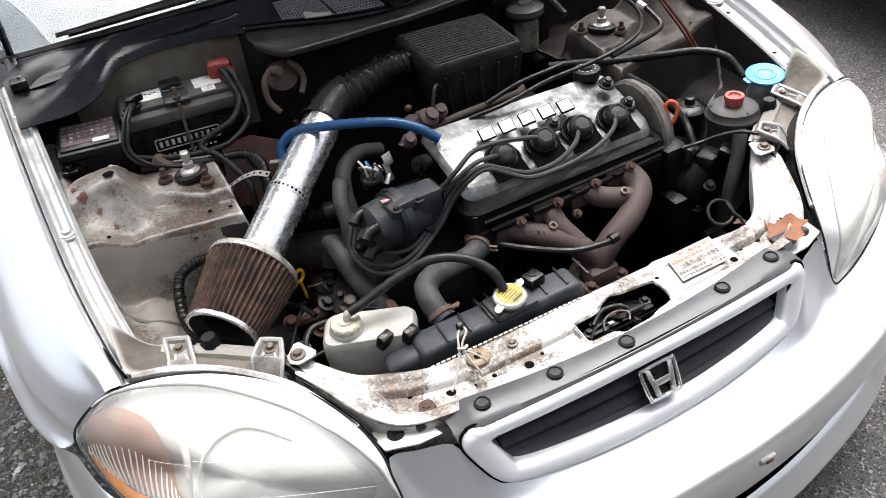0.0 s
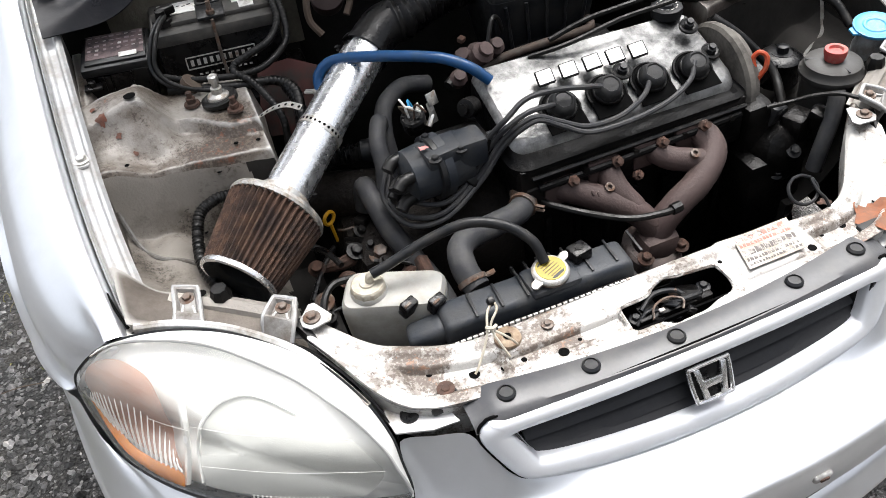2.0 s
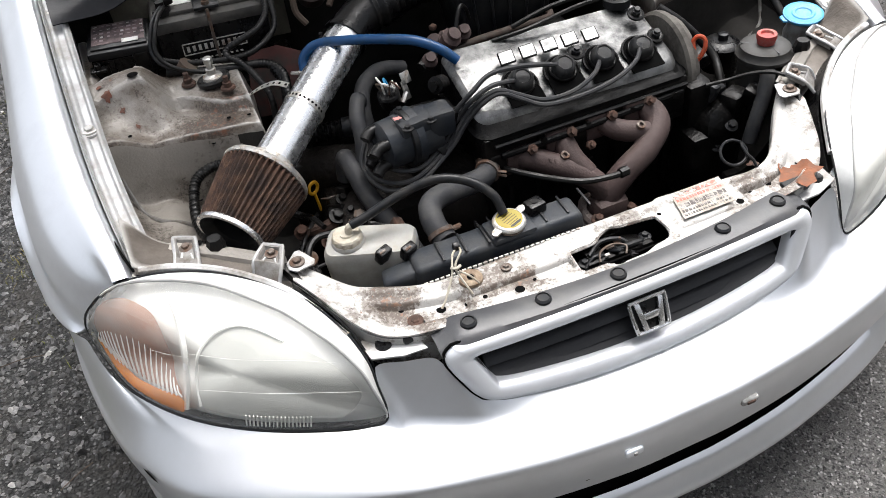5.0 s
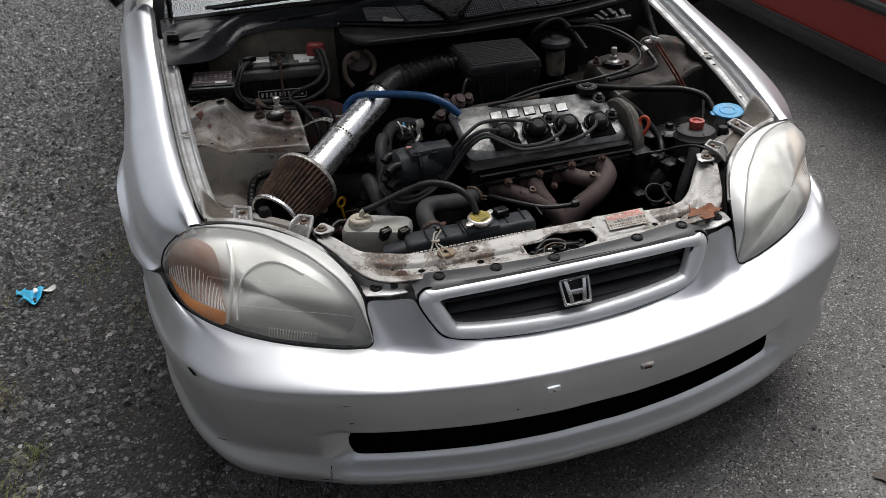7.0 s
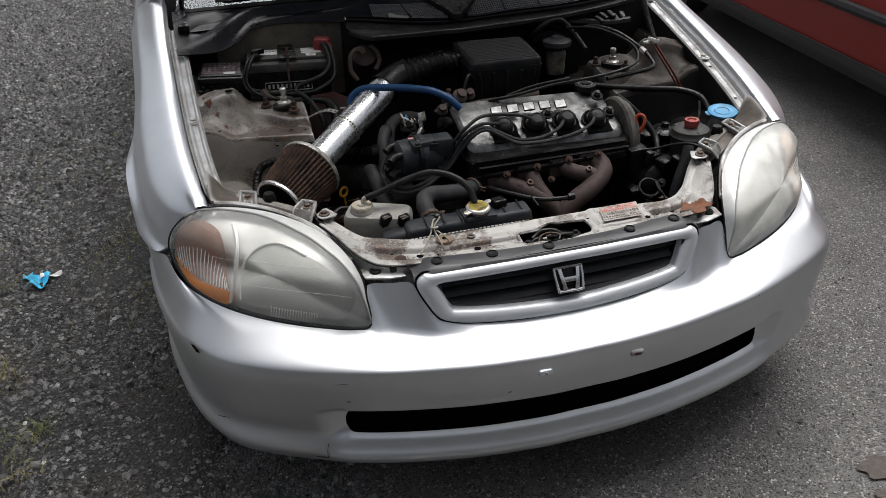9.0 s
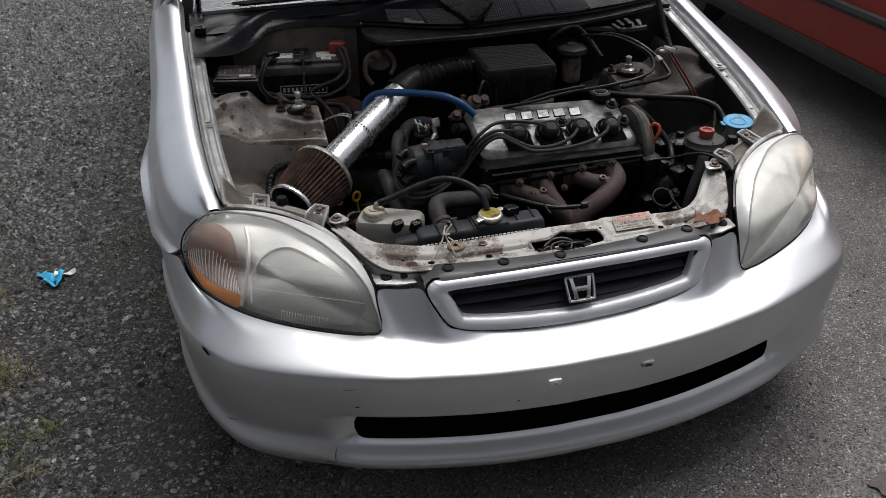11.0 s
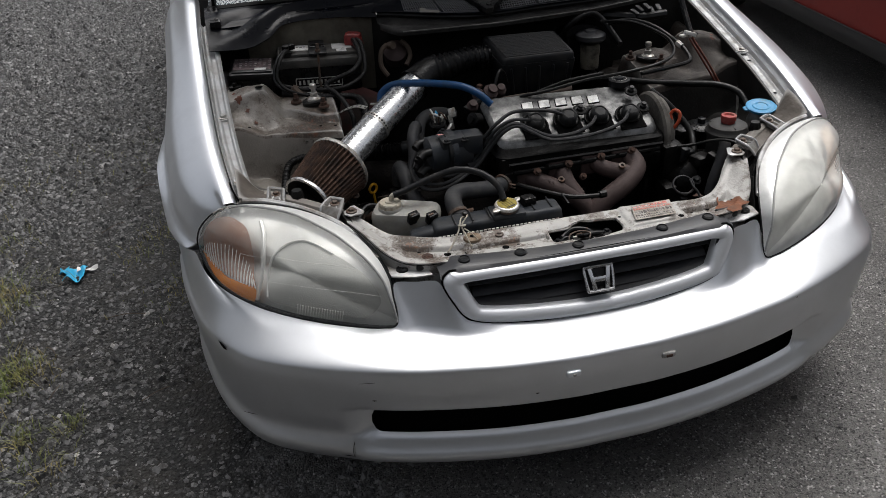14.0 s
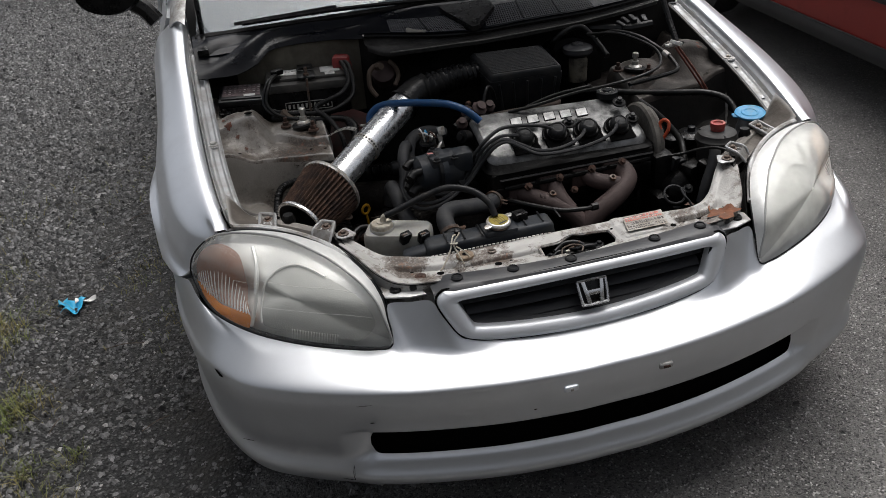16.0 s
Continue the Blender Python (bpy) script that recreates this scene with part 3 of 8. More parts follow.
def plan_at(s):
    """Place and outward direction at s metres along the bumper's line from its middle (s < 0: towards -x)."""
    k, sign = abs(s), (1 if s >= 0 else -1)
    i = min(max(int(np.searchsorted(PLAN_GONE, k)), 1), len(PLAN_PATH) - 1)
    t = (k - PLAN_GONE[i - 1]) / (PLAN_GONE[i] - PLAN_GONE[i - 1])
    p = PLAN_PATH[i - 1].lerp(PLAN_PATH[i], t) + (Vector((0.013, -0.004, 0)) * step(k, 0.55, 0.85) if s > 0 else Vector())
    d = (PLAN_PATH[min(i + 3, len(PLAN_PATH) - 1)] - PLAN_PATH[max(i - 4, 0)]).normalized()
    if i < 6:
        d = Vector((1, 0, 0)).lerp(d, min(1, k / 0.03)).normalized()
    return Vector((p.x * sign, p.y, 0)), Vector((d.y * sign, -d.x, 0))


# how far the skin stands back from that line, by height: across the slot's pocket, and beside it
FACE_IN = [(0.165, 0.026), (0.175, 0.012), (0.186, 0.006), (0.196, 0.0045), (0.203, 0.0075), (0.211, 0.013), (0.222, 0.019), (0.234, 0.025), (0.239, 0.034), (0.296, 0.040), (0.309, 0.030), (0.316, 0.011),
           (0.325, 0.009), (0.345, 0.005), (0.37, 0.001), (0.395, 0.0), (0.408, 0.002)]
FACE_OUT = [(0.165, 0.034), (0.172, 0.020), (0.182, 0.012), (0.194, 0.008), (0.205, 0.007), (0.215, 0.009), (0.228, 0.015), (0.240, 0.018), (0.255, 0.017), (0.280, 0.012), (0.310, 0.008), (0.345, 0.004), (0.37, 0.001), (0.395, 0.0), (0.408, 0.002)]
# the skin's upper edge, under the grille and the lamps: place along the bumper's line, then x, y, z
RIM = [(0.0, 0.0, 0.064, 0.4425), (0.12, 0.120, 0.067, 0.4450), (0.22, 0.220, 0.076, 0.4535), (0.262, 0.261, 0.084, 0.4615), (0.288, 0.283, 0.093, 0.474), (0.314, 0.315, 0.122, 0.532), (0.334, 0.328, 0.134, 0.540), (0.36, 0.360, 0.150, 0.534),
       (0.398, 0.400, 0.166, 0.530), (0.412, 0.406, 0.156, 0.515), (0.424, 0.409, 0.130, 0.462), (0.46, 0.435, 0.128, 0.453), (0.53, 0.505, 0.150, 0.458), (0.61, 0.595, 0.192, 0.468), (0.68, 0.676, 0.250, 0.478),
       (0.73, 0.737, 0.322, 0.488), (0.77, 0.774, 0.394, 0.500), (0.80, 0.786, 0.440, 0.517), (0.822, 0.806, 0.480, 0.510), (0.838, 0.826, 0.550, 0.494), (0.846, 0.846, 0.635, 0.481)]
INTAKE_S, INTAKE_LOW, INTAKE_HIGH, FACE_TOP = 0.508, 0.239, 0.299, 0.408


def bumper_point(s, z):
    """The lower face, up to the bulge."""
    p, n = plan_at(s)
    beside = step(abs(s), INTAKE_S - 0.004, INTAKE_S + 0.062)
    back = curve(FACE_IN, z) * (1 - beside) + curve(FACE_OUT, z) * beside
    return Vector((p.x - n.x * back, p.y - n.y * back, z))


def shelf_point(s, t):
    """From the bulge (t = 0) over the shelf to the upper edge (t = 1)."""
    p, n = plan_at(s)
    k, sign = abs(p.x), (1 if s >= 0 else -1)
    top = Vector((sign * curve([(r[0], r[1]) for r in RIM], k), curve([(r[0], r[2]) for r in RIM], k), curve([(r[0], r[3]) for r in RIM], k)))
    low = bumper_point(s, FACE_TOP)
    one = Vector((p.x - n.x * 0.011, p.y - n.y * 0.011, 0.424))
    back = curve([(0, 0.083), (0.15, 0.082), (0.27, 0.081), (0.31, 0.082), (0.35, 0.089), (0.395, 0.096), (0.43, 0.084), (0.50, 0.066), (0.65, 0.058), (0.76, 0.050), (0.80, 0.030), (0.846, 0.006)], k)
    two = Vector((p.x - n.x * back, p.y - n.y * back, curve([(0, 0.4385), (0.27, 0.4415), (0.35, 0.444), (0.41, 0.446), (0.45, 0.447), (0.50, 0.448), (0.65, 0.453), (0.76, 0.464), (0.80, 0.472), (0.846, 0.456)], k)))
    below = bumper_point(s, 0.388)
    pts = [below, low, one, two, top]
    w = 1 + 3 * t
    i = min(int(w), 3)
    t = w - i
    a, b, c = pts[i - 1], pts[i], pts[i + 1]
    d = pts[i + 2] if i + 2 < len(pts) else 2 * pts[-1] - pts[-2]
    if i == 2:
        d = d.lerp(c + (d - c).normalized() * 0.018 + (c - b).normalized() * 0.032, step((d - c).length, 0.03, 0.08))
    if i == 3:
        a = a.lerp(b - ((b - a).normalized() + 1.4 * (c - b).normalized()) * 0.024, step((b - a).length, 0.045, 0.075))
    return 0.5 * (2 * b + (c - a) * t + (2 * a - 5 * b + 4 * c - d) * t * t + (3 * b - a - 3 * c + d) * t ** 3)


def slot_z(s, z):
    """Rows draw together towards the slot's ends, so that its corners are round."""
    k, r, reach, tall = abs(s), 0.022, 0.030, INTAKE_HIGH - INTAKE_LOW
    if k <= INTAKE_S - r or k >= INTAKE_S + 0.04 or not INTAKE_LOW - reach < z < INTAKE_HIGH + reach:
        return z
    f = r - math.sqrt(max(0.0, r * r - (k - INTAKE_S + r) ** 2)) if k < INTAKE_S else r * (1 - step(k, INTAKE_S, INTAKE_S + 0.04))
    if z < INTAKE_LOW:
        return z + f * (z - INTAKE_LOW + reach) / reach
    if z > INTAKE_HIGH:
        return z - f * (INTAKE_HIGH + reach - z) / reach
    return INTAKE_LOW + f + (z - INTAKE_LOW) * (tall - 2 * f) / tall


def bumper_skin():
    rows = [0.165, 0.169, 0.173, 0.178, 0.183, 0.188, 0.192, 0.196, 0.198, 0.200, 0.202, 0.204, 0.206, 0.208, 0.211, 0.215, 0.220, 0.225, 0.230, 0.235, INTAKE_LOW]
    rows += [INTAKE_LOW + 0.006 * k for k in range(1, 10)] + [INTAKE_HIGH, 0.303, 0.306, 0.309, 0.312, 0.315, 0.318, 0.322, 0.330, 0.345, 0.360, 0.375, 0.388, 0.398, FACE_TOP]
    extra, nu = 18, 320
    nv = len(rows) + extra - 1

    def at(u, v):
        s = (2 * u - 1) * PLAN_LONG
        j = round(v * nv)
        if j < len(rows):
            return bumper_point(s, slot_z(s, rows[j]))
        return shelf_point(s, (j - len(rows) + 1) / extra)

    def keep(u, v):
        s, j = abs(2 * u - 1) * PLAN_LONG, int(v * nv)
        z = rows[j] if j < len(rows) else 1
        return not (s < INTAKE_S and INTAKE_LOW - 0.001 <= z < INTAKE_HIGH - 0.0005)

    return sheet(at, nu, nv, keep)


bumper = part("front_bumper", bumper_skin(), BUMPER_PAINT, car, "silver plastic bumper with scuffs and a broad lower slot", sharp=65)


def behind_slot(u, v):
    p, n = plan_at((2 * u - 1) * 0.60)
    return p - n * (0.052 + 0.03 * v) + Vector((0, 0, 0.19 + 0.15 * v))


# Added near-black sheet: the darkness seen through the slot is its colour.
part("intake_shade_sheet", sheet(behind_slot, 60, 4, None, 0.004), VOID, bumper, "near-black sheet painting the dark behind the lower slot")
for x, rusty in ((-0.1, False), (0.1, True)):
    p = bumper_point(x, 0.387)
    pad = box((p.x, p.y - 0.001, p.z), (0.030, 0.010, 0.014), 0.0045, seg=3)
    clip = part("plate_clip", pad, SILVER if not rusty else SILVER_DIRTY, bumper, "silver-painted plate clip" if not rusty else "rust-streaked plate clip")
    part("screw_slot", box((p.x, p.y - 0.006, p.z), (0.014 if rusty else 0.006, 0.004, 0.006), 0.001), RUST if rusty else SILVER_DIRTY, clip)


def scuff(s, z, long, wide, lean, k):
    rng = random.Random(k)
    n = 9

    def at(u, v):
        w = wide * (math.sin(math.pi * min(0.98, max(0.02, u))) ** 0.7) * (0.6 + 0.4 * rng.random())
        h = z + lean * (u - 0.5) + w * (v - 0.5)
        q = bumper_point(s + long * (u - 0.5), h) if h < FACE_TOP else shelf_point(s + long * (u - 0.5), (h - FACE_TOP) / 0.060)
        return q + plan_at(s)[1] * 0.0012 + Vector((0, 0, 0.0012))

    return sheet(at, n, 1)


part("scuff_mark", scuff(-0.832, 0.408, 0.034, 0.011, -0.006, 1), VOID, bumper, "black gouge on the corner")
part("scuff_mark", scuff(0.432, 0.414, 0.003, 0.007, 0, 2), VOID, bumper)
part("scuff_mark", scuff(-0.50, 0.392, 0.034, 0.0016, 0.004, 3), BLACK_GREY, bumper)
part("scuff_mark", scuff(-0.49, 0.345, 0.010, 0.004, 0.001, 4), BLACK_GREY, bumper)
part("scuff_mark", scuff(-0.80, 0.235, 0.05, 0.002, 0.016, 5), BLACK_GREY, bumper)
part("crack", scuff(-0.545, 0.205, 0.004, 0.040, 0.0, 6), VOID, bumper)
part("crack", scuff(-0.558, 0.190, 0.028, 0.0035, 0.0, 7), VOID, bumper)
part("scuff_mark", scuff(-0.17, 0.345, 0.008, 0.004, 0, 8), BLACK_GREY, bumper)


# fender: from the bonnet gap over the crown and the arch flare
def edge_line(y):
    """Inner edge of the fender: distance from the middle, height."""
    return curve([(0.398, 0.679), (0.55, 0.699), (0.70, 0.710), (1.05, 0.720), (1.35, 0.719)], y), curve([(0.398, 0.638), (0.48, 0.662), (0.70, 0.722), (1.05, 0.808), (1.20, 0.842), (1.35, 0.87)], y)


def fender_skin(s):
    def at(u, v):
        y = 0.40 + 0.95 * u
        xi, zi = edge_line(y)
        xo = curve([(0.40, 0.716), (0.43, 0.757), (0.47, 0.797), (0.56, 0.832), (0.68, 0.845), (0.80, 0.848), (1.0, 0.838), (1.35, 0.838)], y)
        xo += 0.012 if s > 0 else 0.0
        flare = math.exp(-((y - 0.76) / 0.26) ** 2)
        arch = 0.0
        if abs(y - 0.82) < 0.31:
            arch = 0.27 + math.sqrt(0.31 ** 2 - (y - 0.82) ** 2)
        low = max(arch, curve([(0.40, 0.617), (0.43, 0.562), (0.45, 0.525), (0.49, 0.497), (0.60, 0.484), (0.62, 0.40), (0.64, 0.22), (1.35, 0.22)], y))
        mid = max(low + 0.01, zi - 0.135)
        prof = [(xi - 0.004, zi - 0.034), (xi + 0.001, zi - 0.006), (xi + 0.008, zi + 0.003), (xi + 0.028, zi + 0.002), (0.58 * xi + 0.42 * xo, zi - 0.013), (0.28 * xi + 0.72 * xo - 0.004, zi - 0.040),
                (xo - 0.022, zi - 0.075), (xo - 0.013, zi - 0.100), (xo - 0.012 + 0.004 * flare, mid), (xo + 0.012 * flare, 0.5 * mid + 0.5 * low), (xo + 0.014 * flare, low + 0.01), (xo - 0.012, low)]
        k = v * (len(prof) - 1)
        x = curve(list(enumerate([q[0] for q in prof])), k)
        z = curve([(i, max(q[1], low + 0.0008 * (len(prof) - 1 - i))) for i, q in enumerate(prof)], k)
        return Vector((s * x, y, z))

    return sheet(at, 70, 44)


for s in (-1, 1):
    part("front_fender", fender_skin(s), SILVER, car)

# strip with the fender bolts, inside the bonnet gap
for s in (-1, 1):
    def rail(u, v, s=s):
        y = 0.445 + 0.72 * u
        xi, zi = edge_line(y)
        x = xi - 0.004 - 0.040 * v
        bead = 0.004 * math.exp(-((v - 0.28) / 0.10) ** 2) + 0.005 * math.exp(-((v - 0.86) / 0.08) ** 2)
        return Vector((s * x, y, zi - 0.018 + bead - 0.010 * step(v, 0, 0.15)))
    strip = part("fender_rail", sheet(rail, 60, 24, None, 0.003), RAIL_PAINT, car, "dusty flange along the bonnet gap with bolts")
    for y in (0.499, 0.733, 1.07):
        xi, zi = edge_line(y)
        bolt(strip, (s * (xi - 0.025), y, zi - 0.024), r=0.008)
        part("bolt_seat", lathe([(0.019, -0.004), (0.018, -0.001), (0, -0.001)], Matrix.Translation((s * (xi - 0.025), y, zi - 0.024)), 20), SILVER_DIRTY, strip)
    for y in (0.545, 0.690):
        xi, zi = edge_line(y)
        part("hole", lathe([(0.005, 0), (0, 0.0005)], pose(s * (xi - 0.025), y, zi - 0.0275), 12), VOID, strip)

# ---- headlamps ----
LAMP = [(0.408, 0.128, 0.462), (0.409, 0.150, 0.508), (0.412, 0.172, 0.545), (0.432, 0.220, 0.580), (0.475, 0.285, 0.607), (0.545, 0.345, 0.625), (0.61, 0.380, 0.634), (0.67, 0.397, 0.637),
        (0.718, 0.402, 0.630), (0.756, 0.415, 0.597), (0.774, 0.436, 0.558), (0.777, 0.438, 0.526), (0.764, 0.395, 0.503), (0.735, 0.325, 0.491), (0.676, 0.253, 0.481), (0.60, 0.197, 0.471), (0.51, 0.155, 0.461), (0.435, 0.130, 0.455)]


def closed_loop(pts, per):
    pts = [Vector(p) for p in pts]
    n, out = len(pts), []
    for i in range(n):
        a, b, c, d = pts[i - 1], pts[i], pts[(i + 1) % n], pts[(i + 2) % n]
        for k in range(per):
            t = k / per
            out.append(0.5 * (2 * b + (c - a) * t + (2 * a - 5 * b + 4 * c - d) * t * t + (3 * b - a - 3 * c + d) * t ** 3))
    return out


LAMP_RIM = closed_loop(LAMP, 5)
LAMP_MID = Vector((0.575, 0.235, 0.548))
LAMP_OUT = Vector((0.42, -0.76, 0.50)).normalized()


def lens_edge(k):
    """The lens stands proud of the rim on a shoulder along its inboard and upper edge."""
    rim, a = LAMP_RIM[k], k / len(LAMP_RIM)
    lift = curve([(0, 0), (0.03, 0.010), (0.07, 0.024), (0.13, 0.027), (0.20, 0.033), (0.26, 0.034), (0.32, 0.022), (0.38, 0.010), (0.44, 0), (1, 0)], a)
    inset = curve([(0, 0), (0.07, 0.001), (0.10, 0.005), (0.14, 0.013), (0.18, 0.018), (0.23, 0.017), (0.28, 0.012), (0.36, 0.009), (0.44, 0), (1, 0)], a)
    inward = LAMP_MID - rim
    inward -= LAMP_OUT * inward.dot(LAMP_OUT)
    return rim + LAMP_OUT * lift + inward.normalized() * inset


LAMP_LOOP = [lens_edge(k) for k in range(len(LAMP_RIM))]


def rim_point(a):
    n = len(LAMP_RIM)
    return LAMP_RIM[int(a * n) % n].lerp(LAMP_RIM[(int(a * n) + 1) % n], a * n % 1)


def wrap_of(a, r):
    """How far the lens rounds out towards its outer corner."""
    return 4 * r ** 3 * (1 - r ** 3) * math.exp(-((a - 0.60) / 0.13) ** 2)


def lamp_point(a, r, push=0.0, bulge=0.030, wrap=0.0):
    """A place on the lens: a round the rim (0 to 1), r from the middle to the rim."""
    n = len(LAMP_LOOP)
    k = a * n
    e = LAMP_LOOP[int(k) % n].lerp(LAMP_LOOP[(int(k) + 1) % n], k % 1)
    flat = LAMP_MID.lerp(e, r)
    return flat + LAMP_OUT * (bulge * (1 - r ** 3) + push + wrap * wrap_of(a, r))


LAMP_X = LAMP_OUT.orthogonal().normalized()
LAMP_Y = LAMP_OUT.cross(LAMP_X)
RIM_ANGLES = sorted((math.atan2((lamp_point(k / 360, 1.0) - LAMP_MID).dot(LAMP_Y), (lamp_point(k / 360, 1.0) - LAMP_MID).dot(LAMP_X)), k / 360) for k in range(360))


def on_lens(q, push, wrap=0.0):
    """The lens point (or one push behind it) that lies in front of q."""
    d = q - LAMP_MID
    x, y = d.dot(LAMP_X), d.dot(LAMP_Y)
    ang = math.atan2(y, x)
    a = min(RIM_ANGLES, key=lambda w: abs((w[0] - ang + math.pi) % (2 * math.pi) - math.pi))[1]
    e = lamp_point(a, 1.0) - LAMP_MID
    r = min(1.0, math.hypot(x, y) / math.hypot(e.dot(LAMP_X), e.dot(LAMP_Y)))
    flat = LAMP_MID + LAMP_X * x + LAMP_Y * y
    return flat + LAMP_OUT * (e.dot(LAMP_OUT) * r + 0.030 * (1 - r ** 3) + push + wrap * wrap_of(a, r))


def lamp_patch(s, outline, push, bulge=0.030, rings=6, wrap=0.0):
    """A piece of the lens's face: outline holds (round, out) pairs, filled towards their middle."""
    raw = [lamp_point(a % 1, r, push, bulge, wrap) for a, r in outline]
    pts = closed_loop(raw, 4)
    mid = sum(pts, Vector()) / len(pts)
    bm = bmesh.new()
    loops = []
    for k in range(rings):
        f = 1 - k / rings
        loops.append([bm.verts.new(Vector((s * q.x, q.y, q.z))) for q in (on_lens(mid.lerp(p, f), push, wrap) for p in pts)])
    top = on_lens(mid, push, wrap)
    c = bm.verts.new(Vector((s * top.x, top.y, top.z)))
    n = len(pts)
    for a, b in zip(loops, loops[1:]):
        for j in range(n):
            bm.faces.new((a[j], a[(j + 1) % n], b[(j + 1) % n], b[j]))
    for j in range(n):
        bm.faces.new((loops[-1][j], loops[-1][(j + 1) % n], c))
    return bm


def flip(v, s):
    return Vector((s * v.x, v.y, v.z))


# shapes behind the lens: (round, out) pairs
CHAMBER = [(0.567, 0.965), (0.506, 0.975), (0.475, 0.965), (0.447, 0.90), (0.433, 0.80), (0.433, 0.655), (0.489, 0.467), (0.669, 0.455), (0.747, 0.655), (0.717, 0.727), (0.689, 0.826), (0.653, 0.913), (0.617, 0.955)]
FOOT = [(0.614, 0.965), (0.658, 0.913), (0.694, 0.826), (0.719, 0.727), (0.750, 0.655), (0.772, 0.90), (0.770, 0.97), (0.747, 0.985), (0.711, 0.985), (0.672, 0.985)]
BOWL = [(0.781, 0.727), (0.708, 0.343), (0.489, 0.256), (0.367, 0.355), (0.308, 0.479), (0.264, 0.615), (0.231, 0.665), (0.189, 0.69), (0.144, 0.752), (0.103, 0.826), (0.053, 0.876), (0.022, 0.826), (0.933, 0.839), (0.908, 0.814), (0.867, 0.814), (0.825, 0.777), (0.800, 0.800)]

RIB_TOP = [(0.589, 0.926), (0.564, 0.864), (0.553, 0.777), (0.536, 0.653), (0.561, 0.529), (0.633, 0.454), (0.717, 0.529)]
RIB_LOW = [(0.620, 0.945), (0.658, 0.901), (0.675, 0.851), (0.697, 0.802), (0.714, 0.739), (0.733, 0.702), (0.750, 0.655)]
LINES = ([(0.472, 0.305), (0.242, 0.243), (0.144, 0.64), (0.122, 0.876)], [(0.747, 0.392), (0.919, 0.281), (0.044, 0.665), (0.053, 0.913)], [(0.558, 0.516), (0.544, 0.405), (0.506, 0.293)])


for s in (-1, 1):
    wrap = 0.0 if s < 0 else 0.022
    lamp = part("headlamp", sheet(lambda u, v: flip(rim_point(u) - LAMP_OUT * (0.012 + 0.05 * v) + (rim_point(u) - LAMP_MID).normalized() * (0.0015 - 0.02 * v), s), 90, 3, None, 0.002), BLACK, car, "yellowed headlamp with a hazy lens and amber corner")
    part("rim_seal", tube([flip(rim_point(k / 60) + (rim_point(k / 60) - LAMP_MID).normalized() * 0.001, s) for k in range(61)], 0.0019, 6, 2), BLACK_GREY, lamp)
    part("lens", sheet(lambda u, v: flip(lamp_point(u, 0.02 + 0.98 * v, wrap=0.024), s), 90, 18), LENS if s < 0 else LENS_PALE, lamp, "hazy yellowed clear lens").visible_shadow = False
    part("housing", sheet(lambda u, v: flip(lamp_point(u, 0.02 + 0.97 * v, -0.024 - 0.006 * (1 - v), wrap=wrap), s), 90, 10), REFLECTOR, lamp)
    part("reflector_bowl", lamp_patch(s, BOWL, -0.014), GREY_REFLECTOR if s < 0 else PALE_REFLECTOR, lamp, "dull grey main reflector" if s < 0 else "main reflector painted brighter than its twin")
    part("bowl_rim", tube([flip(lamp_point(a, r, -0.011), s) for a, r in BOWL[:8]], 0.0022, 6, 5), REFLECTOR, lamp)
    part("indicator_chamber", lamp_patch(s, CHAMBER, -0.012, wrap=wrap), SMOKE if s < 0 else PEACH, lamp, "smoky orange-brown indicator chamber" if s < 0 else "peach-tinted indicator chamber")
    part("amber_foot", lamp_patch(s, FOOT, -0.005, rings=3, wrap=wrap), AMBER, lamp, "orange reflector strip")
    tops, lows = [smooth_path([lamp_point(a, r, -0.006, wrap=wrap) for a, r in edge], 6) for edge in (RIB_TOP, RIB_LOW)]
    for k in range(19):
        lo, hi = lows[k * 2], tops[k * 2]
        part("rib", tube([flip(lo, s), flip(lo.lerp(hi, 0.5) + LAMP_OUT * 0.003, s), flip(hi, s)], 0.0019, 5, 3, lambda m, u: 1.0 - 0.65 * u), REFLECTOR, lamp)
    part("lens_shoulder", sheet(lambda u, v: flip(rim_point(0.46 * u).lerp(lamp_point(0.46 * u, 1.0), v) + LAMP_OUT * 0.004 * math.sin(math.pi * v), s), 60, 6, None, 0.0012), FLANGE_WHITE, lamp, "whitened shoulder behind the lens edge")
    part("lens_edge", tube([flip(lamp_point(0.01 + 0.44 * k / 40, 1.0, 0.0004), s) for k in range(41)], 0.0024, 6, 2), EDGE_GREY, lamp, "dull grey lens edge")
    for line in LINES if s < 0 else ():
        part("lens_line", tube([flip(lamp_point(a, r, -0.0008), s) for a, r in line], 0.0004, 4, 6), REFLECTOR, lamp)
    for k in range(18):
        part("rib", tube([flip(lamp_point(0.839 + 0.0043 * k, 0.69 + 0.002 * k, -0.004), s), flip(lamp_point(0.835 + 0.0033 * k, 0.92, -0.003), s)], 0.0012, 5, 2), REFLECTOR, lamp)
    part("divider", tube([flip(lamp_point(a, r, -0.010 if s < 0 else -0.016), s) for a, r in ((0.372, 0.76), (0.392, 0.56), (0.47, 0.36), (0.705, 0.41), (0.772, 0.88))], 0.0045, 6, 6), REFLECTOR, lamp)

# ---- grille ----
OUTER = [(0.0, 0.444), (0.10, 0.446), (0.20, 0.453), (0.25, 0.461), (0.278, 0.473), (0.296, 0.500), (0.311, 0.530), (0.312, 0.546), (0.302, 0.557), (0.28, 0.561), (0.14, 0.564), (0.0, 0.565)]
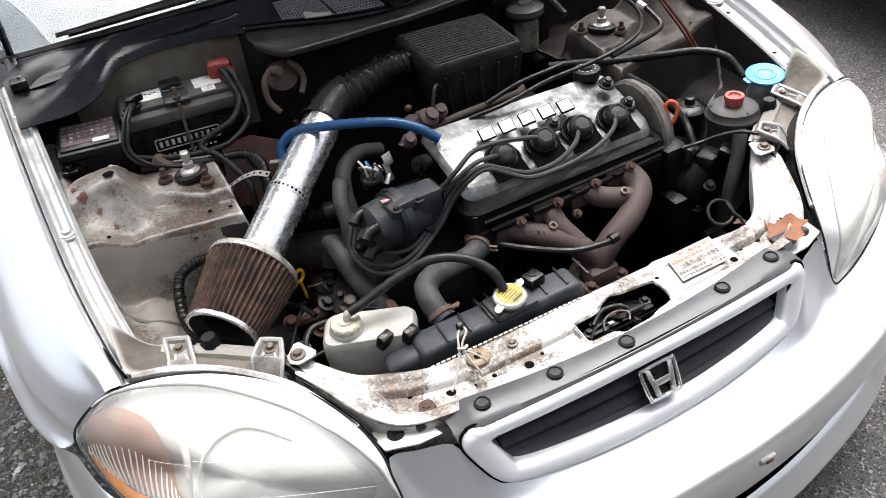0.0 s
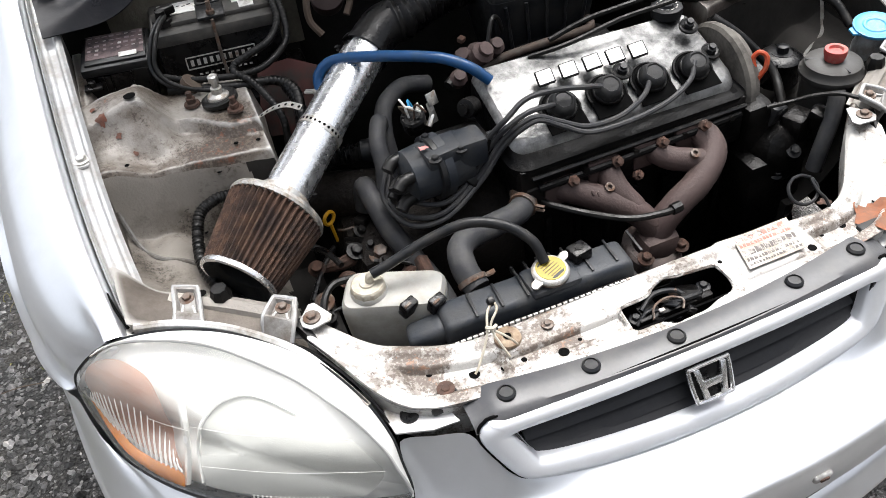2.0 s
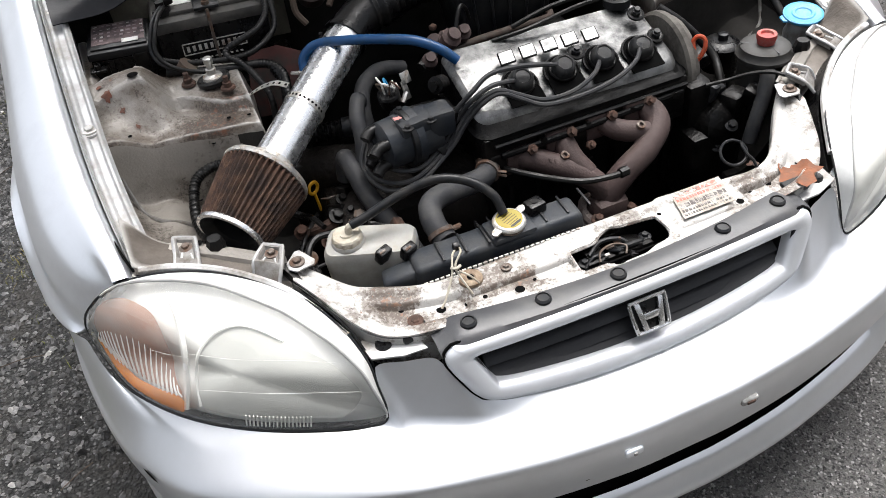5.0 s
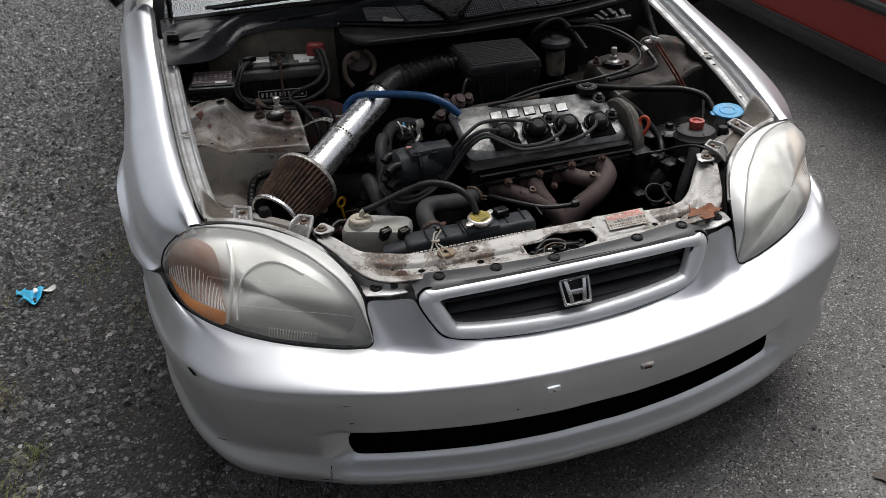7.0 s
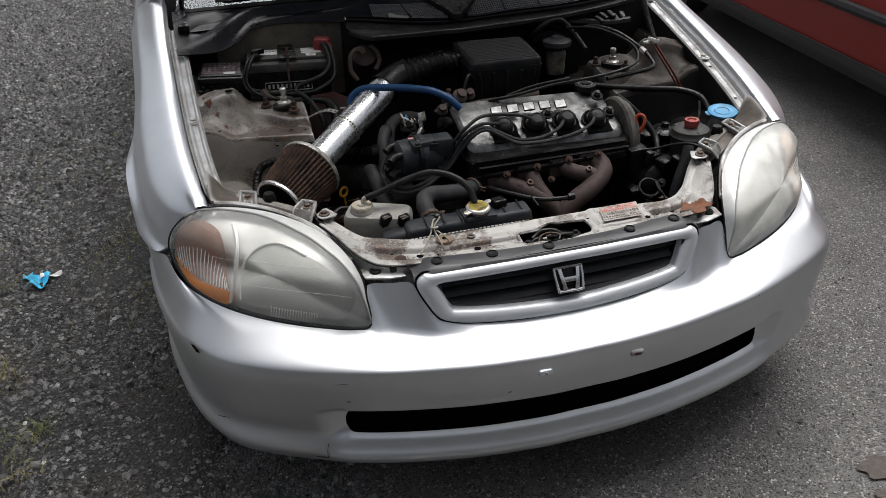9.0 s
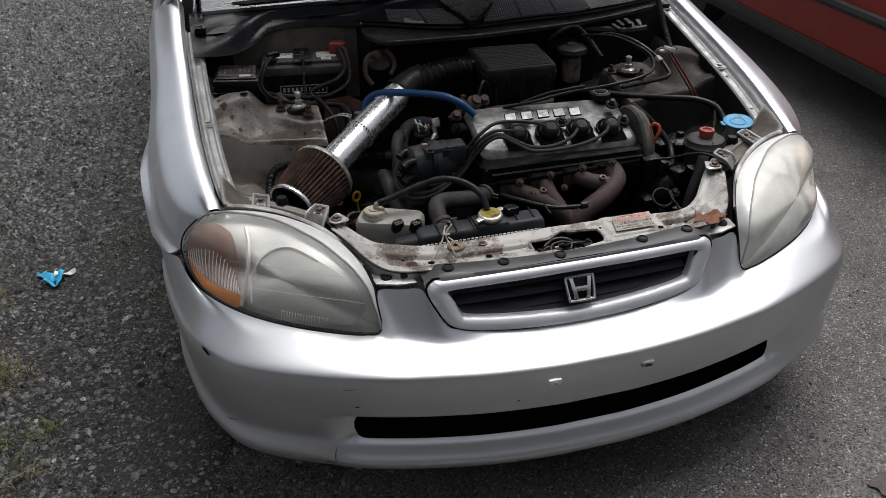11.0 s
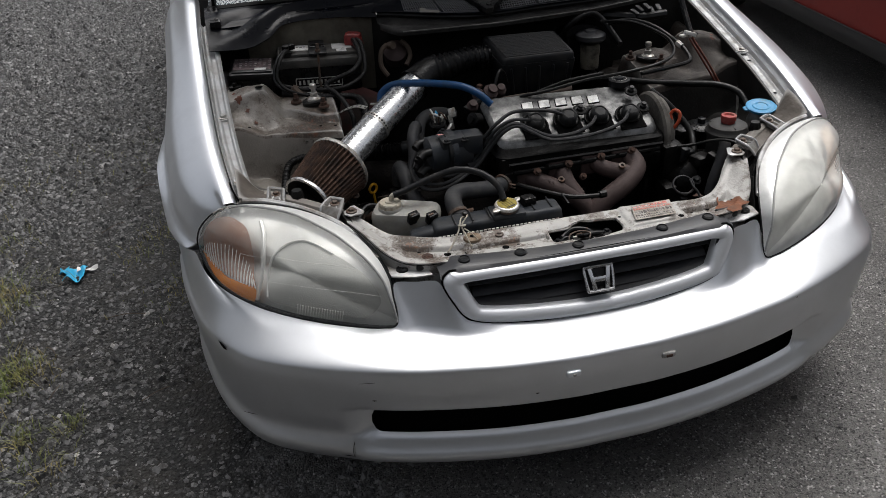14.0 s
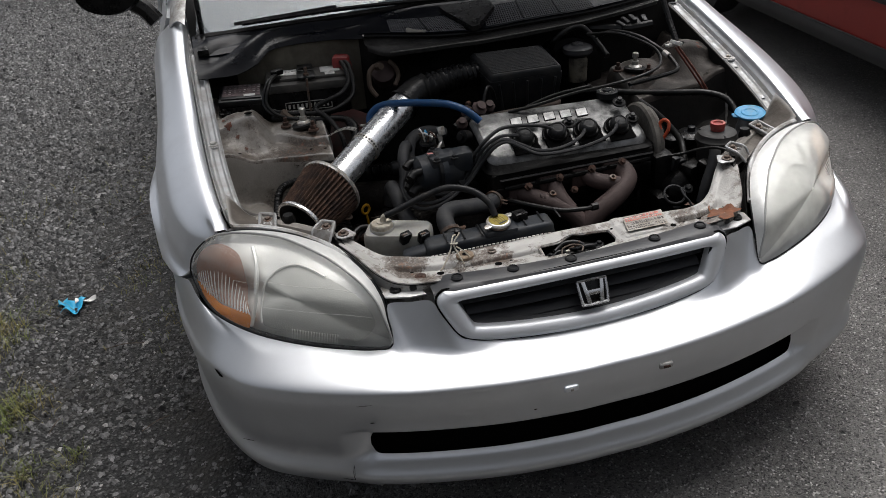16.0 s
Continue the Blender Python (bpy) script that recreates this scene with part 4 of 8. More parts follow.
INNER = [(0.0, 0.469), (0.09, 0.472), (0.17, 0.477), (0.236, 0.484), (0.250, 0.491), (0.262, 0.516), (0.270, 0.533), (0.271, 0.537), (0.262, 0.539), (0.24, 0.540), (0.12, 0.543), (0.0, 0.545)]


def grille_y(x, z):
    return 0.062 + 0.33 * (z - 0.436) + 0.20 * x * x


def loop_of(half, per=6):
    full = [(x, z) for x, z in half] + [(-x, z) for x, z in half[-2:0:-1]]
    return [(p.x, p.y) for p in closed_loop([(x, z, 0) for x, z in full], per)]


def grille_frame():
    o, i = loop_of(OUTER), loop_of(INNER)
    n = len(o)
    prof = [(0.0, 0.030), (0.0, 0.002), (0.10, -0.006), (0.45, -0.010), (0.85, -0.007), (0.97, -0.002), (1.0, 0.004), (1.02, 0.016)]
    bm = bmesh.new()
    rings = []
    for t, back in prof:
        ring = []
        for k in range(n):
            x, z = o[k][0] + (i[k][0] - o[k][0]) * t, o[k][1] + (i[k][1] - o[k][1]) * t
            ring.append(bm.verts.new((x, grille_y(x, z) + back, z)))
        rings.append(ring)
    for a, b in zip(rings, rings[1:]):
        for k in range(n):
            bm.faces.new((a[k], a[(k + 1) % n], b[(k + 1) % n], b[k]))
    return bm


grille = part("grille", grille_frame(), GRILLE_PAINT, car, "silver grille surround with black slats", sharp=70)
part("shut_line", tube([Vector((x * 1.004, grille_y(x, z) + 0.004, z + (z - 0.505) * 0.03)) for x, z in loop_of(OUTER)] + [Vector((0, grille_y(0, OUTER[0][1]) + 0.004, OUTER[0][1] + (OUTER[0][1] - 0.505) * 0.03))], 0.0024, 6, 1), VOID, grille)
# Near-black sheet behind the slats paints the shade inside the grille.
part("backing_shade", sheet(lambda u, v: Vector(((2 * u - 1) * 0.29, grille_y((2 * u - 1) * 0.29, 0.45 + 0.1 * v) + 0.045, 0.445 + 0.105 * v)), 24, 4, None, 0.003), VOID, grille)
for z, half, deep in ((0.532, 0.264, 0.020), (0.510, 0.254, 0.020), (0.486, 0.238, 0.024)):
    part("slat", sheet(lambda u, v, z=z, half=half, deep=deep: Vector(((2 * u - 1) * half, grille_y((2 * u - 1) * half, z) + 0.014 + 0.022 * v, z - 0.006 + 0.011 * math.sin(v * 1.5) - 0.004 * (2 * u - 1) ** 2)), 30, 6, None, 0.004), SLAT, grille)
part("lower_ledge", sheet(lambda u, v: Vector(((2 * u - 1) * (0.246 + 0.012 * v), grille_y((2 * u - 1) * 0.246, 0.472) + 0.010 + 0.032 * v, 0.4705 + 0.012 * (2 * u - 1) ** 2 + 0.016 * v)), 30, 5, None, 0.003), SLAT, grille, "faded black ledge inside the grille")
for side in (-1, 1):
    part("end_cheek", sheet(lambda u, v, side=side: Vector((side * (0.252 + 0.020 * u + 0.006 * v), grille_y(0.258, 0.49) + 0.012 + 0.030 * v, 0.484 + 0.055 * u)), 6, 4, None, 0.003), SLAT, grille)


def emblem():
    """A chrome rounded frame with two leaning bars and a tapered plate between them."""
    m = Matrix.Translation((0, grille_y(0, 0.509) - 0.002, 0.510)) @ pose(0, 0, 0, 90 - 32, 0, 0)
    ring = closed_loop([(-0.030, 0.020, 0), (-0.024, 0.024, 0), (0.024, 0.024, 0), (0.030, 0.020, 0), (0.027, -0.019, 0), (0.021, -0.024, 0), (-0.021, -0.024, 0), (-0.027, -0.019, 0)], 4)
    frame_bm = tube([m @ p for p in ring] + [m @ ring[0]], 0.0032, 8, 1)
    bars = join(slab([(-0.024, 0.022), (-0.016, 0.022), (-0.009, -0.021), (-0.017, -0.021)], 0.006, m, 0.001), slab([(0.024, 0.022), (0.016, 0.022), (0.009, -0.021), (0.017, -0.021)], 0.006, m, 0.001),
                slab([(-0.014, 0.004), (0.014, 0.004), (0.011, -0.006), (-0.011, -0.006)], 0.005, m, 0.001))
    return frame_bm, bars, slab([(-0.028, 0.022), (0.028, 0.022), (0.025, -0.022), (-0.025, -0.022)], 0.004, m @ pose(0, 0, -0.006), 0.001)


ring_bm, bars_bm, back_bm = emblem()
part("emblem_frame", ring_bm, CHROME, grille, "chrome emblem frame")
part("emblem_shape", bars_bm, CHROME, grille)
part("emblem_backing", back_bm, BLACK, grille)

# black cover strip over the grille, with push clips
def cover_strip(u, v):
    x = (2 * u - 1) * 0.315
    front, rear = grille_y(x, 0.562) - 0.002, 0.1435 + 0.034 * (x / 0.315) ** 2
    return Vector((x, front + (rear - front) * v, 0.564 + 0.003 * math.sin(math.pi * v) - 0.014 * step(abs(x), 0.275, 0.315) - 0.006 * (1 - step(v, 0, 0.12))))


strip = part("grille_cover_strip", sheet(cover_strip, 50, 8, None, -0.003), STRIP, car, "faded black plastic strip with push clips")
for x, y in ((-0.263, 0.143), (-0.150, 0.133), (-0.031, 0.125), (0.157, 0.134), (0.267, 0.145)):
    part("push_clip", lathe([(0.0125, 0), (0.012, 0.004), (0.009, 0.0065), (0.0085, 0.0045), (0, 0.0045)], Matrix.Translation((x, y, 0.5690)), 20), BLACK_GREY, strip)
for s in (-1, 1):
    tab = part("bumper_tab", slab([(s * 0.325, 0.150), (s * 0.36, 0.152), (s * 0.405, 0.168), (s * 0.410, 0.200), (s * 0.392, 0.235), (s * 0.345, 0.215)], 0.004, Matrix.Translation((0, 0, 0.541)), 0.001), SILVER_DIRTY, car, "grimy bumper tab with a push clip")
    part("push_clip", lathe([(0.0125, 0), (0.012, 0.004), (0.009, 0.0065), (0, 0.005)], Matrix.Translation((s * 0.380, 0.185, 0.545)), 18), BLACK, tab)
    part("plastic_end", box((s * 0.333, 0.180, 0.552), (0.042, 0.026, 0.014), 0.004), BLACK_GREY, tab)

# ---- silver car: bay structure ----
def patch(cx, cy, rx, ry, seed, z_of):
    """An uneven-edged blot that lies on a surface."""
    bm = bmesh.new()
    n = 26
    loops = []
    for f in (1.0, 0.8, 0.6, 0.4, 0.2):
        ring = []
        for k in range(n):
            a = 2 * math.pi * k / n
            w = f * (0.72 + 0.45 * noise.noise((math.cos(a) * 1.6 + seed, math.sin(a) * 1.6, seed * 3.1)) + 0.16 * noise.noise((math.cos(a) * 5, math.sin(a) * 5 + seed, 1)))
            x, y = cx + rx * w * math.cos(a), cy + ry * w * math.sin(a)
            ring.append(bm.verts.new((x, y, z_of(x, y))))
        loops.append(ring)
    for a, b in zip(loops, loops[1:]):
        for k in range(n):
            bm.faces.new((a[k], a[(k + 1) % n], b[(k + 1) % n], b[k]))
    bm.faces.new(loops[-1])
    return bm


TOWER_EDGE = [(0.40, 0.702), (0.46, 0.712), (0.55, 0.727), (0.62, 0.727), (0.675, 0.718)]


def apron_height(x, y):
    """Height of the stamped inner panel: wheel-house slope in front, two-tier strut tower, flat shelf behind. x counts from the car's middle."""
    edge = curve(TOWER_EDGE, x)
    back = curve([(0.40, 0.870), (0.50, 0.905), (0.56, 0.883), (0.60, 0.865), (0.66, 0.860)], x)
    tower = step(y, edge - 0.034, edge) * (1 - step(y, back, back + 0.04)) * step(x, 0.388, 0.412)
    top = 0.644 + 0.10 * (y - 0.69) + 0.020 * step(y, 0.750 + 0.05 * step(x, 0.45, 0.53), 0.764 + 0.05 * step(x, 0.45, 0.53)) + 0.050 * step(x, 0.535, 0.585) * step(y, 0.742, 0.812) + 0.036 * step(x, 0.59, 0.67) * (1 - step(y, 0.73, 0.80))
    top += 0.012 * math.exp(-(((x - 0.592) / 0.03) ** 2 + ((y - 0.822) / 0.03) ** 2)) - 0.012 * step(x, 0.62, 0.67) * step(y, 0.75, 0.8)
    front = 0.40 + 0.20 * step(x, 0.42, 0.62) + 0.03 * step(x, 0.63, 0.68) - 0.05 * step(y, 0.46, 0.60) * step(x, 0.42, 0.60)
    rear = 0.60 + 0.10 * step(x, 0.62, 0.67)
    base = front + (rear - front) * step(y, 0.82, 0.86)
    dents = 0.004 * noise.noise((x * 14, y * 14, 0.5)) + 0.002 * noise.noise((x * 40, y * 40, 2.5))
    return base + (top - base) * tower + dents


def apron_y(u, x):
    """Rows of the panel run along the tower's front edge."""
    edge = curve(TOWER_EDGE, x)
    if u < 0.45:
        return 0.405 + (edge - 0.034 - 0.405) * u / 0.45
    if u < 0.60:
        return edge - 0.034 + 0.034 * (u - 0.45) / 0.15
    return edge + (1.105 - edge) * (u - 0.60) / 0.40


RUST_RED = surf("red_rust", (0.16, 0.060, 0.038), 0.9, 0, 0.4, 60, (0.12, 0.06, 0.045), 0.5, 40, 0.95, 0.3)
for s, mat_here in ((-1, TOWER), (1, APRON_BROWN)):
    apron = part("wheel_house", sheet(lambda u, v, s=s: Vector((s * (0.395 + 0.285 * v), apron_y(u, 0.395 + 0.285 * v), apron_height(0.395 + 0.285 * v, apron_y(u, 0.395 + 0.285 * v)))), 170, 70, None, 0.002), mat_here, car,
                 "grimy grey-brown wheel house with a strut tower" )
    # Far front rows and both inner edges go near-black, shade put into the paint.
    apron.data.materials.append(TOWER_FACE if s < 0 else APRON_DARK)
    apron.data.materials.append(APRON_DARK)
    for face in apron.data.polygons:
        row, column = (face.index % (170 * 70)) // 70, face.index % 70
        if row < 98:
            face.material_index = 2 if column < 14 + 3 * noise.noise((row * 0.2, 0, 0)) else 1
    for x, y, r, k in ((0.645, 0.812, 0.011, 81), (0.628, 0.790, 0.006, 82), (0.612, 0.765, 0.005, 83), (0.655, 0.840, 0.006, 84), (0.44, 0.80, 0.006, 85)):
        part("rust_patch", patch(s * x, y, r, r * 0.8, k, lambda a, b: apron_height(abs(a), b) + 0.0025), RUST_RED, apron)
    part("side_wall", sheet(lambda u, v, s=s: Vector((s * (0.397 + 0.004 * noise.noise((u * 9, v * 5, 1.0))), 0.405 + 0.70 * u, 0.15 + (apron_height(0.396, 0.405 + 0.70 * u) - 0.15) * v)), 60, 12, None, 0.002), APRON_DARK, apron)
    zt = apron_height(0.460, 0.830) + 0.006
    mount = part("strut_mount", lathe([(0.031, -0.004), (0.031, 0.003), (0.026, 0.005), (0.023, 0.004), (0, 0.004)], pose(s * 0.460, 0.830, zt, -4, 6 * s, 0), 32), RUBBER, apron, "black rubber strut mount")
    part("strut_cup", lathe([(0.020, 0), (0.018, 0.008), (0.012, 0.010), (0.0095, 0.012), (0.0095, 0.022), (0.006, 0.023), (0.006, 0.032), (0.0085, 0.033), (0.0085, 0.043), (0.006, 0.045), (0, 0.045)], Matrix.Translation((s * 0.460, 0.830, zt)), 16), STEEL, apron, "plated strut rod and nut")
    for dx, dy in ((-0.045, 0.012), (0.018, -0.044)):
        part("flange_nut", lathe([(0.014, -0.002), (0.013, 0.002), (0.008, 0.003), (0.008, 0.011), (0.005, 0.012), (0.005, 0.022), (0, 0.022)], Matrix.Translation((s * 0.460 + dx, 0.830 + dy, zt - 0.001)), 12), RUST, apron, "rusted flange nut")
    part("panel_hole", lathe([(0.010, 0), (0.006, 0.001), (0, 0.0005)], Matrix.Translation((s * 0.592, 0.822, apron_height(0.592, 0.822) + 0.0022)), 16), VOID, apron)
    for x, y in ((0.46, 0.735), (0.555, 0.70), (0.425, 0.728), (0.50, 0.712), (0.63, 0.74)):
        part("panel_hole", lathe([(0.004, 0), (0, 0.0005)], Matrix.Translation((s * x, y, apron_height(x, y) + 0.003)), 10), VOID, apron)
    bead = [(0.668, 0.700), (0.655, 0.668), (0.632, 0.640), (0.59, 0.622), (0.54, 0.610), (0.50, 0.595)]
    part("sealant_bead", tube([(s * x, y, apron_height(x, y) + 0.002) for x, y in bead], 0.0036, 6, 6), WEB, apron, "pale bead of seam sealant")
    # front corner panel, between wheel house and lamp
    def corner(u, v, s=s):
        x = 0.47 + 0.205 * u
        y0 = curve([(0.47, 0.335), (0.55, 0.375), (0.61, 0.400), (0.676, 0.412)], x)
        y1 = curve([(0.47, 0.40), (0.55, 0.450), (0.62, 0.475), (0.676, 0.50)], x)
        return Vector((s * x, y0 + (y1 - y0) * v, curve([(0.47, 0.588), (0.55, 0.600), (0.62, 0.622), (0.676, 0.648)], x) + 0.006 * math.sin(math.pi * v) + 0.03 * step(x, 0.63, 0.676) * v))
    panel = part("corner_panel", sheet(corner, 30, 10, None, -0.002), APRON_FACE, car, "grimy corner panel above the lamp")
    part("corner_shadow_gap", tube([(s * 0.676, 0.415, 0.637), (s * 0.684, 0.44, 0.648), (s * 0.692, 0.475, 0.655)], 0.0022, 6, 3), VOID, panel)
    for rear, bend, foot, lip in ((((0.487, 0.391, 0.622), (0.462, 0.372, 0.622)), ((0.509, 0.368, 0.616), (0.474, 0.337, 0.616)), ((0.515, 0.356, 0.598), (0.485, 0.322, 0.598)), 0.004),
                                 (((0.611, 0.474, 0.626), (0.579, 0.456, 0.626)), ((0.616, 0.422, 0.624), (0.584, 0.400, 0.624)), ((0.628, 0.402, 0.616), (0.588, 0.385, 0.616)), 0.004)):
        def stamped(u, v, rear=rear, bend=bend, foot=foot, lip=lip):
            ends = [Vector(q[0]).lerp(Vector(q[1]), u) for q in (rear, bend, foot)]
            p = ends[0].lerp(ends[1], v / 0.68) if v < 0.68 else ends[1].lerp(ends[2], (v - 0.68) / 0.32)
            hollow = step(u, 0.08, 0.16) * (1 - step(u, 0.84, 0.92)) * step(v, 0.05, 0.10) * (1 - step(v, 0.60, 0.66))
            return flip(p + Vector((0, 0, lip * (1 - 1.6 * hollow) - (0.010 if v == 0 or (v < 0.68 and u in (0, 1)) else 0))), s)
        br = part("lamp_bracket", sheet(stamped, 28, 34, None, 0.002), WEB, car, "pale stamped lamp bracket with a bolt")
        edge = [flip(Vector(q) + Vector((0, 0, 0.0035)), s) for q in (foot[0], bend[0], rear[0], rear[1], bend[1], foot[1])]
        part("folded_rim", tube([edge[0], edge[1], edge[1].lerp(edge[2], 0.9), edge[2].lerp(edge[3], 0.12), edge[2].lerp(edge[3], 0.88), edge[4].lerp(edge[3], 0.9), edge[4], edge[5]], 0.0030, 8, 4), RAIL_PAINT, br)
        mid = sum((Vector(q) for q in (*rear, *bend)), Vector()) / 4
        spot = flip(mid.lerp((Vector(rear[0]) + Vector(rear[1])) / 2, 0.3), s)
        bolt(br, spot + Vector((0, 0, -0.001)), (0, -0.1, 1), 0.0062, 0.006, RUSTY_STEEL)
        for k in (-1, 1):
            a0, b0 = Vector(rear[0]).lerp(Vector(rear[1]), 0.5 + 0.18 * k).lerp(Vector(bend[0]).lerp(Vector(bend[1]), 0.5 + 0.18 * k), 0.62), Vector(bend[0]).lerp(Vector(bend[1]), 0.5 + 0.30 * k)
            part("web_rib", tube([flip(a0, s), flip(a0.lerp(b0, 0.8), s)], 0.0018, 6, 2), SILVER_DIRTY, br)
    ear = part("seal_tab", slab([(s * 0.466, 0.350), (s * 0.448, 0.372), (s * 0.440, 0.372), (s * 0.424, 0.340), (s * 0.428, 0.330), (s * 0.456, 0.326), (s * 0.466, 0.336)], 0.003, Matrix.Translation((0, 0, 0.605)), 0.001), SILVER_DIRTY, car, "small pale tab with a bolt")
    bolt(ear, (s * 0.450, 0.345, 0.609), r=0.007, material=RUSTY_STEEL)
    bar = part("cross_bar", tube([(s * 0.47, 0.372, 0.585), (s * 0.54, 0.42, 0.598), (s * 0.62, 0.462, 0.614)], 0.017, 8, 4), APRON_BROWN, car)
    part("rubber_stop", lathe([(0.014, 0), (0.015, 0.012), (0.012, 0.022), (0.011, 0.024), (0, 0.024)], Matrix.Translation((s * 0.553, 0.437, 0.608)), 8), RUBBER, bar, "black rubber bonnet stop")
    part("bar_hole", lathe([(0.007, 0), (0, 0.0005)], Matrix.Translation((s * 0.577, 0.448, 0.6235)), 14), VOID, bar)
    # rubber seal along the lamp
    part("lamp_seal", tube([(s * 0.345, 0.205, 0.543), (s * 0.385, 0.215, 0.543), (s * 0.414, 0.238, 0.555), (s * 0.437, 0.275, 0.575), (s * 0.458, 0.325, 0.590), (s * 0.472, 0.355, 0.600)], 0.0085, 8, 5), RUBBER, car)
    part("lamp_back_seal", tube([(s * 0.425, 0.205, 0.567), (s * 0.455, 0.258, 0.592), (s * 0.487, 0.302, 0.610), (s * 0.55, 0.357, 0.626), (s * 0.615, 0.392, 0.636), (s * 0.668, 0.408, 0.640)], 0.0065, 8, 5), SILVER_DIRTY, car)

# upper tie bar (radiator support)
def support_edges(x):
    a = abs(x)
    front = curve([(0, 0.140), (0.15, 0.145), (0.27, 0.155), (0.34, 0.165), (0.385, 0.188), (0.415, 0.222), (0.440, 0.270), (0.465, 0.32)], a)
    if x < 0:
        rear = curve([(0, 0.245), (0.26, 0.243), (0.31, 0.256), (0.36, 0.281), (0.40, 0.306), (0.43, 0.331), (0.465, 0.362)], a)
    else:
        rear = curve([(0, 0.245), (0.12, 0.243), (0.22, 0.236), (0.29, 0.232), (0.33, 0.246), (0.37, 0.281), (0.42, 0.34), (0.465, 0.385)], a)
    return front, rear


def support_z(x, v):
    z = 0.561 + 0.035 * step(abs(x), 0.37, 0.47)
    z += 0.006 * math.exp(-((v - 0.93) / 0.10) ** 2)
    z -= 0.011 * step(abs(x), 0.235, 0.25) * (1 - step(abs(x), 0.36, 0.38)) * step(v, 0.18, 0.26) * (1 - step(v, 0.62, 0.72))
    if -0.235 < x < -0.07:
        z -= 0.009 * step(v, 0.30, 0.36) * (1 - step(v, 0.55, 0.61))
    z += 0.004 * step(x, 0.105, 0.115) * (1 - step(x, 0.20, 0.21)) * step(v, 0.25, 0.3)
    return z + 0.0012 * noise.noise((x * 22, v * 6, 0))


def support(u, v):
    x = (2 * u - 1) * 0.465
    f, r = support_edges(x)
    drop = 0.0 if v < 0.999 else 0.018
    return Vector((x, f + (r - f) * v, support_z(x, v) - drop))


LATCH = [(-0.070, 0.166), (-0.066, 0.204), (-0.060, 0.208), (-0.022, 0.210), (-0.004, 0.222), (0.016, 0.227), (0.032, 0.223), (0.086, 0.218), (0.094, 0.210), (0.094, 0.180), (0.083, 0.163), (0.057, 0.158), (0.034, 0.150), (-0.012, 0.148), (-0.029, 0.158), (-0.064, 0.160)]


def in_loop(x, y, loop):
    inside = False
    for (x0, y0), (x1, y1) in zip(loop, loop[1:] + loop[:1]):
        if (y0 > y) != (y1 > y) and x < x0 + (x1 - x0) * (y - y0) / (y1 - y0):
            inside = not inside
    return inside


def latch_gap(u, v):
    x = (2 * u - 1) * 0.465
    f, r = support_edges(x)
    return not in_loop(x, f + (r - f) * v, LATCH)


tie = part("upper_tie_bar", sheet(support, 330, 70, latch_gap, -0.003), FLAKING, car, "white painted tie bar, flaking and rust-spotted")
part("latch_edge", tube([(x, y, support_z(x, (y - support_edges(x)[0]) / (support_edges(x)[1] - support_edges(x)[0])) - 0.0006) for x, y in LATCH + LATCH[:1]], 0.0026, 6, 3), FLAKING, tie)
part("tie_bar_lip", sheet(lambda u, v: support(u, 1.0) + Vector((0, 0.001, -0.03 * v)), 100, 2, None, 0.002), FLAKING, tie)
part("tie_bar_front", sheet(lambda u, v: support(u, 0.0) + Vector((0, 0.004, -0.004 - 0.06 * v)), 100, 2, None, 0.002), FLAKING, tie)
# Holes are flat near-black discs on the bar, their darkness painted.
for x, v, r in ((-0.282, 0.50, 0.0075), (-0.167, 0.28, 0.0075), (-0.245, 0.42, 0.004), (-0.215, 0.46, 0.004), (-0.335, 0.62, 0.0045), (0.225, 0.34, 0.0065), (0.30, 0.62, 0.006), (0.262, 0.62, 0.004), (0.20, 0.74, 0.0035), (0.37, 0.40, 0.004), (-0.135, 0.45, 0.003), (0.10, 0.72, 0.0035)):
    f, r2 = support_edges(x)
    part("hole", lathe([(r, 0), (0, 0.0004)], Matrix.Translation((x, f + (r2 - f) * v, support_z(x, v) + 0.0034)), 14), VOID, tie)


def tie_z(x, y):
    f, r = support_edges(x)
    return support_z(x, min(0.98, max(0, (y - f) / (r - f)))) + 0.0024


BARE_RUST = surf("bare_orange_rust", (0.20, 0.075, 0.036), 0.9, 0, 0.35, 50, (0.14, 0.07, 0.045), 0.42, 40, 0.95, 0.3)
# Grime patches; those in the pressed recesses also paint the shade there.
GRIME_SHADE = surf("grime_and_shade_grey", (0.40, 0.375, 0.335), 0.7, 0, 0.2, 60, (0.17, 0.135, 0.10), 0.48, 55, 0.95, 0.3, soft=0.12)
for x, y, rx, ry, k in ((-0.335, 0.205, 0.040, 0.017, 41), (-0.285, 0.200, 0.030, 0.014, 42), (-0.20, 0.195, 0.050, 0.013, 43), (-0.14, 0.192, 0.040, 0.012, 44), (-0.185, 0.228, 0.045, 0.010, 45), (0.24, 0.200, 0.022, 0.016, 46), (0.275, 0.190, 0.020, 0.014, 47), (-0.40, 0.25, 0.02, 0.03, 48), (-0.42, 0.29, 0.016, 0.026, 49)):
    part("grime_shade_patch", patch(x, y, rx, ry, k, lambda a, b: tie_z(a, b) - 0.0008), GRIME_SHADE, tie)
part("rust_patch", patch(0.350, 0.197, 0.048, 0.042, 1, lambda a, b: tie_z(a, b) + 0.0035), BARE_RUST, tie, "bare rusted patch")
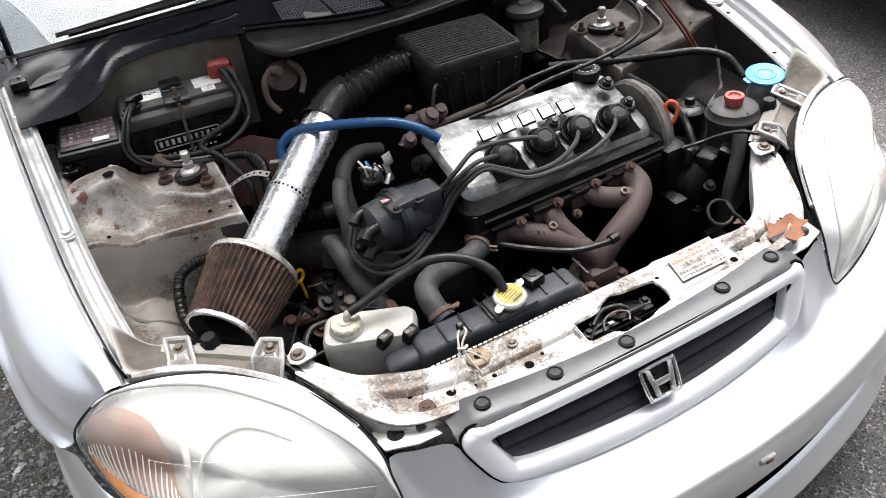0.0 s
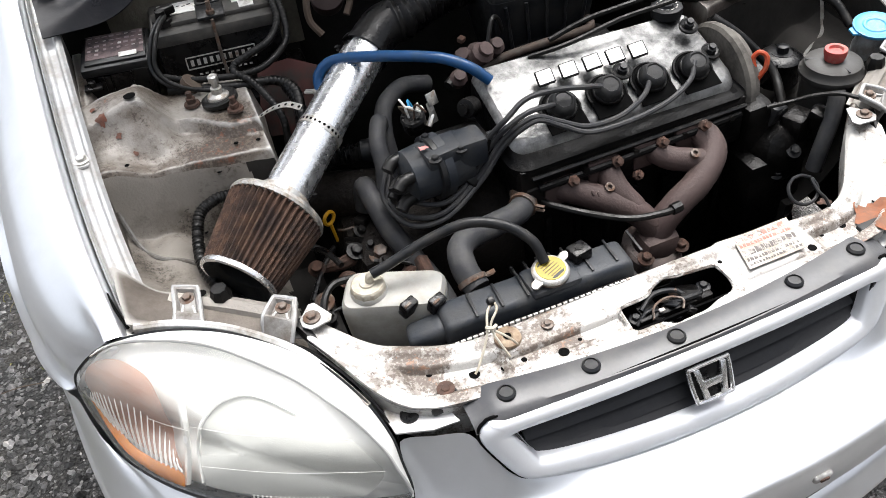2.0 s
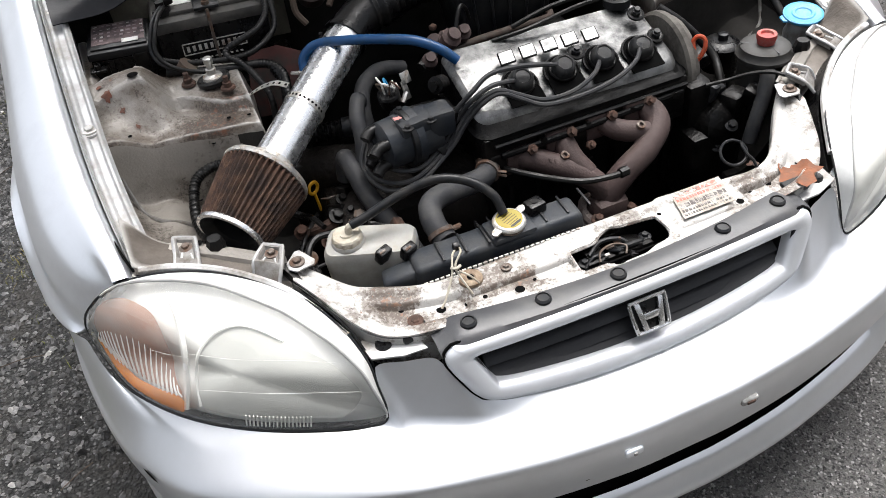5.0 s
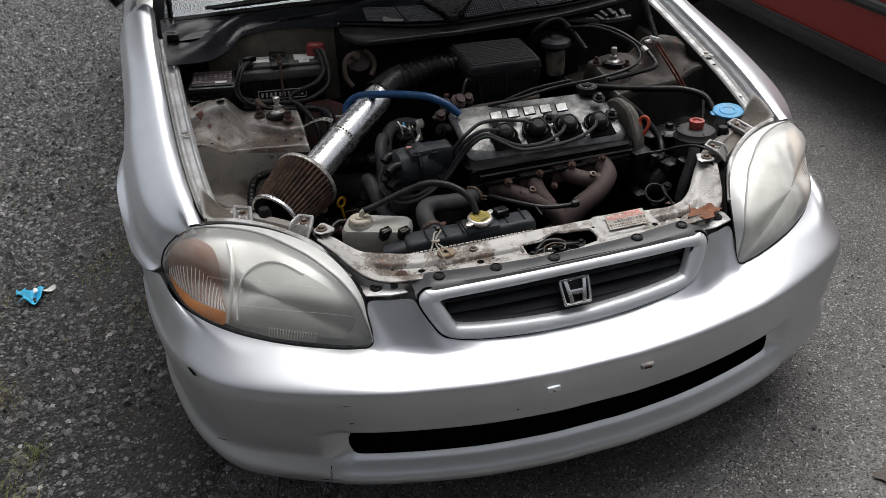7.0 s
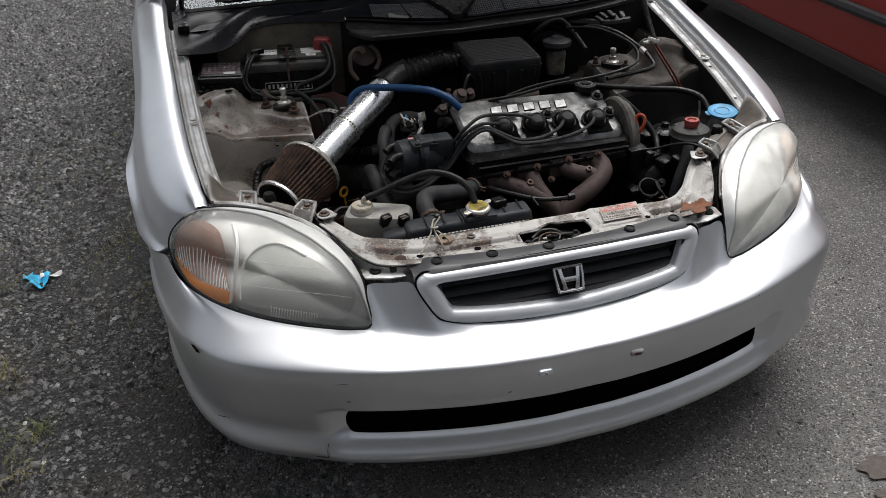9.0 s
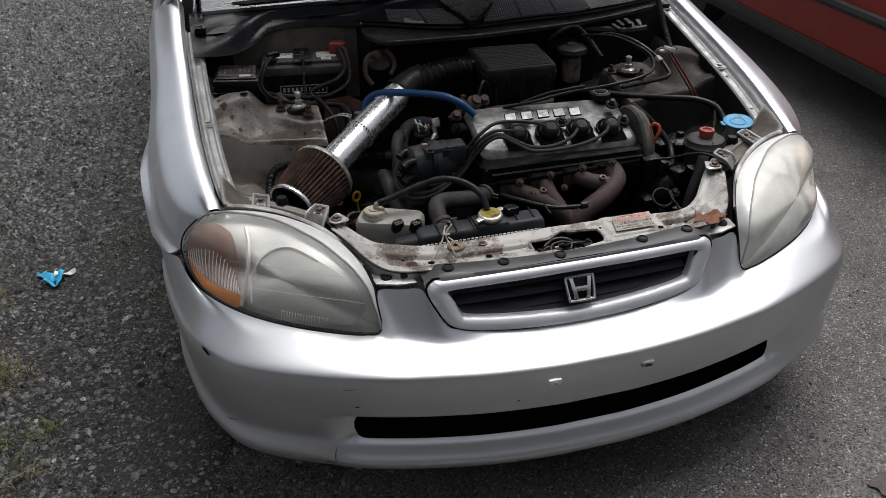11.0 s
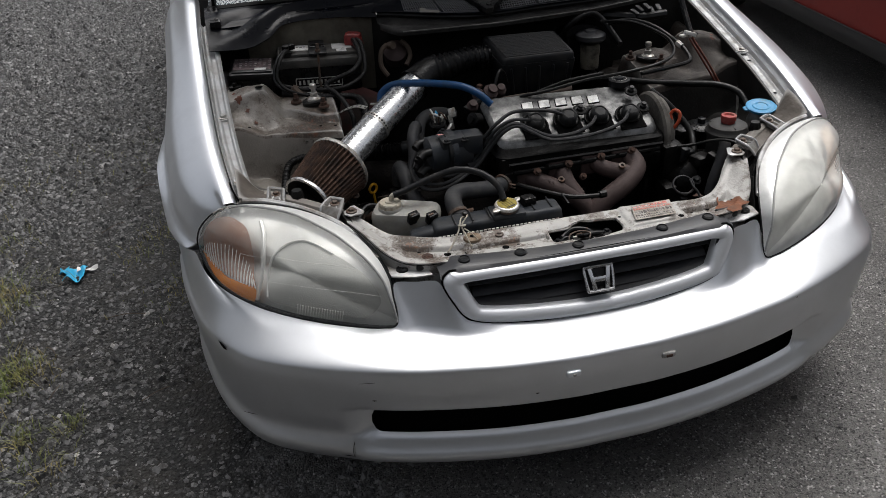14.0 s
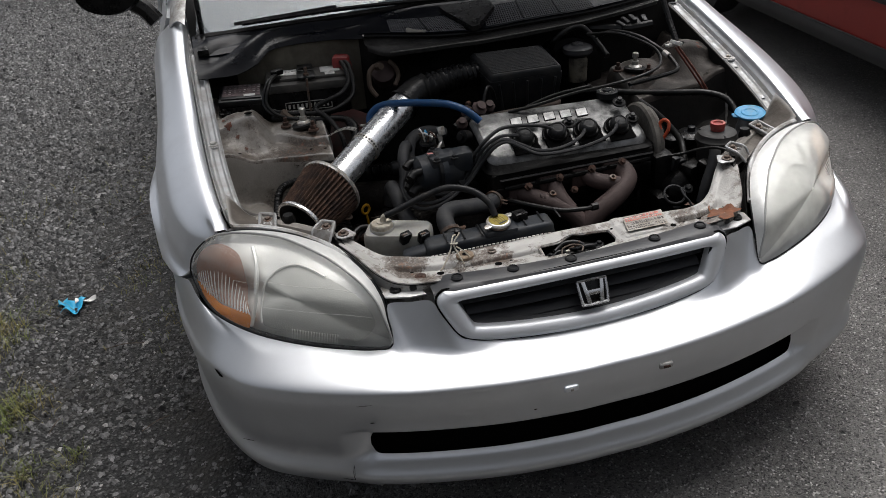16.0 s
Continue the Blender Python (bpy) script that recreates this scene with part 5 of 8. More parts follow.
for x, y, r, k in ((-0.099, 0.186, 0.015, 2), (-0.055, 0.226, 0.021, 3), (-0.326, 0.190, 0.017, 4), (0.05, 0.232, 0.012, 5), (0.30, 0.245, 0.012, 6), (-0.36, 0.255, 0.013, 8)):
    part("rust_patch", patch(x, y, r, r * 0.9, k, tie_z), RUST, tie)
STAIN = surf("brown_stain", (0.30, 0.235, 0.165), 0.8, 0, 0.3, 50, (0.13, 0.085, 0.055), 0.45, 60, 0.95, 0.1, soft=0.15)
rng = random.Random(17)
for k in range(26):
    x = rng.uniform(-0.34, 0.36)
    f, r = support_edges(x)
    y = f + (r - f) * rng.uniform(0.30, 0.90)
    if -0.085 < x < 0.115 and y < 0.235:
        continue
    size = 0.004 + 0.014 * rng.random() ** 2
    part("stain_patch", patch(x, y, size * rng.uniform(0.9, 1.8), size * 0.8, 60 + k, tie_z), STAIN if k % 3 else RUST, tie)
part("grey_patch", patch(0.405, 0.285, 0.020, 0.014, 7, tie_z), BLACK_GREY, tie)
part("hood_bumper_seat", lathe([(0.022, -0.002), (0.021, 0.003), (0.009, 0.005), (0.006, 0.002), (0, 0.001)], Matrix.Translation((-0.222, 0.226, 0.567)) @ Matrix.Scale(0.86, 4), 26), STAIN, tie, "tan plated seat washer")
part("washer_hole", lathe([(0.0055, 0), (0, 0.0004)], pose(-0.222, 0.226, 0.5712), 14), VOID, tie)
bolt(tie, (-0.165, 0.222, 0.567), r=0.005, h=0.004, material=RUSTY_STEEL)
bolt(tie, (-0.326, 0.190, 0.562), r=0.007, h=0.003, material=RUST)
PALE_RED = surf("faded_red_ink", (0.52, 0.13, 0.10), 0.7, 0, 0.15, 60, (0.62, 0.50, 0.46), 0.35, 80, 0.7, 0)
PAPER = surf("yellowed_paper", (0.40, 0.38, 0.345), 0.7, 0, 0.1, 40, (0.24, 0.20, 0.16), 0.40, 50, 0.9, 0.05, soft=0.12)
PALE_INK = surf("faded_ink", (0.08, 0.07, 0.065), 0.7, 0, 0.2, 60, (0.40, 0.38, 0.35), 0.36, 90, 0.7, 0)
# warning label: paper with a red band and unreadable lines
LM = Matrix(((0.092, 0.016, 0, 0.120), (0.0, 0.062, 0, 0.178), (0, 0, 1, 0.5722), (0, 0, 0, 1)))
sticker = part("warning_label", slab([(0, 0), (1, 0), (1, 1), (0, 1)], 0.0008, LM, 0), PAPER, tie, "peeling paper label with red heading")
rng = random.Random(23)
for row, (y0, y1, ink, wide) in enumerate(((0.78, 0.95, PALE_RED, 0.085), (0.62, 0.72, PALE_RED, 0.05), (0.36, 0.54, PALE_INK, 0.07), (0.20, 0.30, PALE_INK, 0.045), (0.07, 0.14, PALE_INK, 0.04))):
    x = 0.04
    while x < 0.92:
        w = wide * rng.uniform(0.5, 1.3)
        part("label_bar", slab([(x, y0), (min(x + w, 0.96), y0), (min(x + w, 0.96), y1 - rng.uniform(0, 0.06)), (x, y1)], 0.0005, LM @ Matrix.Translation((0, 0, 0.001)), 0), ink, sticker)
        x += w + rng.uniform(0.012, 0.03)
# latch in its opening
latch = part("bonnet_latch", join(box((0.012, 0.188, 0.522), (0.115, 0.012, 0.05), 0.003), box((-0.025, 0.205, 0.530), (0.035, 0.03, 0.03), 0.004, (20, 10, 15)), box((0.04, 0.20, 0.535), (0.03, 0.035, 0.028), 0.004, (-15, 5, -20))), DARK, car, "greasy black bonnet latch")
# Near-black sheets added under and behind the latch to darken its opening.
part("latch_shade_floor", sheet(lambda u, v: Vector((-0.09 + 0.2 * u, 0.15 + 0.10 * v, 0.48 + 0.03 * (2 * v - 1) ** 2)), 6, 6, None, 0.002), VOID, latch)
part("latch_shade_back", sheet(lambda u, v: Vector((-0.10 + 0.23 * u, 0.226 + 0.006 * math.sin(9 * u), 0.47 + 0.084 * v)), 12, 4, None, 0.002), VOID, latch)
for pts, r in (([(-0.035, 0.20, 0.548), (-0.01, 0.212, 0.556), (0.02, 0.208, 0.554), (0.035, 0.195, 0.545)], 0.004), ([(0.005, 0.196, 0.545), (0.03, 0.188, 0.553), (0.052, 0.192, 0.548), (0.06, 0.205, 0.54)], 0.0045), ([(-0.05, 0.185, 0.54), (-0.03, 0.193, 0.55), (-0.01, 0.19, 0.545)], 0.003)):
    part("lever", tube(pts, r, 8, 5), BLACK_GREY, latch)
part("catch_pin", box((-0.012, 0.185, 0.552), (0.008, 0.006, 0.004), 0.001), WHITE, latch)
rng = random.Random(41)
for k in range(16):
    x, y = -0.052 + 0.105 * rng.random(), 0.168 + 0.042 * rng.random()
    part("latch_plate", box((x, y, 0.532 + 0.020 * rng.random()), (rng.uniform(0.008, 0.024), rng.uniform(0.004, 0.012), rng.uniform(0.003, 0.014)), 0.0012, (rng.uniform(-40, 40), rng.uniform(-30, 30), rng.uniform(0, 180))), (BLACK_GREY, DARK, RUSTY_STEEL, BLACK)[k % 4], latch)
part("striker_loop", tube([(-0.028, 0.178, 0.548), (-0.020, 0.192, 0.556), (0.004, 0.198, 0.557), (0.022, 0.188, 0.555), (0.016, 0.176, 0.550)], 0.0018, 6, 5), RUSTY_STEEL, latch, "worn latch spring")
for x, y in ((-0.045, 0.196), (0.068, 0.205)):
    bolt(latch, (x, y, 0.540), r=0.006, material=BLACK_GREY)

# added dark sheets close the gaps behind the lamps; the far wing's shade is painted
for s in (-1, 1):
    part("lamp_gap_filler", sheet(lambda u, v, s=s: Vector((s * (0.34 + 0.36 * u), curve([(0, 0.222), (0.25, 0.300), (0.4, 0.340), (0.7, 0.40), (1, 0.425)], u) + 0.012 * math.sin(9 * v), 0.17 + 0.375 * v)), 14, 8, None, 0.003), APRON_DARK, car, "added dark sheet filling the gap behind the lamp")
    part("inner_wing", sheet(lambda u, v, s=s: Vector((s * (edge_line(0.42 + 0.66 * u)[0] - 0.043 + 0.006 * math.sin(3 * v)), 0.42 + 0.66 * u, (edge_line(0.42 + 0.66 * u)[1] - 0.026) * v + 0.17 * (1 - v))), 30, 8, None, 0.003), APRON_FACE if s < 0 else APRON_DARK, car, "grimy inner wing panel, far one painted dark for shade")

# near-black sheets added across the bay's front and floor: they keep the daylight out from below
part("bay_front_light_stop", sheet(lambda u, v: Vector(((2 * u - 1) * 0.33, 0.17 + 0.02 * math.sin(math.pi * v), 0.18 + 0.37 * v)), 10, 6, None, 0.003), VOID, car)
part("bay_floor_light_stop", sheet(lambda u, v: Vector(((2 * u - 1) * (0.55 + 0.15 * step(v, 0.2, 0.5)), 0.10 + 1.10 * v + 0.20 * (2 * u - 1) ** 2 * (1 - v), 0.165 + 0.004 * noise.noise((u * 8, v * 8, 0)))), 12, 12, None, 0.004), VOID, car)
firewall = part("bulkhead", sheet(lambda u, v: Vector(((2 * u - 1) * 0.70, 1.085 - 0.03 * v + 0.055 * (1 - step((2 * u - 1) * 0.70, -0.27, -0.22)) + 0.010 * noise.noise((u * 7, v * 5, 4)) + 0.004 * math.sin(u * 60), 0.20 + 0.60 * v + 0.02 * v * (1 - step((2 * u - 1) * 0.70, -0.27, -0.22)))), 90, 24, None, 0.004), APRON_DARK, car, "grimy bulkhead, painted near-black for the bay's shade")
# sound pad on the bulkhead, with pressed ribs
part("bulkhead_pad", sheet(lambda u, v: Vector((-0.60 + 0.345 * u, 1.108 - 0.010 * v - 0.005 * abs(math.sin(u * 14)), 0.60 + 0.218 * v)), 90, 8, None, 0.004), surf("olive_bulkhead_pad", (0.17, 0.155, 0.12), 0.85, 0, 0.25, 14, (0.06, 0.050, 0.040), 0.45, 10, 0.95, 0.2, soft=0.2), firewall)

# ---- cowl, windscreen, pillars, bonnet ----
def cowl_front(x):
    """Front edge of the plastic cowl."""
    return curve([(-0.70, 1.09), (-0.50, 1.105), (-0.30, 1.100), (-0.24, 1.075), (-0.17, 1.035), (-0.08, 0.978), (0.02, 0.945), (0.08, 0.950), (0.25, 0.968), (0.41, 0.990), (0.60, 1.06), (0.70, 1.10)], x)


def flange_front(x):
    """Front edge of the pressed flange below it."""
    return curve([(-0.245, 1.02), (-0.215, 0.955), (-0.18, 0.938), (0.05, 0.928), (0.20, 0.938), (0.34, 0.960), (0.50, 1.005), (0.70, 1.085)], x)


def cowl_strip(u, v):
    x = -0.245 + 0.945 * u
    y0, y1 = flange_front(x), cowl_front(x) + 0.012
    z = 0.796 + 0.004 * (1 - (x / 0.7) ** 2)
    prof = [(0.0, -0.010), (0.0, 0.0), (0.18, 0.004), (0.60, 0.001), (1.0, 0.014)]
    return Vector((x, y0 + (y1 - y0) * curve([(i, q[0]) for i, q in enumerate(prof)], 4 * v), z + curve([(i, q[1]) for i, q in enumerate(prof)], 4 * v) + 0.002 * noise.noise((x * 9, v * 3, 7))))


FLANGE_GRIME = surf("grimy_cowl_flange", (0.030, 0.028, 0.026), 0.5, 0.2, 0.25, 14, (0.010, 0.009, 0.008), 0.5, 12, 0.9, 0.2, soft=0.14)
flange = part("cowl_flange", sheet(cowl_strip, 90, 12, None, 0.003), FLANGE_GRIME, car, "dusty metal cowl flange")
# Pale tube along the flange's front edge: a painted highlight.
part("bright_edge", tube([cowl_strip(k / 40, 0.25) for k in range(2, 41)], 0.0022, 6, 2), EDGE_PALE, flange, "pale line painting the flange edge's highlight")
part("bonnet_seal", tube([(x, cowl_front(x) + 0.004, 0.810 + 0.008 * (1 - (x / 0.7) ** 2)) for x in [-0.24 + 0.06 * k for k in range(16)]], 0.006, 8, 4), RUBBER, car, "black rubber bonnet seal")


def cowl_panel(u, v):
    x = -0.69 + 1.38 * u
    y0 = cowl_front(x) - 0.004
    y1 = 1.120 + 0.085 * (x / 0.69) ** 2
    sag = 0.004 * noise.noise((x * 6, v * 2.5, 11))
    return Vector((x, y0 + (y1 - y0) * v, 0.814 + 0.006 * (1 - (x / 0.7) ** 2) + (0.052 - 0.02 * (x / 0.69) ** 2) * v ** 0.9 + 0.004 * math.exp(-(v / 0.05) ** 2) + sag + 0.005 * math.sin(v * 9) * step(-x, 0.15, 0.35)))


cowl = part("cowl_panel", sheet(cowl_panel, 90, 18, None, -0.004), COWL, car, "black plastic cowl with mesh grilles, creased and dusty")
# mesh grilles: bars both ways over a near-black sheet that paints the hollow's shade
for x0, x1, v0, v1, lean, cols in ((-0.172, 0.014, 0.03, 0.50, -0.020, 30), (0.078, 0.408, 0.05, 0.62, 0.018, 48)):
    def vent(u, v, lift, x0=x0, x1=x1, v0=v0, v1=v1, lean=lean):
        x = x0 + (x1 - x0) * u + lean * v * (u if lean < 0 else 1 - u)
        return cowl_panel((x + 0.69) / 1.38, v0 + (v1 - v0) * v) + Vector((0, -0.0015, lift))
    part("vent_shade", sheet(lambda u, v: vent(u, v, 0.003), 20, 6), VOID, cowl)
    mesh_bm = []
    for k in range(cols + 1):
        mesh_bm.append(tube([vent(k / cols, j / 4, 0.005) for j in range(5)], 0.0012, 4, 1))
    for k in range(11):
        mesh_bm.append(tube([vent(j / 12, k / 10, 0.0052) for j in range(13)], 0.0012, 4, 1))
    for k in (range(1, 2) if x0 < 0 else range(1, 3)):
        part("vent_bar", tube([vent(k / (2 if x0 < 0 else 3), j / 4, 0.006) for j in range(5)], 0.003, 6, 1), COWL, cowl)
    tagged(part("vent_mesh", join(*mesh_bm), MESH_GREY, cowl), kind="stuff")
part("cowl_spout", stack([[Vector(p) + Vector((0, 0, dz)) for p in ((0.028, 0.926, 0.838), (0.046, 0.926, 0.839), (0.112, 0.990, 0.868), (0.116, 1.050, 0.874), (-0.026, 1.060, 0.872), (-0.022, 1.030, 0.866))] for dz in (-0.010, 0.0, 0.003)]), BLACK, cowl, "black plastic flap over the cowl")
part("cowl_screw", lathe([(0.006, 0), (0.005, 0.003), (0, 0.003)], pose(0.037, 0.940, 0.850, 30, 0, 0), 12), BLACK_GREY, cowl)
part("torn_seal", slab([(-0.020, 0.0), (0.030, -0.012), (0.034, -0.004), (0.004, 0.006), (-0.012, 0.020), (-0.018, 0.016)], 0.003, pose(-0.118, 0.992, 0.832, 20, 0, 0), 0.0008), surf("pale_torn_seal", (0.22, 0.21, 0.185), 0.9, 0, 0.2, 60), cowl, "torn pale strip of seal")


def draped(u, v):
    """A loose plastic sheet that hangs from the cowl over the battery's corner."""
    x = -0.70 + 0.455 * u
    y0 = curve([(-0.70, 1.005), (-0.60, 1.022), (-0.545, 1.030), (-0.50, 1.080), (-0.36, 1.090), (-0.25, 1.070)], x)
    z0 = curve([(-0.70, 0.786), (-0.60, 0.780), (-0.545, 0.796), (-0.50, 0.815), (-0.36, 0.818), (-0.25, 0.812)], x)
    y1, z1 = 1.135 + 0.085 * (x / 0.69) ** 2, 0.862 - 0.016 * (x / 0.69) ** 2
    fold = 0.006 * math.sin(v * 11 + x * 22 + 3 * noise.noise((x * 5, 0, 5))) * math.sin(math.pi * v) + 0.012 * noise.noise((x * 7, v * 2.5, 21)) * math.sin(math.pi * min(1, v + 0.2))
    return Vector((x, y1 + (y0 - y1) * v + 0.006 * noise.noise((x * 12, v * 2, 3)) * v, z1 + (z0 - z1) * v ** 1.2 + 0.012 * math.sin(math.pi * v) + fold))


part("loose_cowl_sheet", sheet(draped, 60, 30, None, 0.0025), COWL, cowl, "crumpled black plastic sheet")
# wiper arms
for x0, x1 in ((-0.56, 0.02), (0.0, 0.55)):
    wiper = part("wiper", tube([(x0, 1.150, 0.880), (0.5 * (x0 + x1), 1.118, 0.890), (x1, 1.095, 0.882)], 0.006, 6, 6), BLACK, car, "black wiper arm and blade")
    part("blade", tube([(x0 - 0.02, 1.165, 0.880), (0.55 * x0 + 0.45 * x1, 1.135, 0.896)], 0.005, 5, 6), RUBBER, wiper)
screen = part("windscreen", sheet(lambda u, v: Vector(((2 * u - 1) * (0.69 - 0.12 * v), 1.112 + 0.82 * v + 0.085 * (2 * u - 1) ** 2 * (1 - v), 0.868 + 0.465 * v - 0.02 * (2 * u - 1) ** 2)), 24, 14, None, 0.005), SCREEN, car, "windscreen with a pale film painting the sky's reflection")
part("screen_base_seal", tube([(-0.69, 1.195, 0.849), (-0.4, 1.141, 0.864), (0, 1.112, 0.871), (0.4, 1.141, 0.864), (0.69, 1.195, 0.849)], 0.010, 6, 6), RUBBER, screen)
for s in (-1, 1):
    part("windscreen_pillar", sheet(lambda u, v, s=s: Vector((s * (0.715 - 0.13 * v + 0.045 * u), 1.27 + 0.72 * v + 0.05 * u, 0.87 + 0.455 * v - 0.02 * u * u + 0.012 * math.sin(math.pi * u))), 8, 20, None, 0.004), SILVER_DIRTY, car, "weathered windscreen pillar")
    part("bonnet_hinge", join(box((s * 0.675, 1.16, 0.845), (0.022, 0.15, 0.012), 0.003, (12, 0, 0)), tube([(s * 0.672, 1.20, 0.86), (s * 0.668, 1.16, 0.93), (s * 0.665, 1.12, 1.0)], 0.008, 6, 5), box((s * 0.675, 1.10, 0.832), (0.03, 0.03, 0.02), 0.003)), BLACK, car)
    door = part("front_door", sheet(lambda u, v, s=s: Vector((s * curve([(0, 0.825), (0.3, 0.838), (0.75, 0.832), (1, 0.765)], v), 1.362 + 1.05 * u, 0.24 + 0.64 * v)), 12, 24, None, 0.03 * s), SILVER, car, "silver front door")
    part("door_glass", sheet(lambda u, v, s=s: Vector((s * (0.765 - 0.17 * v), 1.50 + 0.44 * v + (0.90 - 0.40 * v) * u, 0.885 + 0.42 * v)), 6, 6, None, 0.004), SCREEN, door)
    mirror = part("door_mirror", lathe([(0.02, -0.075), (0.055, -0.070), (0.075, -0.03), (0.078, 0.02), (0.07, 0.045), (0.0, 0.048)], pose(s * 0.915, 1.47, 0.955, 90, 0, s * 8) @ Matrix.Diagonal((1.25, 0.85, 1, 1)), 24), BLACK, car, "black door mirror")
    part("mirror_foot", tube([(s * 0.80, 1.45, 0.855), (s * 0.83, 1.46, 0.895), (s * 0.88, 1.465, 0.935)], 0.026, 8, 4), BLACK, mirror)
    for y in (0.88, 3.44):
        wheel = part("wheel", lathe([(0.19, -0.09), (0.265, -0.085), (0.285, -0.06), (0.288, 0.0), (0.285, 0.06), (0.265, 0.085), (0.19, 0.09)], pose(s * 0.71, y, 0.286, 0, 90, 0), 40), TYRE, car)
        part("rim", lathe([(0.188, -0.08), (0.188, 0.07), (0.17, 0.06), (0.06, 0.045), (0.05, 0.06), (0, 0.06)], pose(s * 0.71, y, 0.286, 0, 90 * s, 0), 32), STEEL, wheel)
    part("rear_quarter", sheet(lambda u, v, s=s: Vector((s * (curve([(0, 0.84), (0.3, 0.855), (0.75, 0.845), (1, 0.775)], v) - 0.10 * step(u, 0.7, 1.0)), 2.42 + 1.70 * u, max(0.24 + 0.64 * v, 0.27 + math.sqrt(max(0, 0.31 ** 2 - (2.42 + 1.7 * u - 3.44) ** 2)) if abs(2.42 + 1.7 * u - 3.44) < 0.31 else 0))), 40, 20, None, -0.01 * s), SILVER, car)
part("roof", sheet(lambda u, v: Vector(((2 * u - 1) * 0.58, 1.98 + 1.45 * v, 1.335 + 0.03 * math.sin(math.pi * v) - 0.05 * (2 * u - 1) ** 4)), 16, 16, None, 0.01), SILVER, car)
part("tailgate", sheet(lambda u, v: Vector(((2 * u - 1) * (0.58 + 0.17 * v), 3.44 + 0.62 * v + 0.08 * step(v, 0.7, 1), 1.33 - 0.62 * v - 0.40 * step(v, 0.7, 1))), 12, 20, None, 0.01), SILVER, car)
part("dashboard", box((0, 1.70, 0.82), (1.30, 0.75, 0.14), 0.04), BLACK, car)


def bonnet_skin(u, v):
    x = (2 * u - 1) * (0.70 - 0.05 * v)
    along = 0.86 * v + 0.06 * (2 * u - 1) ** 2 * (1 - v) - 0.05 * (1 - (2 * u - 1) ** 2) * (1 - v)
    bow = 0.035 * (1 - (2 * u - 1) ** 2) + 0.03 * math.sin(math.pi * v)
    m = pose(0, 1.125, 1.010, -76, 0, 0)
    return m @ Vector((x, -along, bow))


bonnet = part("bonnet", sheet(bonnet_skin, 24, 20, None, 0.012), SILVER_DIRTY, car, "raised silver bonnet")

# ---- engine ----
engine = thing("engine", "greasy four-cylinder engine with worn cover and rusty manifold", "engine", (0.13, 0.58, 0.17))
block = part("engine_block", box((0.13, 0.60, 0.40), (0.40, 0.22, 0.36), 0.015), DARK, engine, "oily cylinder block, toned near-black for shade")
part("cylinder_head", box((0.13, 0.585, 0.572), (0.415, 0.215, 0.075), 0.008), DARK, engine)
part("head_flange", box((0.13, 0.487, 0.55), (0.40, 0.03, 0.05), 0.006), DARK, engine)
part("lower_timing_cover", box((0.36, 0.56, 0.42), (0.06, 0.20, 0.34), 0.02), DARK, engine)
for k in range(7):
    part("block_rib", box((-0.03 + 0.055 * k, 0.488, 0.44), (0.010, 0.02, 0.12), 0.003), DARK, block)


def cover_point(x, y):
    """Top of the valve cover: falls away towards the front."""
    return 0.692 - 0.52 * max(0.0, 0.608 - y) - 0.06 * max(0.0, y - 0.63) - 0.012 * step(x, 0.10, 0.33)


def valve_cover():
    loops = []

    def ring(x0, x1, y0, y1, z_fn, r, n=8):
        pts = []
        for cx, cy, a0 in ((x1 - r, y1 - r, 0), (x0 + r, y1 - r, 90), (x0 + r, y0 + r, 180), (x1 - r, y0 + r, 270)):
            for k in range(n + 1):
                a = radians(a0 + 90 * k / n)
                x, y = cx + r * math.cos(a), cy + r * math.sin(a)
                pts.append(Vector((x, y, z_fn(x, y))))
        return pts

    loops.append(ring(-0.085, 0.345, 0.478, 0.690, lambda x, y: 0.598, 0.03))
    loops.append(ring(-0.085, 0.345, 0.478, 0.690, lambda x, y: 0.610, 0.03))
    loops.append(ring(-0.078, 0.338, 0.487, 0.683, lambda x, y: 0.615, 0.026))
    loops.append(ring(-0.074, 0.335, 0.503, 0.676, lambda x, y: cover_point(x, y) - 0.014, 0.022))
    loops.append(ring(-0.070, 0.331, 0.508, 0.672, lambda x, y: cover_point(x, y) - 0.004, 0.020))
    loops.append(ring(-0.064, 0.325, 0.515, 0.666, lambda x, y: cover_point(x, y), 0.018))
    return loops


loops = valve_cover()
part("cover_skirt", stack(loops[:4], False), COVER_BLACK, engine, "black crackle-painted cover skirt")
cover = part("valve_cover", stack(loops[3:]), COVER, engine, "black valve cover worn to bare silver metal")
part("cover_gasket", tube([(-0.06, 0.472, 0.596), (0.12, 0.472, 0.596), (0.33, 0.472, 0.596)], 0.004, 6, 4), RUBBER, block)
tilt = math.degrees(math.atan(0.52))
# raised name drawn as plain slanted blocks with worn bright rims
for k in range(5):
    m = pose(0.026 + 0.0425 * k, 0.594, cover_point(0.026 + 0.0425 * k, 0.594) + 0.0004, tilt * 0.72, 0, 2)
    outline = [(-0.015, -0.013), (0.012, -0.013), (0.017, 0.013), (-0.010, 0.013)]
    letter = part("raised_block", slab(outline, 0.0034, m, 0.001), LETTER, cover, "raised worn lettering drawn as plain blocks" if k == 0 else "")
    part("dark_outline", join(*[tube([m @ Vector((*a, 0.0008)), m @ Vector((*b, 0.0008))], 0.0022, 6, 1) for a, b in zip(outline, outline[1:] + outline[:1])]), COVER_BLACK, letter)
PLUGS = (0.026, 0.109, 0.189, 0.270)
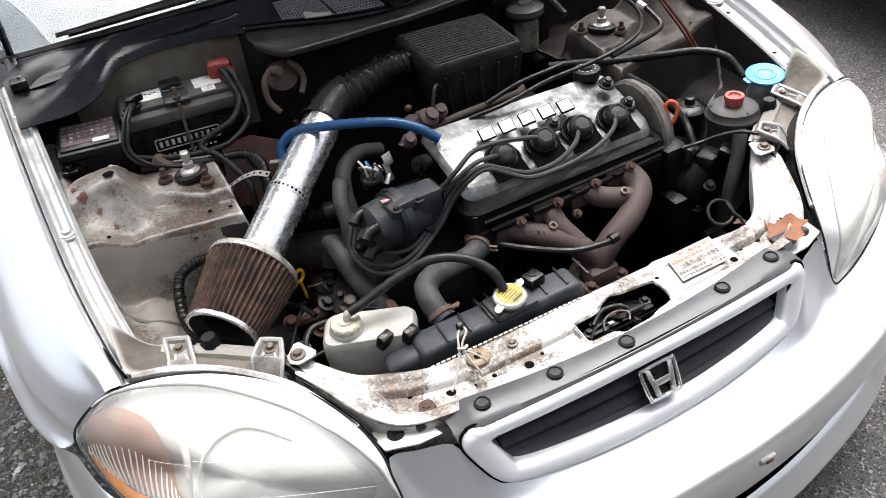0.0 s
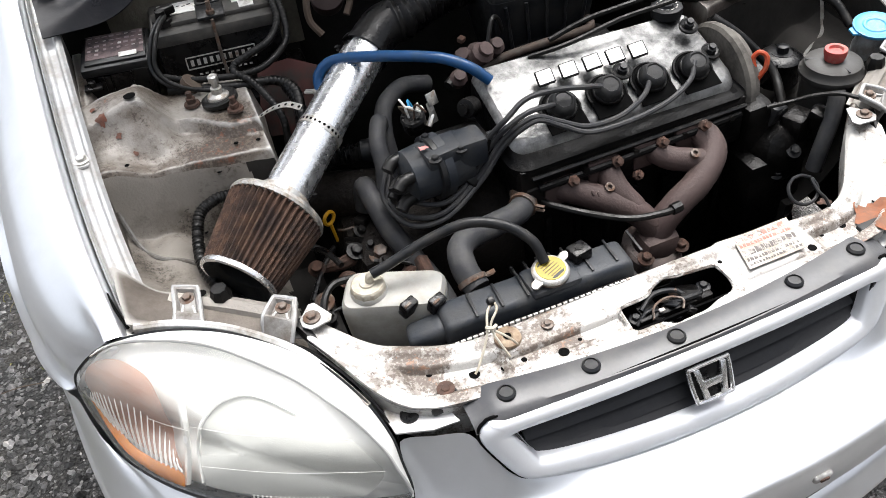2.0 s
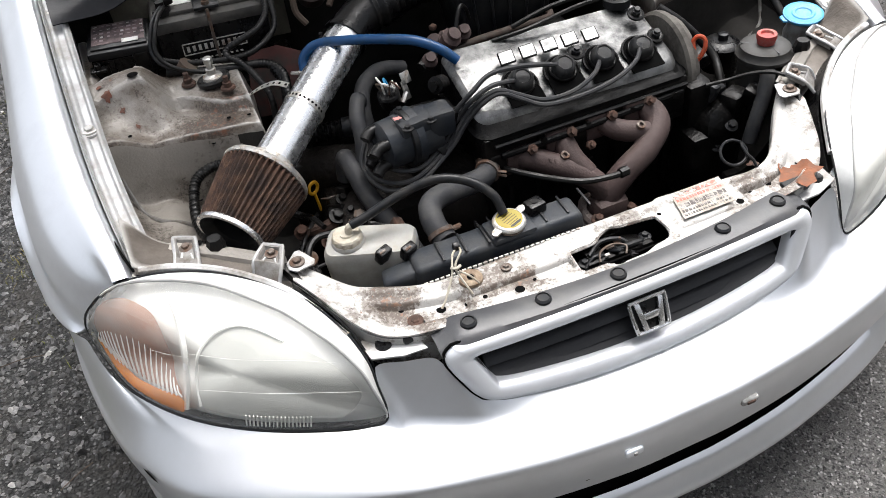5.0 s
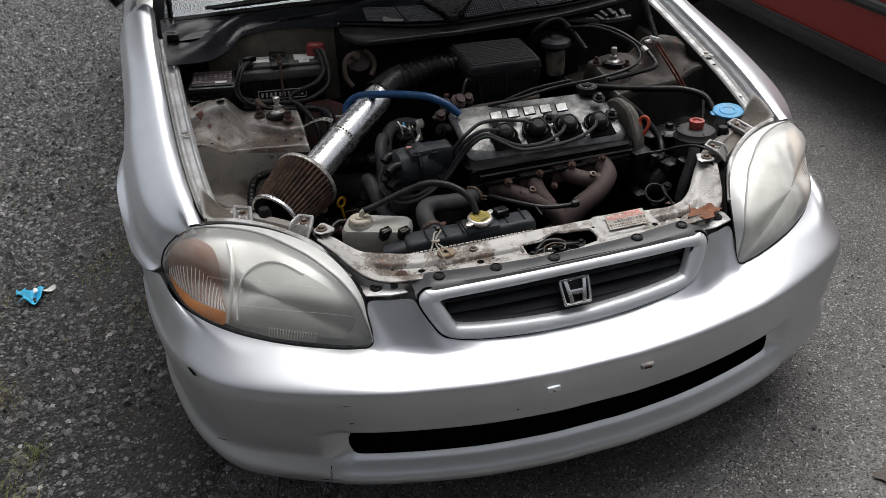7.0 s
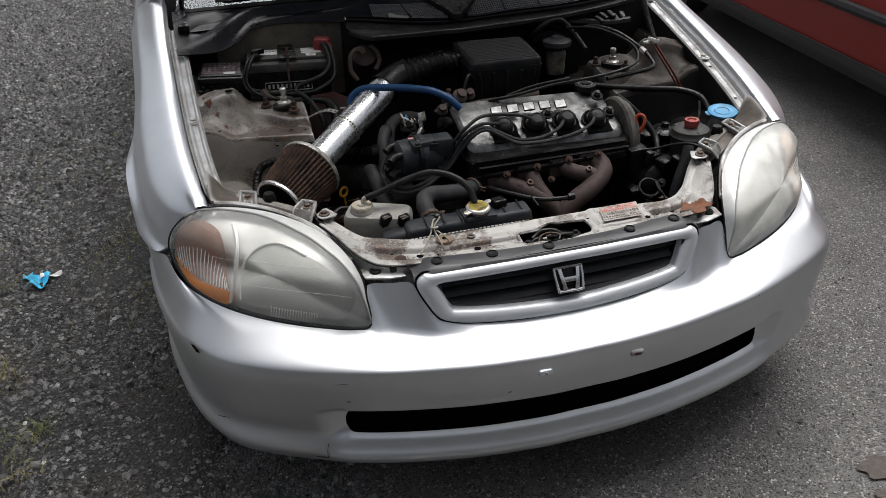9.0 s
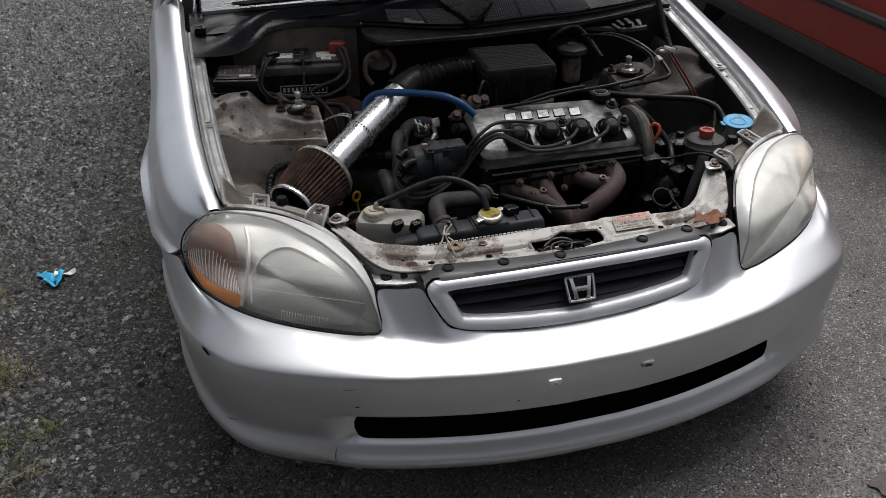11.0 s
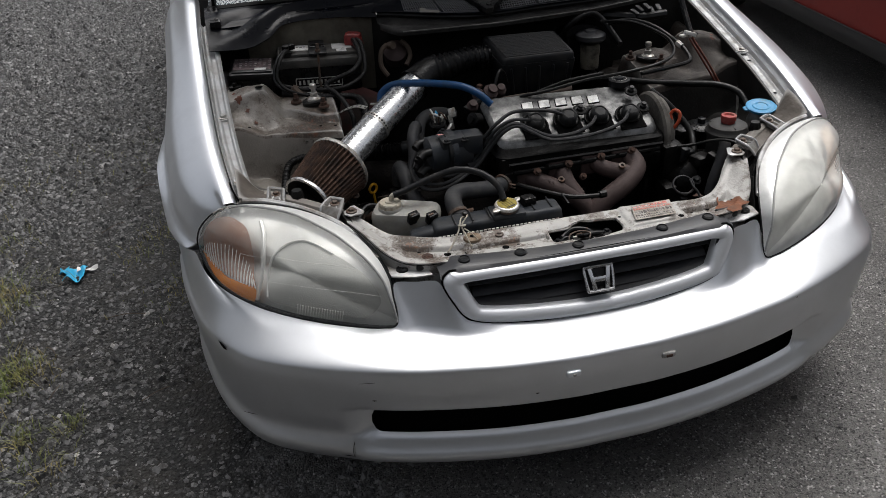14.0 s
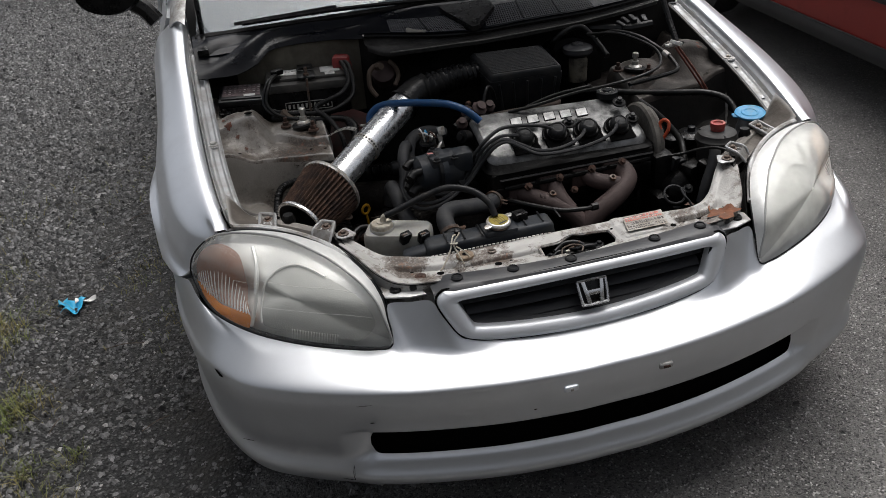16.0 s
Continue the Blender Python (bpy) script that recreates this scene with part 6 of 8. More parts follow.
for x in PLUGS:
    y = 0.541
    m = pose(x, y, cover_point(x, y), tilt, 0, 0)
    # A flat near-black plate on the cover paints the well's shade.
    well = slab([(0.032 * math.cos(radians(a)), 0.032 * math.sin(radians(a))) for a in range(-10, 191, 12)] + [(-0.033, -0.040), (0.033, -0.040)], 0.0022, m @ pose(0, 0, -0.0004), 0)
    part("plug_well_shade", well, VOID, cover, "near-black plate painting the plug well's dark")
    rim = [m @ Vector((0.0325 * math.cos(radians(a)), 0.0325 * math.sin(radians(a)), 0.001)) for a in range(-25, 206, 11)]
    part("well_rim", tube(rim, 0.0026, 6, 2), COVER_BLACK, cover)
    boot = lathe([(0.0235, -0.012), (0.0235, 0.004), (0.0225, 0.012), (0.0215, 0.020), (0.0180, 0.0265), (0.0140, 0.0285), (0.0125, 0.0265), (0.006, 0.0270), (0, 0.0275)], m, 24, lambda a, i: 1 + (0.05 if 1 < i < 6 else 0) * math.cos(6 * a))
    part("plug_boot", boot, BOOT, cover, "dusty black rubber plug boot")
    part("boot_collar", lathe([(0.0245, 0.003), (0.0255, 0.005), (0.0255, 0.008), (0.0240, 0.010)], m, 20), RUBBER, cover)
for x, y in ((0.151, 0.566), (0.316, 0.560), (0.306, 0.612)):
    m = pose(x, y, cover_point(x, y) + 0.001, tilt * 0.8, 0, 0)
    part("cover_washer", lathe([(0.016, -0.001), (0.016, 0.003), (0.013, 0.0045), (0.010, 0.003), (0, 0.003)], m, 22), RUBBER, cover)
    part("cover_nut", lathe([(0.0085, 0.002), (0.0085, 0.010), (0.006, 0.011), (0.006, 0.016), (0, 0.016)], m, 6), BLACK_GREY, cover)
part("oil_filler_cap", join(lathe([(0.026, -0.004), (0.027, 0.004), (0.027, 0.012), (0.022, 0.014), (0.012, 0.013), (0.010, 0.017), (0, 0.017)], pose(0.300, 0.668, 0.684), 24, lambda a, i: 1 + 0.03 * math.cos(8 * a) * (1 if 0 < i < 4 else 0))), BLACK_GREY, cover, "grey ribbed oil cap")
for k in range(12):
    part("cap_mark", box((0.300 + 0.018 * math.cos(k * 0.5236), 0.668 + 0.018 * math.sin(k * 0.5236), 0.6985), (0.005, 0.002, 0.0008), 0, (0, 0, k * 30 + 90)), SUPPORT, cover)
# timing cover


def timing_ring(x, grow):
    pts = []
    for k in range(25):
        a = radians(-35 + 215 * k / 24)
        pts.append(Vector((x, 0.578 + (0.091 + grow) * math.cos(a), 0.585 + (0.091 + grow) * math.sin(a))))
    pts += [Vector((x, 0.478 - grow, 0.40)), Vector((x, 0.66 + grow, 0.40))]
    return pts


part("timing_cover", stack([timing_ring(0.343, 0.0), timing_ring(0.348, 0.006), timing_ring(0.358, 0.006), timing_ring(0.361, -0.002), timing_ring(0.374, -0.006), timing_ring(0.379, -0.014)]), BEIGE, engine, "dusty grey-brown timing cover")
# front edge details of the head
for k in range(4):
    part("head_bolt", lathe([(0.006, 0), (0.006, 0.012), (0, 0.012)], aim((0.03 + 0.09 * k, 0.474, 0.582), (0, -1, 0.2)), 6), DARK, block)
part("head_rail", tube([(-0.05, 0.470, 0.575), (0.10, 0.466, 0.580), (0.32, 0.470, 0.584)], 0.006, 8, 6), COVER_BLACK, block)

# exhaust manifold
manifold = part("exhaust_manifold", join(
    tube([(-0.018, 0.500, 0.556), (-0.006, 0.482, 0.553), (0.029, 0.459, 0.540), (0.068, 0.430, 0.525), (0.100, 0.408, 0.503), (0.116, 0.396, 0.470), (0.118, 0.390, 0.44)], 0.0215, 14, 6),
    tube([(0.070, 0.500, 0.566), (0.073, 0.475, 0.560), (0.076, 0.445, 0.541), (0.092, 0.418, 0.515)], 0.0205, 14, 5),
    tube([(0.152, 0.500, 0.573), (0.158, 0.477, 0.569), (0.176, 0.453, 0.560), (0.212, 0.436, 0.553), (0.232, 0.430, 0.548)], 0.0195, 14, 5),
    tube([(0.240, 0.500, 0.577), (0.249, 0.472, 0.571), (0.247, 0.438, 0.555), (0.203, 0.408, 0.533), (0.158, 0.398, 0.511), (0.126, 0.394, 0.480), (0.119, 0.390, 0.44)], 0.0235, 14, 6),
    box((0.118, 0.388, 0.452), (0.068, 0.052, 0.05), 0.016)), IRON, engine, "heat-browned cast iron exhaust manifold")
for x, z in ((-0.012, 0.560), (0.066, 0.568), (0.148, 0.574), (0.226, 0.578)):
    part("port_flange", box((x, 0.474, z - 0.006), (0.058, 0.012, 0.05), 0.006), IRON, manifold)
    part("manifold_nut", lathe([(0.010, 0), (0.010, 0.008), (0.006, 0.009), (0.006, 0.018), (0, 0.018)], aim((x + 0.018, 0.466, z + 0.012), (0, -0.8, 0.6)), 6), RUST, manifold, "rusted stud nut")
part("manifold_nut", lathe([(0.009, 0), (0.009, 0.008), (0.005, 0.009), (0.005, 0.016), (0, 0.016)], aim((0.118, 0.456, 0.546), (0, -0.8, 0.6)), 6), RUST, manifold)
for x, y, z in ((0.058, 0.440, 0.556), (0.205, 0.428, 0.574)):
    part("cast_boss", lathe([(0.008, -0.006), (0.008, 0.003), (0.004, 0.003), (0.004, -0.002), (0, -0.002)], aim((x, y, z), (0, -0.5, 1)), 16), RUSTY_STEEL, manifold)
for x, y, z in ((0.030, 0.442, 0.555), (0.038, 0.438, 0.552), (0.226, 0.404, 0.556), (0.232, 0.410, 0.562)):
    part("cast_mark", box((x, y, z), (0.005, 0.003, 0.008), 0.001, (-40, 0, 0)), IRON, manifold)
part("downpipe_flange", lathe([(0.044, -0.030), (0.047, -0.012), (0.049, 0.0), (0.044, 0.007), (0.036, 0.010), (0.034, 0.0), (0, 0.0)], pose(0.114, 0.396, 0.440, 10, 6, 0), 30, lambda a, i: 1 + 0.03 * math.sin(3 * a + i)), FLAKED_IRON, manifold, "flaking downpipe flange")
part("downpipe", tube([(0.12, 0.378, 0.43), (0.122, 0.370, 0.33), (0.125, 0.40, 0.22)], 0.035, 14, 5), IRON, manifold)
for dx in (-0.03, 0.035):
    bolt(manifold, (0.114 + dx, 0.366, 0.450), (0, -0.3, 1), 0.008, 0.01, RUST)

# distributor with its lead towers
dist = part("distributor", lathe([(0.020, -0.10), (0.020, -0.03), (0.042, -0.026), (0.045, 0.01), (0.052, 0.012), (0.052, 0.026), (0.046, 0.030), (0.043, 0.075), (0.030, 0.083), (0, 0.083)], aim((-0.160, 0.565, 0.612), (-1, -0.12, 0.02)), 24), DIST_GREY, engine, "dusty black distributor")
part("ignition_module", box((-0.175, 0.550, 0.640), (0.070, 0.05, 0.040), 0.006, (0, 0, 8)), DIST_GREY, dist)
part("module_block", box((-0.130, 0.550, 0.636), (0.05, 0.05, 0.05), 0.008), DIST_GREY, dist)
part("drive_housing", box((-0.13, 0.575, 0.610), (0.08, 0.070, 0.070), 0.010), DARK, dist)
part("cap_ring", lathe([(0.050, 0.0), (0.053, 0.002), (0.053, 0.010), (0.050, 0.012)], aim((-0.185, 0.562, 0.612), (-1, -0.12, 0.02)), 24), BLACK_GREY, dist)
for dy, dz in ((-0.030, 0.018), (-0.028, -0.022), (0.012, -0.028), (0.014, 0.026), (-0.006, 0.0)):
    part("lead_tower", tube([(-0.232, 0.560 + dy, 0.614 + dz), (-0.250, 0.556 + dy, 0.613 + dz), (-0.262, 0.548 + dy, 0.606 + dz)], 0.0105, 10, 4), RUBBER, dist)
for x, y, z in ((-0.195, 0.522, 0.655), (-0.150, 0.530, 0.652), (-0.19, 0.575, 0.660)):
    bolt(dist, (x, y, z), r=0.006, material=BLACK_GREY)
part("paint_dab", patch(-0.205, 0.545, 0.010, 0.008, 31, lambda x, y: 0.6665), surf("pink_paint_dab", (0.55, 0.22, 0.2), 0.7, 0, 0.2, 80), dist)
part("clamp_bolt", lathe([(0.016, -0.01), (0.016, 0.014), (0.009, 0.016), (0.009, 0.024), (0, 0.024)], aim((-0.098, 0.612, 0.664), (-0.7, -0.5, 0.3)), 12), DARK, dist)

# spark plug leads, looped under the distributor and clipped together
LEADS = (
    [(-0.249, 0.580, 0.612), (-0.232, 0.560, 0.590), (-0.187, 0.541, 0.580), (-0.138, 0.544, 0.592), (-0.098, 0.548, 0.640), (-0.072, 0.529, 0.680), (-0.034, 0.535, 0.700), (0.015, 0.530, 0.702), (0.060, 0.520, 0.697), (0.085, 0.530, 0.684), (0.102, 0.534, 0.676)],
    [(-0.251, 0.579, 0.600), (-0.235, 0.544, 0.575), (-0.188, 0.520, 0.570), (-0.131, 0.539, 0.588), (-0.091, 0.543, 0.636), (-0.067, 0.519, 0.676), (-0.039, 0.515, 0.690), (-0.005, 0.522, 0.684), (0.018, 0.534, 0.674)],
    [(-0.251, 0.600, 0.600), (-0.266, 0.571, 0.565), (-0.239, 0.533, 0.550), (-0.193, 0.511, 0.560), (-0.126, 0.533, 0.585), (-0.085, 0.535, 0.632), (-0.061, 0.513, 0.672), (-0.033, 0.504, 0.685), (0.0, 0.496, 0.670), (0.045, 0.486, 0.650), (0.105, 0.490, 0.646), (0.155, 0.506, 0.656), (0.183, 0.530, 0.672)],
    [(-0.253, 0.600, 0.610), (-0.273, 0.577, 0.570), (-0.250, 0.532, 0.540), (-0.196, 0.507, 0.550), (-0.122, 0.528, 0.582), (-0.082, 0.530, 0.628), (-0.058, 0.508, 0.668), (-0.030, 0.500, 0.680), (0.002, 0.490, 0.664), (0.045, 0.478, 0.644), (0.120, 0.478, 0.640), (0.190, 0.488, 0.644), (0.242, 0.508, 0.654), (0.264, 0.530, 0.670)])
for pts in LEADS:
    single("spark_plug_lead", tube(pts, 0.0044, 8, 6), GREY_RUBBER, "dusty black spark plug lead looped round the engine", "ignition lead", "spark plug leads")
single("lead_clip", box((-0.130, 0.538, 0.590), (0.036, 0.026, 0.009), 0.003, (50, -20, 35)), BLACK, "black plastic clip holding the plug leads", "clip")
single("pickup_lead", tube([(0.03, 0.66, 0.688), (0.10, 0.645, 0.700), (0.20, 0.650, 0.712), (0.30, 0.640, 0.722), (0.40, 0.66, 0.726), (0.47, 0.71, 0.730), (0.485, 0.78, 0.752), (0.43, 0.87, 0.775), (0.36, 0.93, 0.77)], 0.0042, 8, 8), RUBBER, "thin black cable arching over the engine", "cable")
# coolant neck and upper hose
neck = part("thermostat_housing", join(tube([(-0.06, 0.515, 0.540), (-0.066, 0.492, 0.548), (-0.078, 0.470, 0.548)], 0.021, 12, 4), lathe([(0.011, -0.012), (0.012, 0.010), (0.006, 0.010), (0.006, 0.004), (0, 0.004)], Matrix.Translation((-0.061, 0.499, 0.568)), 16)), RUSTY_STEEL, engine, "corroded thermostat neck")
top_hose = thing("radiator_hose", "dusty grey rubber radiator hose with spring clamps", "hose", (-0.15, 0.42, 0.55))
part("hose", tube([(-0.070, 0.482, 0.552), (-0.094, 0.461, 0.552), (-0.142, 0.445, 0.560), (-0.188, 0.425, 0.573), (-0.214, 0.402, 0.577), (-0.222, 0.366, 0.570), (-0.216, 0.336, 0.556)], 0.0195, 14, 7), GREY_RUBBER, top_hose)
spring_band(top_hose, (-0.078, 0.474, 0.552), (-0.7, -0.7, 0.05), 0.020)
spring_band(top_hose, (-0.219, 0.348, 0.562), (0.1, -0.8, -0.5), 0.020)
single("throttle_coolant_hose", join(tube([(-0.045, 0.470, 0.548), (-0.036, 0.452, 0.550), (0.0, 0.410, 0.550), (0.053, 0.372, 0.545), (0.105, 0.358, 0.545), (0.124, 0.358, 0.546)], 0.0055, 8, 6), tube([(0.118, 0.357, 0.546), (0.134, 0.359, 0.546)], 0.009, 8, 2)), RUBBER, "thin black rubber hose in front of the manifold", "hose")
single("lower_hose", tube([(-0.290, 0.660, 0.500), (-0.285, 0.655, 0.545), (-0.282, 0.615, 0.542), (-0.275, 0.572, 0.512), (-0.258, 0.530, 0.480), (-0.235, 0.48, 0.44), (-0.225, 0.42, 0.40)], 0.0185, 12, 7), GREY_RUBBER, "dusty black coolant hose beside the distributor", "hose")
single("bypass_hose", tube([(-0.226, 0.71, 0.600), (-0.230, 0.696, 0.632), (-0.246, 0.662, 0.618), (-0.250, 0.635, 0.590), (-0.258, 0.62, 0.55)], 0.0150, 12, 6), GREY_RUBBER, "brownish bent rubber bypass hose", "hose")
single("heater_hose", tube([(-0.10, 0.815, 0.60), (-0.153, 0.798, 0.620), (-0.202, 0.747, 0.627), (-0.222, 0.705, 0.605), (-0.225, 0.68, 0.57)], 0.0155, 12, 6), GREY_RUBBER, "brownish dusty heater hose", "hose")

# wiring stub with bare ends, and the bracket by it
plug = thing("wiring_connector", "cut wiring plug with bare coloured ends", "connector", (-0.185, 0.655, 0.63))
part("connector_body", join(lathe([(0.020, -0.01), (0.021, 0.014), (0.018, 0.018), (0, 0.018)], pose(-0.182, 0.652, 0.640, 15, -10, 0), 16)), BLACK, plug)
for k in range(7):
    a = k * 0.9
    part("wire_end", tube([(-0.182 + 0.010 * math.cos(a), 0.652 + 0.010 * math.sin(a), 0.655), (-0.186 + 0.016 * math.cos(a + 0.6), 0.650 + 0.014 * math.sin(a), 0.675 + 0.004 * (k % 3)), (-0.178 + 0.012 * math.cos(a + 1.5), 0.640 + 0.01 * math.sin(a), 0.668)], 0.0019, 6, 5), (WHITE, CYAN, WHITE, TAPE, WHITE, RUST, WHITE)[k], plug)
single("steel_bracket", join(box((-0.150, 0.650, 0.650), (0.012, 0.003, 0.035), 0.001, (-20, 0, 20)), box((-0.146, 0.655, 0.672), (0.020, 0.003, 0.022), 0.001, (-20, 0, 20)), tube([(-0.162, 0.64, 0.633), (-0.155, 0.645, 0.64), (-0.150, 0.65, 0.645)], 0.005, 6, 3)), STEEL, "small bent steel bracket with a hole", "bracket")

# gearbox and clutter below the filter
gearbox = thing("gearbox", "oil-stained brown gearbox casing low in the bay", "gearbox", (-0.24, 0.62, 0.17))
# Oily casing, toned near-black so that the shade low down is in it.
part("casing", join(box((-0.22, 0.66, 0.36), (0.26, 0.26, 0.26), 0.05), lathe([(0.12, -0.06), (0.125, 0.0), (0.10, 0.05), (0, 0.06)], aim((-0.12, 0.62, 0.42), (-1, 0, 0)), 24), tube([(-0.36, 0.74, 0.49), (-0.29, 0.70, 0.50), (-0.24, 0.67, 0.50)], 0.045, 10, 4)), surf("oily_shaded_alloy", (0.010, 0.0075, 0.006), 0.5, 0.4, 0.4, 18, (0.004, 0.0032, 0.0026), 0.5, 26, 0.8, 0.9, 120, soft=0.15, spec=0.2), gearbox)
part("arm", join(tube([(-0.40, 0.60, 0.45), (-0.36, 0.585, 0.462), (-0.32, 0.59, 0.468), (-0.29, 0.60, 0.466)], 0.008, 8, 5, lambda s, u: 0.6 + 0.9 * math.sin(math.pi * u)), lathe([(0.010, -0.014), (0.015, 0.008), (0.009, 0.01), (0.009, 0.024), (0, 0.024)], pose(-0.405, 0.598, 0.455, 30, 0, 0), 12)), RUST, gearbox, "rusty gearchange arm")
bolt(gearbox, (-0.300, 0.560, 0.475), (0, -0.2, 1), 0.012, 0.014, RUSTY_STEEL)
bolt(gearbox, (-0.365, 0.545, 0.46), (0, -0.2, 1), 0.010, 0.012, RUST)
rng = random.Random(77)
for k in range(34):
    x, y = rng.uniform(-0.42, -0.20), rng.uniform(0.46, 0.76)
    z = 0.495 - 0.06 * abs(x + 0.30) / 0.12 * rng.random() - 0.02 * rng.random()
    turn = (rng.uniform(-35, 35), rng.uniform(-35, 35), rng.uniform(0, 180))
    tone = (DARK, BLACK_GREY, DARK, RUST, BLACK, RUSTY_STEEL)[k % 6]
    if k % 3 == 0:
        part("bracket_plate", box((x, y, z), (rng.uniform(0.02, 0.05), rng.uniform(0.01, 0.02), rng.uniform(0.006, 0.02)), 0.003, turn), tone, gearbox)
    elif k % 3 == 1:
        d = Vector((rng.uniform(-1, 1), rng.uniform(-1, 1), rng.uniform(-0.3, 0.3))).normalized() * rng.uniform(0.03, 0.06)
        p = Vector((x, y, z))
        part("small_pipe", tube([p - d, p + Vector((0, 0, 0.010)), p + d], rng.uniform(0.003, 0.007), 8, 4), tone, gearbox)
    else:
        bolt(gearbox, (x, y, z), (rng.uniform(-0.4, 0.4), -0.4, 1), rng.uniform(0.006, 0.010), 0.010, tone)
part("dipstick_ring", tube([(-0.354 + 0.010 * math.cos(k * 0.7), 0.672 + 0.006 * math.cos(k * 0.7), 0.492 + 0.012 * math.sin(k * 0.7)) for k in range(10)], 0.0035, 6, 2), RING_YELLOW, gearbox, "yellow dipstick ring")
part("dipstick_stem", tube([(-0.354, 0.672, 0.480), (-0.350, 0.668, 0.44)], 0.003, 6, 3), RING_YELLOW, gearbox)
part("wire_clip", tube([(-0.345, 0.66, 0.47), (-0.335, 0.645, 0.478), (-0.315, 0.640, 0.48), (-0.31, 0.62, 0.474), (-0.325, 0.605, 0.468)], 0.0025, 6, 5), RUSTY_STEEL, gearbox)
single("corrugated_conduit", tube([(-0.33, 0.745, 0.560), (-0.29, 0.735, 0.562), (-0.255, 0.728, 0.562), (-0.215, 0.718, 0.565)], 0.017, 12, 24, ribs(0.008, 0.10)), BLACK, "black corrugated conduit with a grey collar", "conduit")
single("conduit_collar", tube([(-0.262, 0.730, 0.562), (-0.235, 0.723, 0.563)], 0.021, 12, 2), BLACK_GREY, "grey plastic collar on a conduit", "collar")
single("low_pipe", tube([(-0.42, 0.72, 0.52), (-0.33, 0.71, 0.515), (-0.27, 0.70, 0.535)], 0.012, 8, 5), RUBBER, "dark rubber pipe low beside the gearbox", "pipe")

# ---- cold air intake ----
filt = thing("cone_air_filter", "brown pleated cone air filter with chrome rings", "air filter", (-0.47, 0.58, 0.45))
F_BASE, P_TOP = Vector((-0.438, 0.592, 0.606)), Vector((-0.187, 0.831, 0.703))
F_DIR = (F_BASE - P_TOP).normalized()
FM = aim(F_BASE, F_DIR)
FL = 0.126
part("pleats", lathe([(0.060, 0.0), (0.073, 0.004), (0.071, 0.02), (0.067, 0.05), (0.063, 0.08), (0.059, 0.11), (0.056, FL), (0.0545, FL)], FM, 220, cap=False, wave=lambda a, i: 1 + (0.065 if 0 < i < 7 else 0) * (1 if math.sin(44 * a) > 0 else -1) * abs(math.sin(44 * a)) ** 0.5), COTTON, filt, "dirty brown cotton pleats")
part("base_ring", lathe([(0.040, -0.006), (0.070, -0.006), (0.076, -0.004), (0.0785, 0.002), (0.077, 0.007), (0.060, 0.007)], FM, 48), STEEL, filt, "dull chrome clamp ring")
part("end_ring", lathe([(0.056, FL - 0.006), (0.060, FL - 0.004), (0.0615, FL), (0.061, FL + 0.004), (0.058, FL + 0.0055), (0.055, FL + 0.005)], FM, 56, cap=False), CHROME, filt, "chrome end ring")
part("end_rubber", lathe([(0.0552, FL + 0.0045), (0.051, FL + 0.002), (0.046, FL - 0.004), (0.042, FL - 0.005), (0.038, FL - 0.009), (0.036, FL - 0.034), (0, FL - 0.034)], FM, 48, cap=False), BLACK_GREY, filt, "black rubber end with a deep hollow")
part("collar_clamp", lathe([(0.0405, -0.028), (0.042, -0.028), (0.042, -0.014), (0.0405, -0.014)], FM, 36), STEEL, filt)
pipe = thing("intake_pipe", "polished aluminium intake pipe held by perforated strap", "pipe", (-0.31, 0.72, 0.6))

pipe_pts = [F_BASE + F_DIR * 0.01, F_BASE.lerp(P_TOP, 0.25) + Vector((0, 0, 0.001)), F_BASE.lerp(P_TOP, 0.5) + Vector((0, 0, 0.002)), F_BASE.lerp(P_TOP, 0.75) + Vector((0, 0, 0.001)), F_BASE.lerp(P_TOP, 0.955)]
part("pipe_body", tube(pipe_pts, 0.0365, 28, 5), ALU, pipe, "polished aluminium tube")
m_clamp = aim(F_BASE.lerp(P_TOP, 0.43) + Vector((0, 0, 0.001)), P_TOP - F_BASE + Vector((0.03, -0.02, 0.02)))
band = part("strap", lathe([(0.0372, -0.006), (0.0388, -0.006), (0.0388, 0.006), (0.0372, 0.006)], m_clamp, 36), STEEL, pipe, "perforated galvanised strap")
TAIL = smooth_path([(-0.345, 0.722, 0.687), (-0.362, 0.744, 0.686), (-0.382, 0.760, 0.678), (-0.402, 0.768, 0.668), (-0.420, 0.768, 0.660)], 6)
AXIS = (P_TOP - F_BASE).normalized()
part("strap_tail", sheet(lambda u, v: TAIL[min(int(u * 24), 24)] + AXIS * 0.012 * (v - 0.5), 24, 1, None, 0.0012), STEEL, pipe)
for k in range(1, 24, 3):
    q = TAIL[k]
    part("strap_hole", lathe([(0.0028, 0), (0, 0.0003)], aim(q + Vector((0, -0.001, 0.0016)), (TAIL[k + 1] - TAIL[k - 1]).cross(AXIS) * (1 if (TAIL[k + 1] - TAIL[k - 1]).cross(AXIS).z > 0 else -1)), 8), VOID, pipe)
for k in range(14):
    a = radians(20 + 12 * k)
    q = m_clamp @ Vector((0.0391 * math.cos(a), 0.0391 * math.sin(a), 0))
    part("strap_hole", lathe([(0.0026, 0), (0, 0.0003)], aim(q, m_clamp.to_3x3() @ Vector((math.cos(a), math.sin(a), 0))), 8), VOID, pipe)
part("breather_stub", tube([(-0.262, 0.785, 0.690), (-0.285, 0.782, 0.672), (-0.296, 0.780, 0.662)], 0.009, 10, 3), STEEL, pipe)
